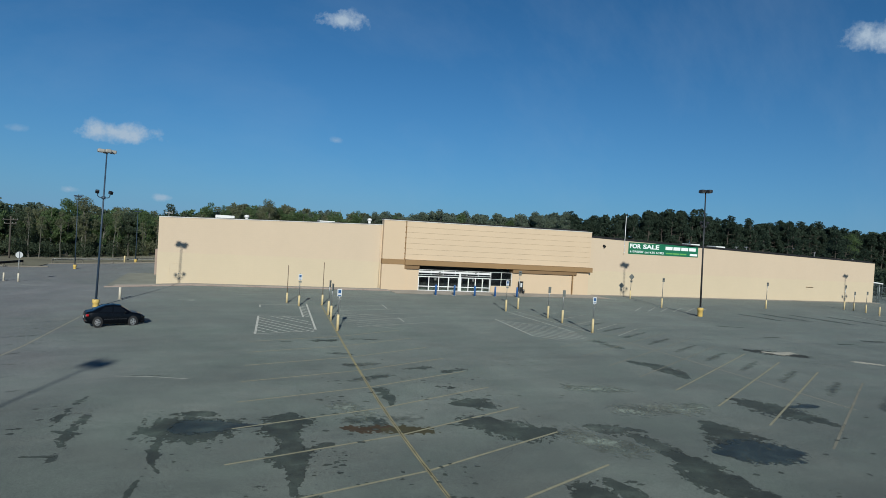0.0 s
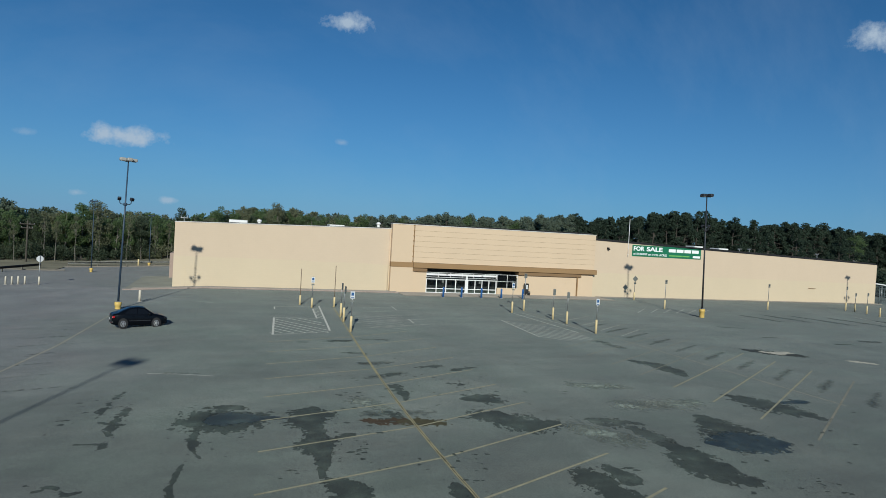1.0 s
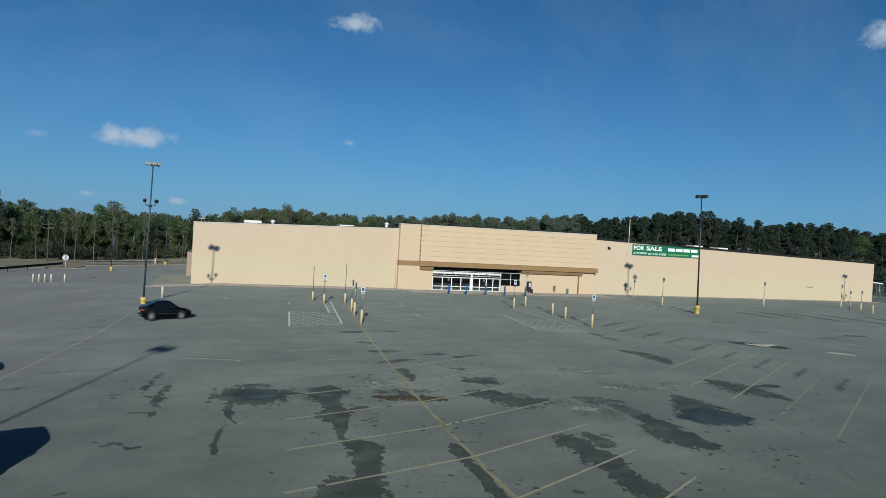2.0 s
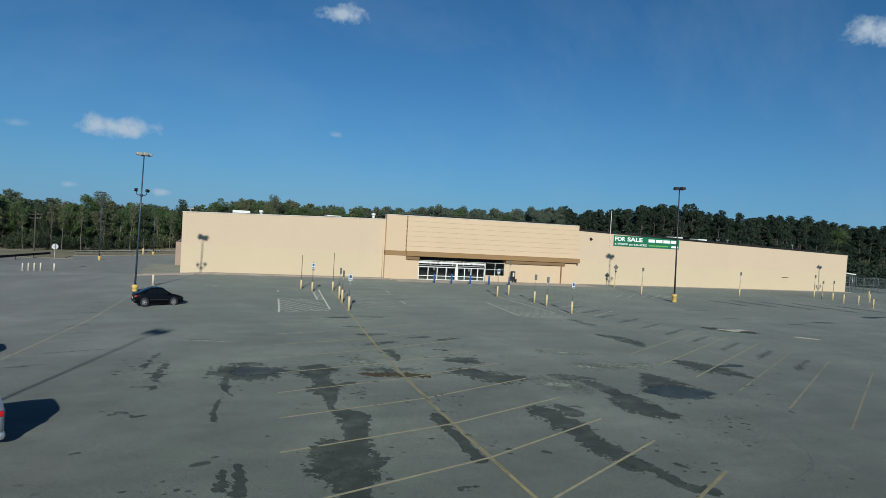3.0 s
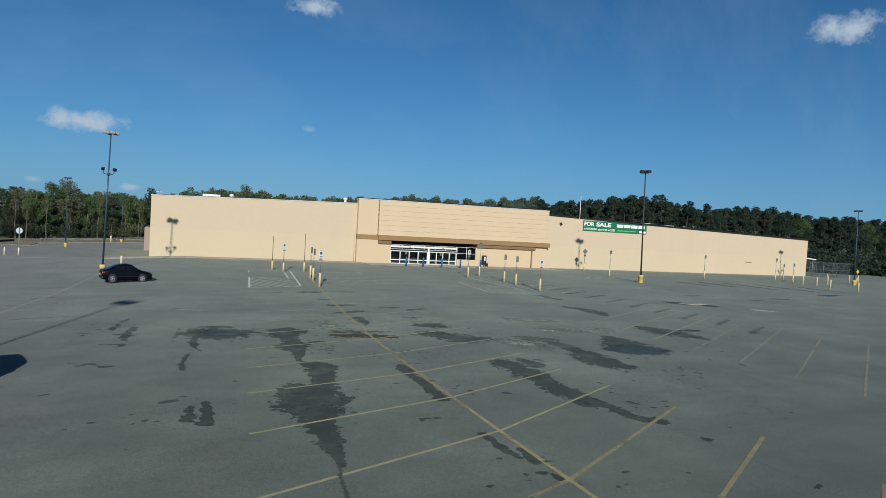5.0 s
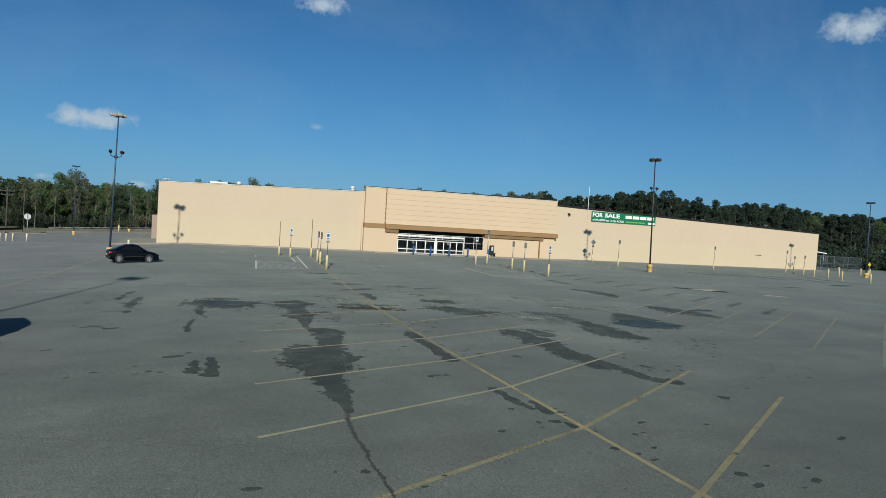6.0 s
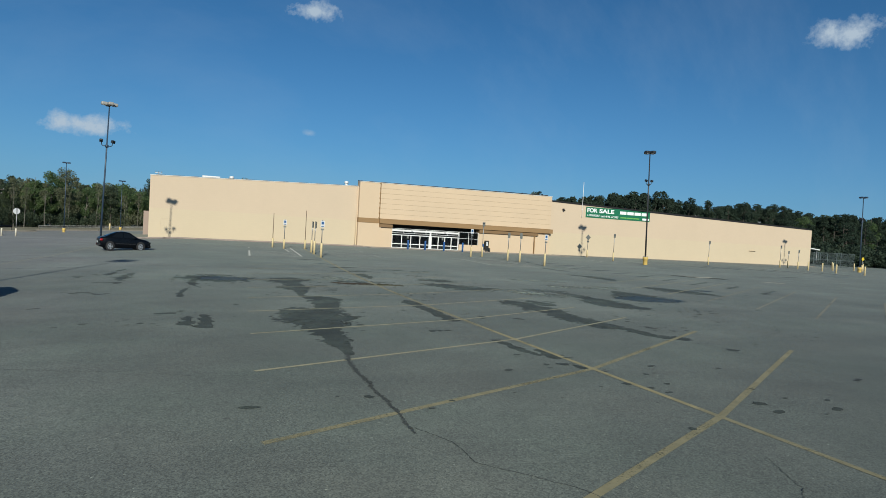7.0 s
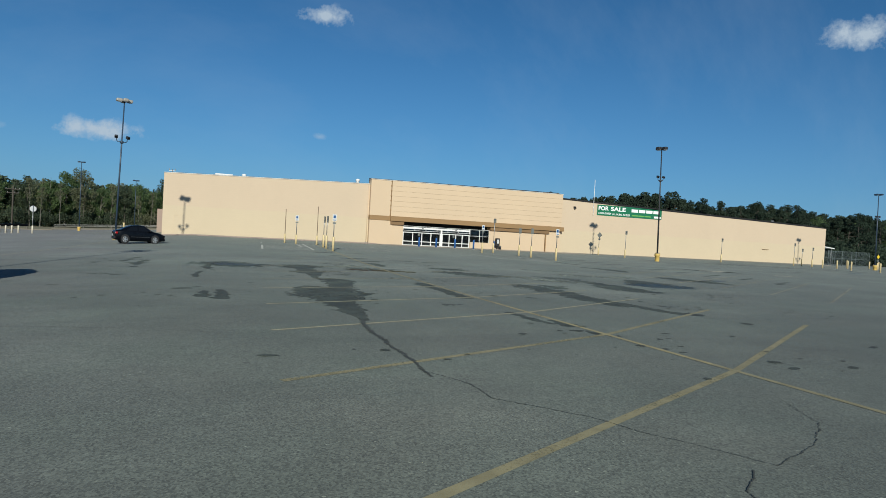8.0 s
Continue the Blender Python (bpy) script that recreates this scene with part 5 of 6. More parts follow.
def lamp_post(at, height, floods, turn=0.0, blue=False, heads=4, stout=1.0, foot=0.85, lean=0.0, size=1.0, head_paint=None):
    u = empty("lamp_post", (at[0], at[1], 0), turn)
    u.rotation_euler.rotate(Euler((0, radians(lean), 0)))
    paint = M_BLUE_POLE if blue else M_DARK_METAL
    bm = bmesh.new()
    lathe(bm, ((0.27 * stout, 0.0), (0.28 * stout, 0.04), (0.275 * stout, foot - 0.30), (0.33 * stout, foot - 0.27), (0.34 * stout, foot - 0.05), (0.30 * stout, foot - 0.01), (0.12, foot)), 24)
    part("base", bm, M_YELLOW, u, "yellow painted concrete base")
    bm = bmesh.new()
    box(bm, -0.17, 0.17, -0.17, 0.17, foot + 0.001, foot + 0.035, 0.008)
    for sx in (-0.14, 0.14):
        for sy in (-0.14, 0.14):
            tube(bm, (sx, sy, foot + 0.036), (sx, sy, foot + 0.1), 0.018, n=6)
    part("base_plate", bm, M_GALV, u)
    bm = bmesh.new()
    tube(bm, (0, 0, foot + 0.036), (0, 0, height - 0.12), 0.105 * stout, 0.062 * stout, 14)
    part("pole", bm, paint, u)
    bm = bmesh.new()
    tube(bm, (0, 0, height - 0.16), (0, 0, height + 0.02), 0.095, n=12)
    for k in range(heads):
        a = radians(360 / heads * k)
        c = Vector((math.cos(a), math.sin(a), 0))
        tube(bm, Vector((0, 0, height - 0.06)) + c * 0.06, Vector((0, 0, height - 0.06)) + c * 0.18, 0.03, n=8)
    part("arm", bm, paint, u)
    for k in range(heads):
        m = Matrix.Rotation(radians(360 / heads * k), 4, "Z") @ Matrix.Translation((0, 0, height - 0.06))
        bm = bmesh.new()
        box(bm, 0.15, 0.15 + 0.53 * size, -0.22 * size, 0.22 * size, -0.12 * size, 0.17 * size, 0.085 * size, m)
        head = part("lamp_head", bm, head_paint or paint, u)
        bm = bmesh.new()
        box(bm, 0.15 + 0.1 * size, 0.15 + 0.43 * size, -0.13 * size, 0.13 * size, -0.12 * size - 0.015, -0.12 * size - 0.002, 0.0, m)
        part("lens", bm, M_LENS, head)
    if floods:
        z = floods
        bm = bmesh.new()
        for s in (-1, 1):
            line = [Vector((s * x, 0, z + h)) for x, h in ((0.09, 0.0), (0.30, 0.02), (0.38, 0.10), (0.40, 0.30))]
            for p, q in zip(line, line[1:]):
                tube(bm, p, q, 0.03, n=8)
        lathe(bm, ((0.13, z - 0.1), (0.13, z + 0.1)), 14)
        part("bracket", bm, paint, u)
        for s in (-1, 1):
            bm = bmesh.new()
            m = Matrix.Translation((s * 0.42, 0, z + 0.41)) @ Matrix.Rotation(radians(18 * s), 4, "Z") @ Matrix.Rotation(radians(20), 4, "X") @ Matrix.Scale(0.8, 4)
            box(bm, -0.15, 0.15, -0.2, 0.12, -0.14, 0.14, 0.04, m)
            flood = part("floodlight", bm, M_DARK_METAL, u)
            bm = bmesh.new()
            box(bm, -0.12, 0.12, -0.215, -0.203, -0.11, 0.11, 0.0, m)
            part("lens", bm, M_GLASS, flood)
    return tagged(u, "tall dark steel car park lamp post on a round yellow base", "lamp post", group="lamp posts")


lamp_post((3.38, -17.3), 11.15, 7.8, 20, blue=True, stout=0.72, foot=0.55, lean=1.3, size=0.85, head_paint=M_PALE_HEAD)
lamp_post((55.3, -19.8), 12.05, 8.6, 8, stout=0.85, lean=-1.6)
lamp_post((95.6, -16.0), 10.35, 6.9, 10, blue=True, stout=0.8, foot=0.7, lean=-1.6, size=0.75)
# unseen post known by its shadow; its lean only turns that shadow
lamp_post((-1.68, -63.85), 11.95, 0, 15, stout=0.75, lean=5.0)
lamp_post((-5.4, 22.7), 9.3, 0, 30, blue=True, heads=2, stout=0.6, foot=0.55, size=0.62)
lamp_post((0.3, 34.0), 7.65, 0, 30, blue=True, heads=2, stout=0.6, foot=0.55, size=0.62)


# ---- bollards and signs ----
def bollard(x, y, h=1.15, r=0.085, material=None, label="cream yellow steel bollard standing in the car park", group="bollards"):
    u = empty("bollard", (x, y, 0))
    bm = bmesh.new()
    lathe(bm, ((r, 0.0), (r, h - 0.06), (r * 0.9, h - 0.02), (r * 0.5, h)), 16)
    part("pipe", bm, material or M_CREAM, u)
    bm = bmesh.new()
    lathe(bm, ((r + 0.07, 0.0), (r + 0.06, 0.025), (r + 0.004, 0.03)), 16)
    part("collar", bm, M_CONCRETE, u)
    return tagged(u, label, "bollard", group=group)


def plate(w, h, z, face, u, marks=(), y=-0.05, name="sign_plate"):
    bm = bmesh.new()
    box(bm, -w / 2, w / 2, y - 0.008, y, z - h / 2, z + h / 2, 0.003)
    p = part(name, bm, face, u)
    for mw, mh, mz, mat in marks:
        bm = bmesh.new()
        box(bm, -mw / 2, mw / 2, y - 0.014, y - 0.010, z + mz - mh / 2, z + mz + mh / 2)
        part("sign_mark", bm, mat, p)
    return p


def signed_bollard(x, y, top, kind, h=1.15, turn=0.0):
    u = empty("sign_bollard", (x, y, 0), turn)
    r = 0.085
    bm = bmesh.new()
    lathe(bm, ((r, 0.0), (r, h - 0.05), (r * 0.6, h)), 16)
    part("pipe", bm, M_CREAM, u)
    bm = bmesh.new()
    tube(bm, (0, 0, h - 0.04), (0, 0, top), 0.03, n=8)
    part("post", bm, M_GALV if kind != "pole" else M_BROWN_POST, u)
    if kind == "access":
        plate(0.28, 0.46, top - 0.27, M_SIGN_WHITE, u, ((0.17, 0.20, 0.06, M_SIGN_BLUE), (0.2, 0.05, -0.17, M_SIGN_BLUE)))
        bm = bmesh.new()
        box(bm, -0.12, 0.12, -0.058, -0.05, top - 0.72, top - 0.60, 0.003)
        part("lower_plate", bm, M_SIGN_BACK, u)
        label = "white parking sign with blue mark on a cream bollard"
    elif kind == "back":
        plate(0.26, 0.50, top - 0.27, M_SIGN_BACK, u)
        label = "grey sign back on a post set in a cream bollard"
    elif kind == "small":
        plate(0.30, 0.42, top - 0.22, M_SIGN_BACK, u, ((0.2, 0.08, 0.08, M_DARK_METAL),))
        label = "small grey sign on a tall post in a cream bollard"
    else:
        label = "tall bare post standing in a cream yellow bollard"
    return tagged(u, label, "sign", group="signs on bollards")


for x, y, top, kind in ((16.9, -15.2, 3.1, "pole"), (17.64, -17.1, 2.6, "access"), (19.65, -16.1, 3.5, "pole"), (19.15, -22.0, 2.55, "back"), (18.87, -24.7, 2.55, "back"), (18.52, -29.1, 2.65, "access"),
                        (35.3, -18.3, 2.75, "access"), (37.4, -16.5, 3.5, "small"), (37.2, -22.3, 2.6, "back"), (37.0, -24.9, 2.6, "back"), (36.65, -29.6, 2.6, "access"),
                        (56.2, -13.2, 3.2, "small"), (72.2, -12.0, 3.1, "small"), (86.4, -11.0, 3.1, "small"), (86.3, -12.3, 2.4, "small"), (85.7, -14.3, 2.6, "small")):
    signed_bollard(x, y, top, kind, 0.85 if y > -17.2 and x < 20 else 1.02, turn=55 if kind == "back" and x < 25 else 0)
for x, y in ((83.6, -17.4), (85.0, -18.3), (82.1, -22.2), (97.8, -10.5), (82.4, -25.4), (101.0, -11.6), (103.0, -11.6), (90.5, -15.8)):
    bollard(x, y, 1.1)
for x, y in ((-8.5, 6.0), (-9.1, 6.0), (-9.65, 6.0), (-10.2, 6.0)):
    bollard(x, y, 0.85, 0.085, M_PALE_POST, "cream bollard in a row beside the side road", "roadside bollards")
bollard(4.35, -12.9, 0.95, 0.10, M_PALE_POST)
bollard(-1.1, 33.6, 1.1, 0.12)
for x in (33.1, 35.2, 37.55, 39.95, 42.6):
    bollard(x, -6.0, 1.12, 0.10, M_BLUE, "blue sleeved bollard guarding the store entrance", "blue bollards")


def warning_sign(x, y, top, label):
    u = empty("warning_sign", (x, y, 0))
    bm = bmesh.new()
    lathe(bm, ((0.085, 0.0), (0.085, 0.95), (0.05, 1.0)), 14)
    part("pipe", bm, M_CREAM, u)
    bm = bmesh.new()
    tube(bm, (0, 0, 0.98), (0, 0, top), 0.03, n=8)
    part("post", bm, M_GALV, u)
    bm = bmesh.new()
    m = Matrix.Translation((0, -0.04, top - 0.35)) @ Matrix.Rotation(radians(45), 4, "Y")
    w = 0.22 if "yellow" in label else 0.28
    box(bm, -w, w, -0.008, 0.0, -w, w, 0.003, m)
    face = part("diamond_plate", bm, M_SIGN_YELLOW if "yellow" in label else M_SIGN_BACK, u)
    bm = bmesh.new()
    box(bm, -0.16, 0.16, -0.048, -0.04, top - 1.02, top - 0.78, 0.003)
    part("lower_plate", bm, M_SIGN_BACK, u)
    return tagged(u, label, "sign")


warning_sign(59.0, -4.1, 3.0, "grey diamond sign above a small plate on a bollard")
warning_sign(97.0, -15.4, 2.2, "yellow diamond warning sign on a bollard by the fence")


def stop_sign(x, y, top):
    u = empty("stop_sign", (x, y, 0), 20)
    bm = bmesh.new()
    tube(bm, (0, 0, 0), (0, 0, top), 0.035, n=8)
    part("post", bm, M_GALV, u)
    bm = bmesh.new()
    ring = [(0.33 * math.cos(radians(22.5 + 45 * k)), top - 0.36 + 0.33 * math.sin(radians(22.5 + 45 * k))) for k in range(8)]
    prism(bm, ring, 0.036, 0.046)
    part("octagon_plate", bm, M_SIGN_WHITE, u)
    bm = bmesh.new()
    lathe(bm, ((0.085, 0.0), (0.085, 0.80), (0.05, 0.85)), 16)
    part("pipe", bm, M_PALE_POST, u, "cream steel pipe round the foot")
    return tagged(u, "pale octagonal stop sign on a thin post in a cream bollard", "stop sign")


stop_sign(-7.0, 5.0, 3.02)

# payphone beside the doors
u = empty("phone_kiosk", (45.1, EY - 0.45, 0.055))
bm = bmesh.new()
box(bm, -0.26, 0.26, 0.0, 0.3, 0.35, 1.42, 0.03)
part("housing", bm, M_BLACK, u)
bm = bmesh.new()
box(bm, -0.05, 0.05, 0.1, 0.2, 0.0, 0.345)
part("stand", bm, M_DARK_METAL, u)
bm = bmesh.new()
box(bm, -0.12, 0.12, -0.02, -0.002, 0.75, 1.25, 0.01)
part("panel", bm, M_SIGN_WHITE, u, "pale instrument panel")
tagged(u, "black payphone kiosk by the store window", "payphone")
bm = bmesh.new()
u = empty("litter_bin", (45.5, EY - 0.3, 0.055))
lathe(bm, ((0.13, 0.0), (0.15, 0.05), (0.15, 0.42), (0.12, 0.47), (0.04, 0.48)), 18)
part("drum", bm, M_BLACK, u)
bm = bmesh.new()
lathe(bm, ((0.155, 0.34), (0.16, 0.36), (0.155, 0.38)), 18)
part("hoop", bm, M_GALV, u)
tagged(u, "small black litter bin under the canopy", "litter bin")


# ---- cars ----
def wheel(parent, x, y, r, w, side):
    bm = bmesh.new()
    m = Matrix.Translation((x, y, r)) @ Matrix.Rotation(radians(90), 4, "X")
    lathe(bm, ((r * 0.66, -w / 2), (r * 0.93, -w / 2), (r, -w / 2 + 0.03), (r, w / 2 - 0.03), (r * 0.93, w / 2), (r * 0.66, w / 2)), 28, m)
    tyre = part("wheel", bm, M_BLACK, parent, "black tyre with alloy rim")
    bm = bmesh.new()
    o = side * (w / 2 + 0.004)
    face = Matrix.Translation((x, y + o, r)) @ Matrix.Rotation(radians(-90 * side), 4, "X")
    lathe(bm, ((r * 0.17, 0.0), (r * 0.17, 0.012), (r * 0.1, 0.016)), 14, face)
    for k in range(5):
        a = Matrix.Rotation(radians(72 * k), 4, "Z")
        box(bm, r * 0.12, r * 0.62, -r * 0.11, r * 0.11, -0.006, 0.008, 0.004, face @ a)
    b = bmesh.new()
    n = 28
    ring = [[b.verts.new((q * math.cos(2 * math.pi * k / n), q * math.sin(2 * math.pi * k / n), z)) for k in range(n)] for q, z in ((r * 0.58, 0.006), (r * 0.68, 0.006), (r * 0.68, -0.01), (r * 0.58, -0.01))]
    for a, c in zip(ring, ring[1:] + ring[:1]):
        for k in range(n):
            b.faces.new((a[k], a[(k + 1) % n], c[(k + 1) % n], c[k]))
    b.transform(face)
    merge(bm, b)
    part("rim", bm, M_RIM, tyre)


def car(name, at, turn, scale, paint, P, label, category):
    """P: rows of station x, half width, sill, belt, top, half roof."""
    u = empty(name, at, turn)
    u.scale = scale
    col = list(zip(*P["rows"]))

    def val(k, x):
        return float(np.interp(x, col[0], col[k]))

    bm = bmesh.new()
    rings = []
    xs = sorted(set(list(col[0]) + [round(v, 3) for v in np.linspace(col[0][0], col[0][-1], 30)]))
    for x in xs:
        w, lo, belt, top, rw = (val(k, x) for k in range(1, 6))
        half = [(w * 0.86, lo), (w * 0.97, lo + 0.06), (w, (lo + belt) * 0.5), (w * 0.985, belt - 0.08), (w * 0.95, belt), (w * 0.95 + (rw - w * 0.95) * 0.88, belt + (top - belt) * 0.86), (rw * 0.80, top - (top - belt) * 0.03), (rw * 0.4, top)]
        loop = [(y, z) for y, z in half] + [(-y, z) for y, z in half[::-1]]
        rings.append([bm.verts.new((x, y, z)) for y, z in loop])
    for a, b in zip(rings, rings[1:]):
        for k in range(len(a)):
            bm.faces.new((a[k], b[k], b[(k + 1) % len(a)], a[(k + 1) % len(a)])).smooth = True
    bm.faces.new(rings[0])
    bm.faces.new(rings[-1][::-1])
    bmesh.ops.recalc_face_normals(bm, faces=bm.faces[:])
    part("body", bm, paint, u)

    def side_point(x, f, s, out=0.012):
        w, belt, top, rw = val(1, x), val(3, x), val(4, x), val(5, x)
        y0, z0 = w * 0.95, belt
        y1, z1 = w * 0.95 + (rw - w * 0.95) * 0.88, belt + (top - belt) * 0.86
        return (x, s * (y0 + (y1 - y0) * f + out), z0 + (z1 - z0) * f + 0.004)

    for x0, x1, slant in P["side_windows"]:
        for s in (-1, 1):
            bm = bmesh.new()
            n = 8
            lo = [bm.verts.new(side_point(x0 + (x1 - x0) * k / n, 0.10, s)) for k in range(n + 1)]
            hi = [bm.verts.new(side_point(x0 + slant[0] + (x1 + slant[1] - x0 - slant[0]) * k / n, 0.92, s)) for k in range(n + 1)]
            for k in range(n):
                bm.faces.new((lo[k], lo[k + 1], hi[k + 1], hi[k]) if s < 0 else (lo[k + 1], lo[k], hi[k], hi[k + 1]))
            part("side_window", bm, M_GLASS, u)
    for nm, x0, x1 in P["screens"]:
        bm = bmesh.new()
        n = 6
        rows = []
        for k in range(n + 1):
            x = x0 + (x1 - x0) * k / n
            rw, top = val(5, x), val(4, x)
            rows.append([bm.verts.new((x, rw * 0.86 * f, top + 0.012 - 0.03 * abs(f) ** 3)) for f in (-1, -0.6, -0.2, 0.2, 0.6, 1)])
        for a, b in zip(rows, rows[1:]):
            for k in range(5):
                bm.faces.new((a[k], b[k], b[k + 1], a[k + 1]))
        bmesh.ops.recalc_face_normals(bm, faces=bm.faces[:])
        part(nm, bm, M_GLASS, u)
    r, (xr, xf), hw = P["wheel"], P["axles"], P["track"]
    for x in (xr, xf):
        for s in (-1, 1):
            bm = bmesh.new()
            m = Matrix.Translation((x, s * (val(1, x) * 0.99 + 0.004), r + 0.01)) @ Matrix.Rotation(radians(90), 4, "X")
            lathe(bm, ((r + 0.06, -0.012), (r + 0.06, 0.012)), 28, m)
            part("wheel_arch", bm, M_BLACK, u)
            wheel(u, x, s * hw, r, 0.2, s)
    back, nose = col[0][0], col[0][-1]
    for s in (-1, 1):
        bm = bmesh.new()
        y0 = val(1, back + 0.12) * 0.96
        z = P["tail"]
        box(bm, back + 0.015, back + 0.24, s * y0 - 0.15, s * y0 + 0.03, z - 0.075, z + 0.075, 0.035)
        lamp = part("tail_light", bm, M_TAIL, u)
        bm = bmesh.new()
        box(bm, back + 0.004, back + 0.1, s * y0 - 0.14, s * y0 - 0.03, z - 0.055, z - 0.005, 0.005)
        part("reverse_lens", bm, M_LENS, lamp)
        bm = bmesh.new()
        box(bm, back - 0.032, back + 0.06, s * y0 * 0.86 - 0.08, s * y0 * 0.86 + 0.08, 0.40, 0.45, 0.01)
        part("reflector", bm, M_TAIL, u)
        bm = bmesh.new()
        yn = val(1, nose - 0.2) * 0.86
        z = P["head"]
        box(bm, nose - 0.3, nose - 0.02, s * yn - 0.16, s * yn + 0.06, z - 0.07, z + 0.07, 0.03)
        part("headlight", bm, M_LENS if paint is M_CAR_SILVER else M_GLASS, u)
        bm = bmesh.new()
        xm = P["mirror"]
        ym = val(1, xm)
        box(bm, xm - 0.06, xm + 0.10, s * (ym + 0.08) - 0.09, s * (ym + 0.08) + 0.09, val(3, xm) + 0.02, val(3, xm) + 0.16, 0.03)
        part("mirror", bm, paint, u)
        for xh in P["handles"]:
            bm = bmesh.new()
            yh = val(1, xh) * 0.99
            box(bm, xh - 0.09, xh + 0.09, s * yh - 0.02, s * yh + 0.02, val(3, xh) - 0.14, val(3, xh) - 0.105, 0.008)
            part("door_handle", bm, paint, u)
        bm = bmesh.new()
        for k in range(12):
            xa = xr + 0.45 + (xf - xr - 0.9) * k / 12
            xb = xr + 0.45 + (xf - xr - 0.9) * (k + 1) / 12
            box(bm, xa, xb, s * val(1, xa) - 0.012, s * val(1, xa) + 0.012, 0.50, 0.53)
        part("side_moulding", bm, M_BLACK if paint is M_CAR_SILVER else M_DARK_METAL, u)
    for nm, x, z0, z1 in (("rear_bumper", back, 0.28, 0.52), ("front_bumper", nose, 0.24, 0.46)):
        bm = bmesh.new()
        d = 1 if nm == "rear_bumper" else -1
        w = val(1, x + d * 0.25)
        box(bm, min(x - d * 0.035, x + d * 0.30), max(x - d * 0.035, x + d * 0.30), -w * 0.985, w * 0.985, z0, z1, 0.10)
        part(nm, bm, paint, u)
    bm = bmesh.new()
    box(bm, back - 0.06, back - 0.052, -0.24, 0.24, P["plate"] - 0.07, P["plate"] + 0.07)
    part("number_plate", bm, M_SIGN_WHITE, u)
    return tagged(u, label, category)


SEDAN = dict(
    rows=((-2.20, 0.70, 0.34, 0.78, 0.82, 0.60), (-2.08, 0.80, 0.26, 0.90, 0.97, 0.66), (-1.70, 0.84, 0.20, 0.96, 1.03, 0.66), (-1.30, 0.86, 0.19, 0.95, 1.20, 0.60), (-0.75, 0.87, 0.18, 0.93, 1.38, 0.57),
          (-0.10, 0.87, 0.18, 0.91, 1.43, 0.56), (0.40, 0.87, 0.18, 0.90, 1.37, 0.57), (0.95, 0.86, 0.18, 0.88, 1.06, 0.62), (1.20, 0.86, 0.19, 0.86, 0.94, 0.68), (1.75, 0.83, 0.20, 0.78, 0.85, 0.66), (2.10, 0.76, 0.24, 0.66, 0.74, 0.58), (2.22, 0.64, 0.32, 0.56, 0.62, 0.48)),
    side_windows=((-1.25, -0.25, (0.42, 0.0)), (-0.17, 0.90, (0.0, -0.52))), screens=(("windscreen", 0.45, 1.10), ("rear_window", -1.62, -0.80)),
    wheel=0.315, axles=(-1.32, 1.30), track=0.78, tail=0.80, head=0.62, mirror=0.72, handles=(-0.55, 0.42), plate=0.62)
car("sedan", (5.78, -26.3, 0), 15, (0.70, 0.80, 0.88), M_CAR_BLACK, SEDAN, "black four door sedan with tinted windows parked alone", "car")
SUV = dict(
    rows=((-2.25, 0.74, 0.40, 0.95, 1.10, 0.62), (-2.15, 0.84, 0.34, 1.02, 1.42, 0.62), (-1.85, 0.88, 0.28, 1.04, 1.62, 0.63), (-1.20, 0.90, 0.26, 1.03, 1.69, 0.64), (-0.30, 0.91, 0.25, 1.01, 1.71, 0.64),
          (0.35, 0.91, 0.25, 1.00, 1.62, 0.64), (0.95, 0.90, 0.25, 0.99, 1.20, 0.68), (1.20, 0.89, 0.26, 0.98, 1.07, 0.72), (1.85, 0.86, 0.28, 0.90, 0.98, 0.70), (2.20, 0.78, 0.32, 0.78, 0.86, 0.62), (2.30, 0.66, 0.40, 0.68, 0.74, 0.5)),
    side_windows=((-1.95, -1.15, (0.1, 0.0)), (-1.07, -0.20, (0.0, 0.0)), (-0.12, 0.90, (0.0, -0.5))), screens=(("windscreen", 0.42, 1.10), ("rear_window", -2.22, -1.95)),
    wheel=0.36, axles=(-1.35, 1.35), track=0.80, tail=0.98, head=0.78, mirror=0.74, handles=(-0.55, 0.42), plate=0.85)
for at in ((1.97, -54.0, 0), (-2.35, -43.2, 0)):
    car("suv", at, 200, (1.0, 1.0, 1.02), M_CAR_SILVER, SUV, "silver family suv parked with its tail lights showing", "car")


# ---- fence, guard rail and side enclosure ----
M_FENCE = surface("weathered_zinc_wire", (0.12, 0.15, 0.15), 0.6, vary=0.2)


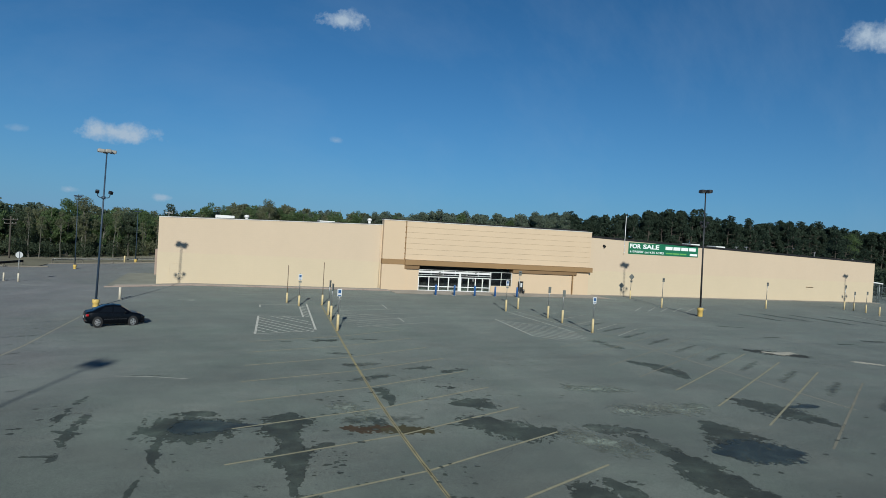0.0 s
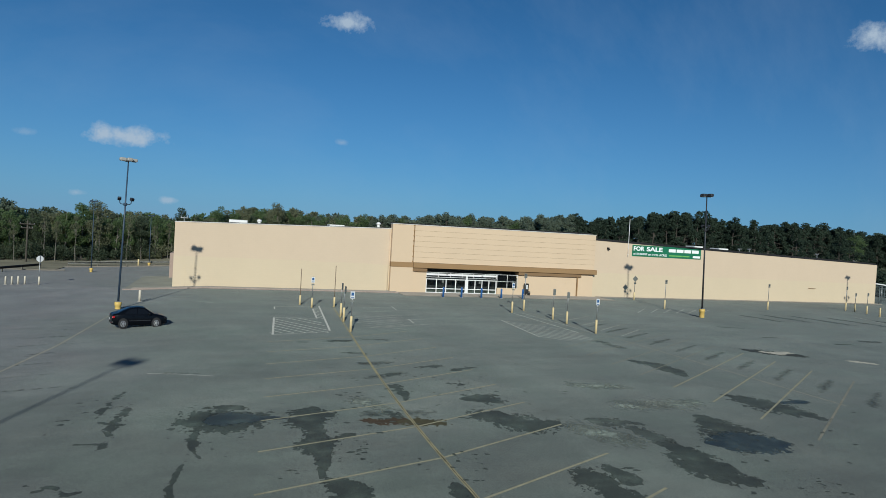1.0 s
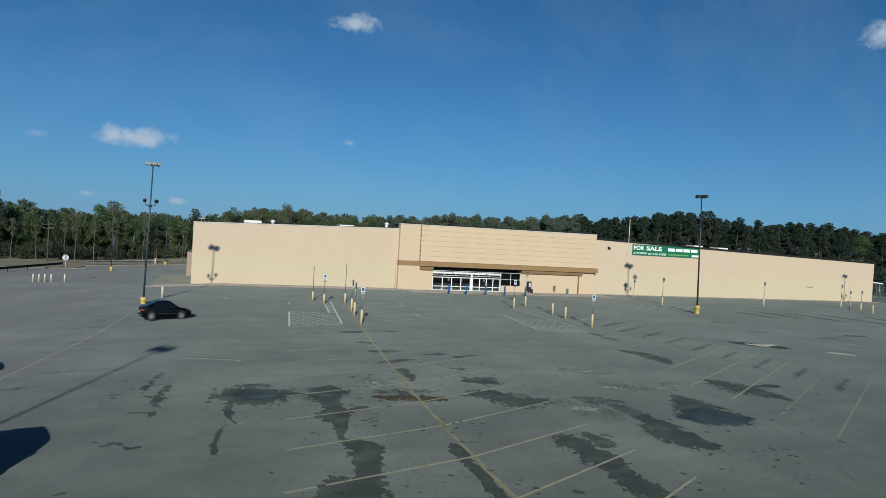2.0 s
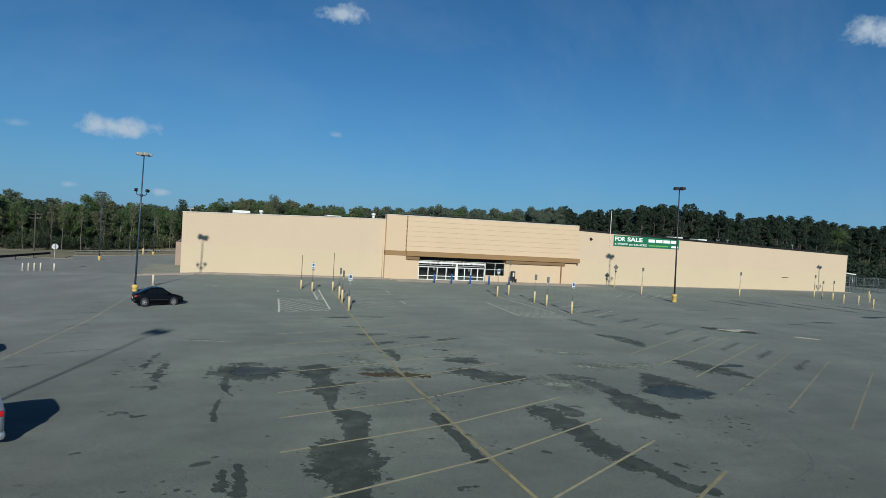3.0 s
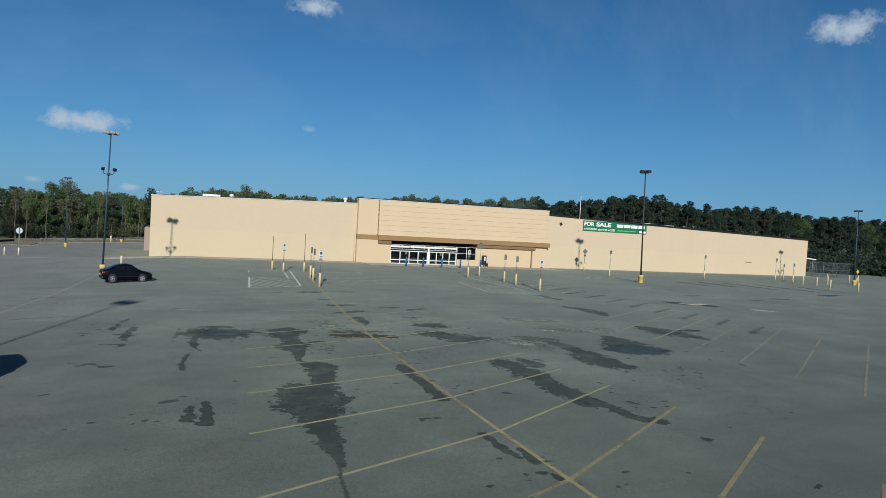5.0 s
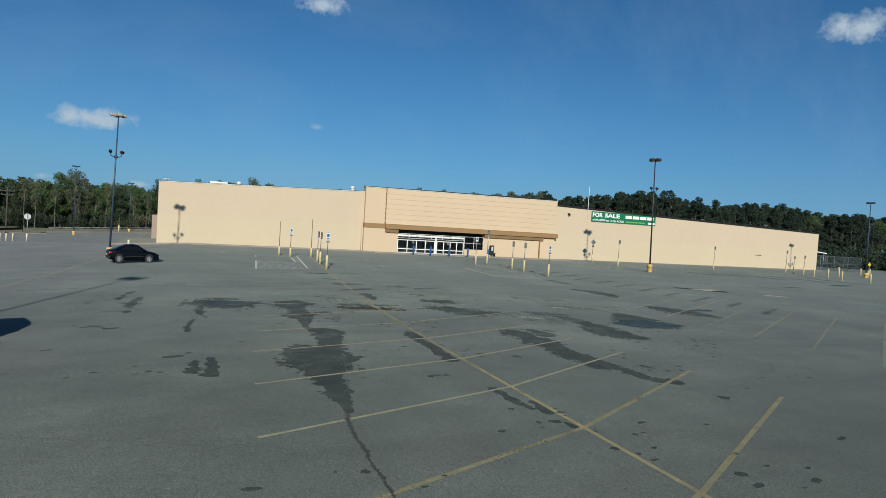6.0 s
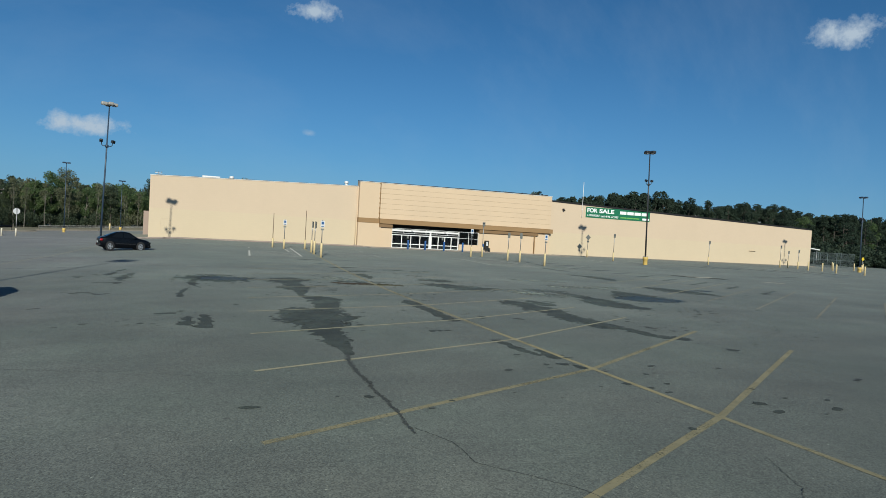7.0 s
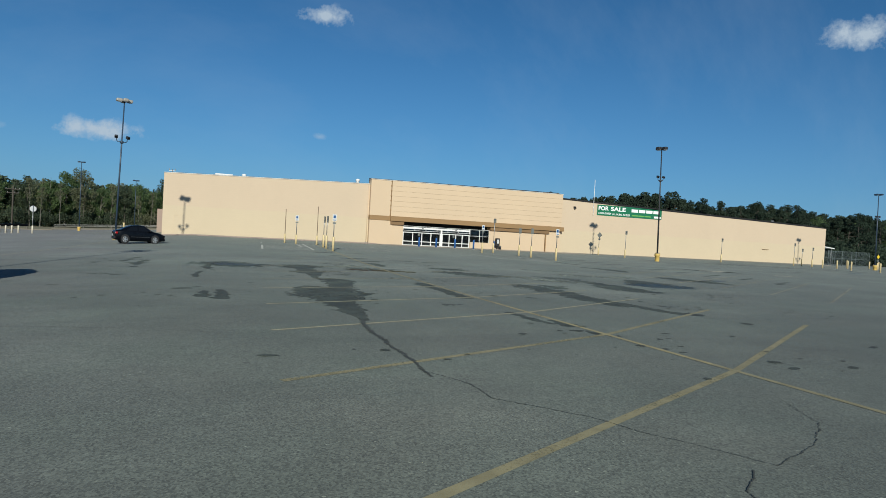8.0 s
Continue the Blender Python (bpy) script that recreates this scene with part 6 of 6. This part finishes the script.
def chain_fence(points, h=2.5):
    u = empty("chain_link_fence", (*points[0], 0))
    o = Vector((*points[0], 0))
    for a, b in zip(points, points[1:]):
        a, b = Vector((*a, 0)) - o, Vector((*b, 0)) - o
        n = max(1, int((b - a).length / 2.8))
        for k in range(n + 1):
            p = a.lerp(b, k / n)
            bm = bmesh.new()
            tube(bm, p, p + Vector((0, 0, h)), 0.04, n=8)
            part("fence_post", bm, M_FENCE, u)
        for z in (0.08, h * 0.5, h - 0.05):
            bm = bmesh.new()
            tube(bm, a + Vector((0, 0, z)), b + Vector((0, 0, z)), 0.025, n=6)
            part("fence_rail", bm, M_FENCE, u)
        d, length = (b - a).normalized(), (b - a).length
        verts, faces = [], []
        s = 0.2
        m = int((length + h) / s)
        for k in range(m):
            for way in (1, -1):
                t0 = k * s - (h if way > 0 else 0)
                x0, z0, x1, z1 = t0, 0.08, t0 + h, h - 0.06
                if way < 0:
                    x0, x1 = k * s, k * s - h
                    z0, z1 = 0.08, h - 0.06
                lo, hi = (max(0, (0 - x0) / (x1 - x0)), min(1, (length - x0) / (x1 - x0))) if x1 > x0 else (max(0, (length - x0) / (x1 - x0)), min(1, (0 - x0) / (x1 - x0)))
                if hi <= lo:
                    continue
                p = a + d * (x0 + (x1 - x0) * lo) + Vector((0, 0, z0 + (z1 - z0) * lo))
                q = a + d * (x0 + (x1 - x0) * hi) + Vector((0, 0, z0 + (z1 - z0) * hi))
                i = len(verts)
                w = Vector((0, 0, 0.008))
                verts += [p - w, q - w, q + w, p + w]
                faces.append((i, i + 1, i + 2, i + 3))
        wire = bake("wire_mesh", verts, faces, M_FENCE, u)
        wire["kind"] = "stuff"
    return tagged(u, "tall galvanised chain link fence enclosing a yard", "fence")


chain_fence(((106.0, FY - 0.3), (116.0, FY - 0.3), (116.0, 14.0)))
chain_fence(((106.1, 5.0), (115.8, 5.0)))
u = empty("lean_to", (108.0, FY + 3.2, 0))
bm = bmesh.new()
box(bm, -1.7, 1.9, -1.5, 1.5, 2.95, 3.12, 0.03, Matrix.Rotation(radians(5), 4, "Y"))
part("roof_sheet", bm, M_WHITE, u)
for x in (-1.5, 1.6):
    for y in (-1.3, 1.3):
        bm = bmesh.new()
        tube(bm, (x, y, 0), (x, y, 2.98 - 0.085 * x), 0.05, n=8)
        part("post", bm, M_GALV, u)
tagged(u, "white lean-to roof on posts behind the fence", "shelter")

bm = bmesh.new()
box(bm, 4.75, 5.89, 11.0, 11.3, -0.4, 2.75, 0.02)
box(bm, 4.75, 5.05, 11.302, 20.0, -0.4, 2.75, 0.02)
tagged(part("enclosure_wall", bm, M_BRICK_PINK), "low pinkish block wall joined to the store side", "wall", kind="structure")


def guard_rail(x0, x1, y, turn=0.0, paint=None, climb=0.0):
    u = empty("guard_rail", (x0, y, 0.0), turn)
    u.rotation_euler.y = radians(-climb)
    n = int((x1 - x0) / 3.8)
    for k in range(n + 1):
        bm = bmesh.new()
        box(bm, (x1 - x0) * k / n - 0.07, (x1 - x0) * k / n + 0.07, 0.05, 0.2, 0.0, 0.72, 0.01)
        part("post", bm, M_BARK, u)
    bm = bmesh.new()
    prof = ((0.40, 0.0), (0.46, -0.07), (0.52, 0.0), (0.60, 0.0), (0.66, -0.07), (0.72, 0.0))
    a = [bm.verts.new((0, py, pz)) for pz, py in prof]
    b = [bm.verts.new((x1 - x0, py, pz)) for pz, py in prof]
    for k in range(len(prof) - 1):
        bm.faces.new((a[k], b[k], b[k + 1], a[k + 1]))
    bmesh.ops.solidify(bm, geom=bm.faces[:], thickness=0.012)
    part("beam", bm, paint or M_RAIL, u)
    return tagged(u, "long galvanised road guard rail on wooden posts", "guard rail")


guard_rail(-10.5, 4.8, 34.8, climb=2.86)
guard_rail(-23.8, 16.4, -8.7, 74.1, M_DARK_METAL)
bm = bmesh.new()
box(bm, -10.6, 5.0, 33.2, 33.5, 0.0, 0.14, 0.02)
tagged(part("kerb", graded(bm), M_WALK), "pale kerb at the edge of the side road", "kerb", kind="structure")
bm = bmesh.new()
box(bm, -62.0, -9.2, 26.6, 26.9, 0.0, 0.12, 0.02)
tagged(part("kerb", graded(bm), M_WALK), "pale kerb along the verge of the side road", "kerb", kind="structure")
# earth verges beyond the kerbs
for x0, x1, y0, y1 in ((-10.6, 5.0, 33.5, 60.0), (-160.0, -10.6, 26.9, 60.0)):
    bm = bmesh.new()
    box(bm, x0, x1, y0, y1, -0.05, 0.07)
    tagged(part("verge", graded(bm), M_EARTH), "bare brown earth verge at the foot of the woods", "verge", kind="structure")


# ---- utility pole and its wires at the foot of the woods ----
u = empty("utility_pole", (-17.6, 42.0, 0.07))
bm = bmesh.new()
tube(bm, (0, 0, 0), (0, 0, 6.3), 0.13, 0.09, 12)
part("pole", bm, M_BARK_DARK, u)
for z, half in ((5.7, 1.0), (5.1, 0.8)):
    bm = bmesh.new()
    box(bm, -half, half, -0.17, -0.06, z, z + 0.13, 0.01)
    arm = part("crossarm", bm, M_BARK_DARK, u)
    for sx in (-half + 0.1, 0.35 * half, half - 0.1):
        bm = bmesh.new()
        lathe(bm, ((0.05, 0.0), (0.06, 0.05), (0.04, 0.12), (0.02, 0.14)), 10, Matrix.Translation((sx, -0.115, z + 0.131)))
        part("insulator", bm, M_GALV, arm)
tagged(u, "weathered wooden utility pole with two crossarms by the woods", "utility pole")


# ---- woods ----
def crown_cloud(rng, lobes, count, size, flat=1.0):
    """Small leaf clumps over a set of lobes: arrays of vertices and quads."""
    c = np.array([l[:3] for l in lobes])
    r = np.array([l[3] for l in lobes])
    which = rng.choice(len(lobes), count, p=r ** 2 / (r ** 2).sum())
    v = rng.normal(size=(count, 3))
    v /= np.linalg.norm(v, axis=1)[:, None]
    depth = rng.random(count) ** 0.35
    p = c[which] + v * (r[which] * depth)[:, None] * np.array([1, 1, flat])
    a = rng.normal(size=(count, 3))
    a /= np.linalg.norm(a, axis=1)[:, None]
    b = np.cross(a, rng.normal(size=(count, 3)))
    b /= np.linalg.norm(b, axis=1)[:, None]
    s = size * (0.55 + 0.9 * rng.random(count))[:, None]
    verts = np.stack([p - a * s, p + b * s * 0.55, p + a * s, p - b * s * 0.55], 1).reshape(-1, 3)
    return verts, np.arange(count * 4).reshape(-1, 4)


def tree_shape(rng, kind, h):
    """Crown arrays and limb list of one tree of height h."""
    limbs = []
    lobes = []
    if kind in ("pine", "far"):
        base = h * rng.uniform(0.25, 0.42)
        w = h * rng.uniform(0.15, 0.22)
        for k in range(22):
            f = k / 21
            z = base + (h * 0.95 - base) * f
            reach = w * (0.55 + 0.6 * math.sin(math.pi * min(1, 0.25 + 0.75 * f))) * (1.15 - (0.35 if kind == "far" else 0.75) * f)
            a = rng.uniform(0, 6.28)
            p = (math.cos(a) * reach * rng.uniform(0.3, 1.0), math.sin(a) * reach * rng.uniform(0.3, 1.0), z)
            lobes.append((*p, h * (rng.uniform(0.055, 0.090) if kind == "far" else rng.uniform(0.035, 0.075))))
            limbs.append(((0, 0, z - 0.3), p))
        verts, faces = crown_cloud(rng, lobes, 3600 if kind == "far" else 2500, h * 0.0125, 0.7)
    elif kind == "slender":
        base = h * rng.uniform(0.45, 0.62)
        for k in range(14):
            f = rng.random()
            z = base + (h * 0.95 - base) * f
            reach = h * 0.11 * math.sin(math.pi * (0.2 + 0.7 * f)) * rng.uniform(0.2, 1.0)
            a = rng.uniform(0, 6.28)
            p = (math.cos(a) * reach, math.sin(a) * reach, z)
            lobes.append((*p, h * rng.uniform(0.03, 0.06)))
            limbs.append(((0, 0, max(base * 0.8, z - h * 0.12)), p))
        verts, faces = crown_cloud(rng, lobes, 700, h * 0.0125, 0.85)
    else:
        base = h * rng.uniform(0.18, 0.40)
        w = h * rng.uniform(0.14, 0.22)
        for k in range(26):
            f = rng.random()
            z = base + (h * 0.93 - base) * f
            reach = w * math.sin(math.pi * (0.18 + 0.74 * f)) * rng.uniform(0.2, 1.0)
            a = rng.uniform(0, 6.28)
            p = (math.cos(a) * reach, math.sin(a) * reach, z)
            lobes.append((*p, h * rng.uniform(0.035, 0.095)))
            if k % 2 == 0:
                limbs.append(((0, 0, max(base * 0.7, z - h * 0.15)), p))
        verts, faces = crown_cloud(rng, lobes, 3600, h * 0.0118, 0.85)
    return verts, faces, limbs


def trunk_mesh(h, limbs, r):
    bm = bmesh.new()
    pts = [(0, 0, 0), (0.012 * h, 0, 0.3 * h), (-0.008 * h, 0.01 * h, 0.62 * h), (0.0, 0.0, 0.93 * h)]
    for k, (a, b) in enumerate(zip(pts, pts[1:])):
        tube(bm, a, b, r * (1 - 0.3 * k), r * (1 - 0.3 * (k + 1)), 7, False)
    for a, b in limbs:
        tube(bm, a, b, r * 0.25, r * 0.08, 4, False)
    return bm


LEAF = {"pine": M_PINE, "far": M_HAZED_PINE, "spring": M_SPRING, "olive": M_OLIVE, "dark": M_DARKLEAF, "slender": M_OLIVE}
WORDS = {"far": "distant pine with haze-paled grey-green needles rising over the store roof", "pine": "tall dark green pine with a bare lower trunk", "spring": "young tree in fresh spring green leaf", "olive": "budding tree with thin olive leaves", "dark": "dense dark green evergreen tree", "slender": "slender pale-stemmed tree with a thin budding crown"}
rng = np.random.default_rng(5)
protos = {}
for kind, n in (("pine", 7), ("far", 6), ("spring", 4), ("olive", 4), ("dark", 3), ("slender", 3)):
    for k in range(n):
        verts, faces, limbs = tree_shape(rng, kind, 10.0)
        u = empty("tree", (0, 0, -0.06))
        part("trunk", trunk_mesh(10.0, limbs, 0.10 if kind == "slender" else 0.15), M_BARK_DARK if kind in ("pine", "far", "dark") else M_BARK, u)
        bake("crown", verts.tolist(), faces.tolist(), LEAF[kind], u)
        tagged(u, WORDS[kind], "tree", group="trees of the wood edge")
        quads = verts.reshape(-1, 4, 3)[::3]
        mid = quads.mean(1, keepdims=True)
        protos.setdefault(kind, []).append([u, verts, faces, False, (mid + (quads - mid) * 1.9).reshape(-1, 3)])

# wood edge: plan points with the height of the trees and how many are pines
EDGE = ((-190, 36, 9.4, 0.1), (-110, 40, 9.4, 0.1), (-60, 43, 9.4, 0.1), (-26, 46, 9.3, 0.15), (-20, 47.5, 8.0, 0.15), (-14, 49, 7.8, 0.15), (-8, 52, 8.7, 0.15), (0, 56, 8.3, 0.15), (8, 62, 9.3, 0.1),
        (14, 80, 10.7, 0.1), (21, 87, 12.3, 0.05), (28, 91, 12.7, 0.05), (36, 86.5, 11.5, 0.3), (46, 81, 11.5, 0.5), (62, 73, 12.2, 0.75), (70, 74, 12.8, 0.8), (77, 75.3, 12.4, 0.85), (90, 78, 13.9, 0.9),
        (101, 80, 15.1, 0.95), (114, 84, 14.7, 1.0), (134, 87, 17.9, 1.0), (150, 88.5, 19.8, 1.0), (166, 89, 18.2, 0.95), (182, 90, 17.0, 0.9), (201, 91, 19.5, 0.8), (230, 91, 18.2, 0.75), (300, 80, 18.0, 0.7))


def edge_at(x):
    cols = list(zip(*EDGE))
    y, h, pines = (float(np.interp(x, cols[0], c)) for c in cols[1:])
    return y, h - grade(x) * 1.05, pines


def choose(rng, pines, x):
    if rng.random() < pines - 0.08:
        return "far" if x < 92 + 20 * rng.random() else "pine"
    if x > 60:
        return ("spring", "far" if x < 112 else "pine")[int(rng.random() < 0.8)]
    return ("spring", "olive", "dark")[int(rng.choice(3, p=(0.46, 0.40, 0.14) if x > 12 else (0.56, 0.22, 0.22)))]


x = -130.0
while x < 262:
    y, h, pines = edge_at(x)
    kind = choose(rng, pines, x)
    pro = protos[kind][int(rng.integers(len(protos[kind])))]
    s = h / 10.0 * (rng.uniform(0.80, 1.05) if x > 14 or rng.random() < 0.85 else rng.uniform(1.05, 1.18))
    place = pose(x, y + rng.uniform(-3, 3), grade(x) - 0.06, rng.uniform(-3, 3), rng.uniform(-3, 3), rng.uniform(0, 360))
    if pro[3]:
        t = copy_thing(pro[0], place)
    else:
        t = pro[0]
        t.matrix_basis = place
        pro[3] = True
    slim = 0.86 if 12 < x < 112 else 1.0
    t.scale = (slim * s * rng.uniform(0.9, 1.15), slim * s * rng.uniform(0.9, 1.15), s)
    x += (2.2 if x < 112 else 3.0) * rng.uniform(0.7, 1.3)
for kind in protos:
    for k, pro in enumerate(protos[kind]):
        if not pro[3]:
            y, h, pines = edge_at(-100 - 6 * k)
            pro[0].matrix_basis = pose(-100 - 6 * k, y - 2, -1.06)
            pro[0].scale = (h / 10,) * 3

# slender pale stems before the deciduous edge
x = -72.0
while x < 9:
    y, h, pines = edge_at(x)
    pro = protos["slender"][int(rng.integers(3))]
    place = pose(x, y - 3.2 + rng.uniform(-1.2, 1.2), grade(x) - 0.06, rng.uniform(-4, 4), rng.uniform(-4, 4), rng.uniform(0, 360))
    t = copy_thing(pro[0], place)
    s = h / 10.0 * rng.uniform(0.6, 0.92)
    t.scale = (s, s, s)
    x += rng.uniform(1.6, 4.4)

# nearer trees beyond the fenced yard
for k in range(26):
    f = k / 25
    kind = "pine"
    pro = protos[kind][int(rng.integers(len(protos[kind])))]
    t = copy_thing(pro[0], pose(121 + 72 * f + rng.uniform(-2, 2), 30 - 38 * f + rng.uniform(-4, 4), -0.06, 0, 0, rng.uniform(0, 360)))
    s = 1.16 * rng.uniform(0.75, 1.15)
    t.scale = (s * 1.1, s * 1.1, s)

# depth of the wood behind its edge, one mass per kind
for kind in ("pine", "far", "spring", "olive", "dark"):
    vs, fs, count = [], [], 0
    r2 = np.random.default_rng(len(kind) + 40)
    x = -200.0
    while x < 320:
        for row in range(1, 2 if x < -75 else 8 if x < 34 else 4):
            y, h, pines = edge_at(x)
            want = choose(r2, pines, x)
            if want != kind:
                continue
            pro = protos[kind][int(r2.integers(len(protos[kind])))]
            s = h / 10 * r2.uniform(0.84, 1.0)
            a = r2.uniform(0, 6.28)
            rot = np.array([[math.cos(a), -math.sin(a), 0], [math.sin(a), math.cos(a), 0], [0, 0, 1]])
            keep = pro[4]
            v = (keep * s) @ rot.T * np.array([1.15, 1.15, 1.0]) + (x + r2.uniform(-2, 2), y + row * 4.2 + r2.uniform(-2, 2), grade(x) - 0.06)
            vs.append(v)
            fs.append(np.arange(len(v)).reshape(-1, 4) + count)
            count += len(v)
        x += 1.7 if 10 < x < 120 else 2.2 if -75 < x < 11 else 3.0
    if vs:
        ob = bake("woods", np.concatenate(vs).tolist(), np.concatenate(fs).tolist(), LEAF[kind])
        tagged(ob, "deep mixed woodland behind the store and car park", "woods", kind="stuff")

# brush along the foot of the wood
vs, fs, count = [], [], 0
r3 = np.random.default_rng(77)
pale = []
x = -180.0
while x < 300:
    y, h, pines = edge_at(x)
    for row in range(5 if -70 < x < 14 else 2):
        tall = h * (r3.uniform(0.18, 0.42) + (0.16 if row > 2 else 0.0) if x < 14 else r3.uniform(0.16, 0.34))
        lobes = [(r3.uniform(-1.6, 1.6), r3.uniform(-1.2, 1.2), tall * r3.uniform(0.2, 0.8), tall * r3.uniform(0.25, 0.45)) for _ in range(6)]
        v, f = crown_cloud(r3, lobes, 250 if x < -70 else 900 if x < 14 else 400, 0.12 if x < 14 else 0.26, 0.9)
        v = v + (x + r3.uniform(-1, 1), y - 2.5 + row * 5 + r3.uniform(-1.5, 1.5), grade(x))
        if x < 14 and r3.random() < 0.22:
            pale.append((v, f))
            continue
        vs.append(v)
        fs.append(f + count)
        count += len(v)
    x += 2.1
tagged(bake("brush", np.concatenate(vs).tolist(), np.concatenate(fs).tolist(), M_DARKLEAF), "tangled dark brush along the foot of the woods", "brush", kind="stuff")
vs, fs, count = [], [], 0
for v, f in pale:
    vs.append(v)
    fs.append(f + count)
    count += len(v)
tagged(bake("brush", np.concatenate(vs).tolist(), np.concatenate(fs).tolist(), M_OLIVE), "pale budding undergrowth along the foot of the woods", "brush", kind="stuff")
vs, fs, count = [], [], 0
for k in range(14):
    lobes = [(r3.uniform(-1, 1), r3.uniform(-1, 1), r3.uniform(0.5, 2.2), r3.uniform(0.6, 1.1)) for _ in range(6)]
    v, f4 = crown_cloud(r3, lobes, 420, 0.22, 0.9)
    vs.append(v + (107.5 + 0.9 * k, 16.0 + r3.uniform(-1, 1), 0.0))
    fs.append(f4 + count)
    count += len(v)
for k in range(46):
    tall = r3.uniform(2.2, 4.2)
    lobes = [(r3.uniform(-2, 2), r3.uniform(-1.5, 1.5), tall * r3.uniform(0.2, 0.8), tall * r3.uniform(0.25, 0.45)) for _ in range(6)]
    v, f4 = crown_cloud(r3, lobes, 500, 0.26, 0.9)
    vs.append(v + (117.5 + (k % 23) * 1.3 + r3.uniform(-1, 1), 17.5 + 4 * (k // 23) - 0.7 * (k % 23) + r3.uniform(-2, 2), 0.0))
    fs.append(f4 + count)
    count += len(v)
for k in range(60):
    f = k / 59
    tall = r3.uniform(2.5, 5.0)
    lobes = [(r3.uniform(-2, 2), r3.uniform(-1.5, 1.5), tall * r3.uniform(0.2, 0.8), tall * r3.uniform(0.25, 0.45)) for _ in range(6)]
    v, f4 = crown_cloud(r3, lobes, 500, 0.3, 0.9)
    vs.append(v + (119 + 76 * f + r3.uniform(-1, 1), 27 - 38 * f + r3.uniform(-3, 3), 0.0))
    fs.append(f4 + count)
    count += len(v)
tagged(bake("brush", np.concatenate(vs).tolist(), np.concatenate(fs).tolist(), M_PINE), "dense dark evergreen brush beyond the fenced yard", "brush", kind="stuff")
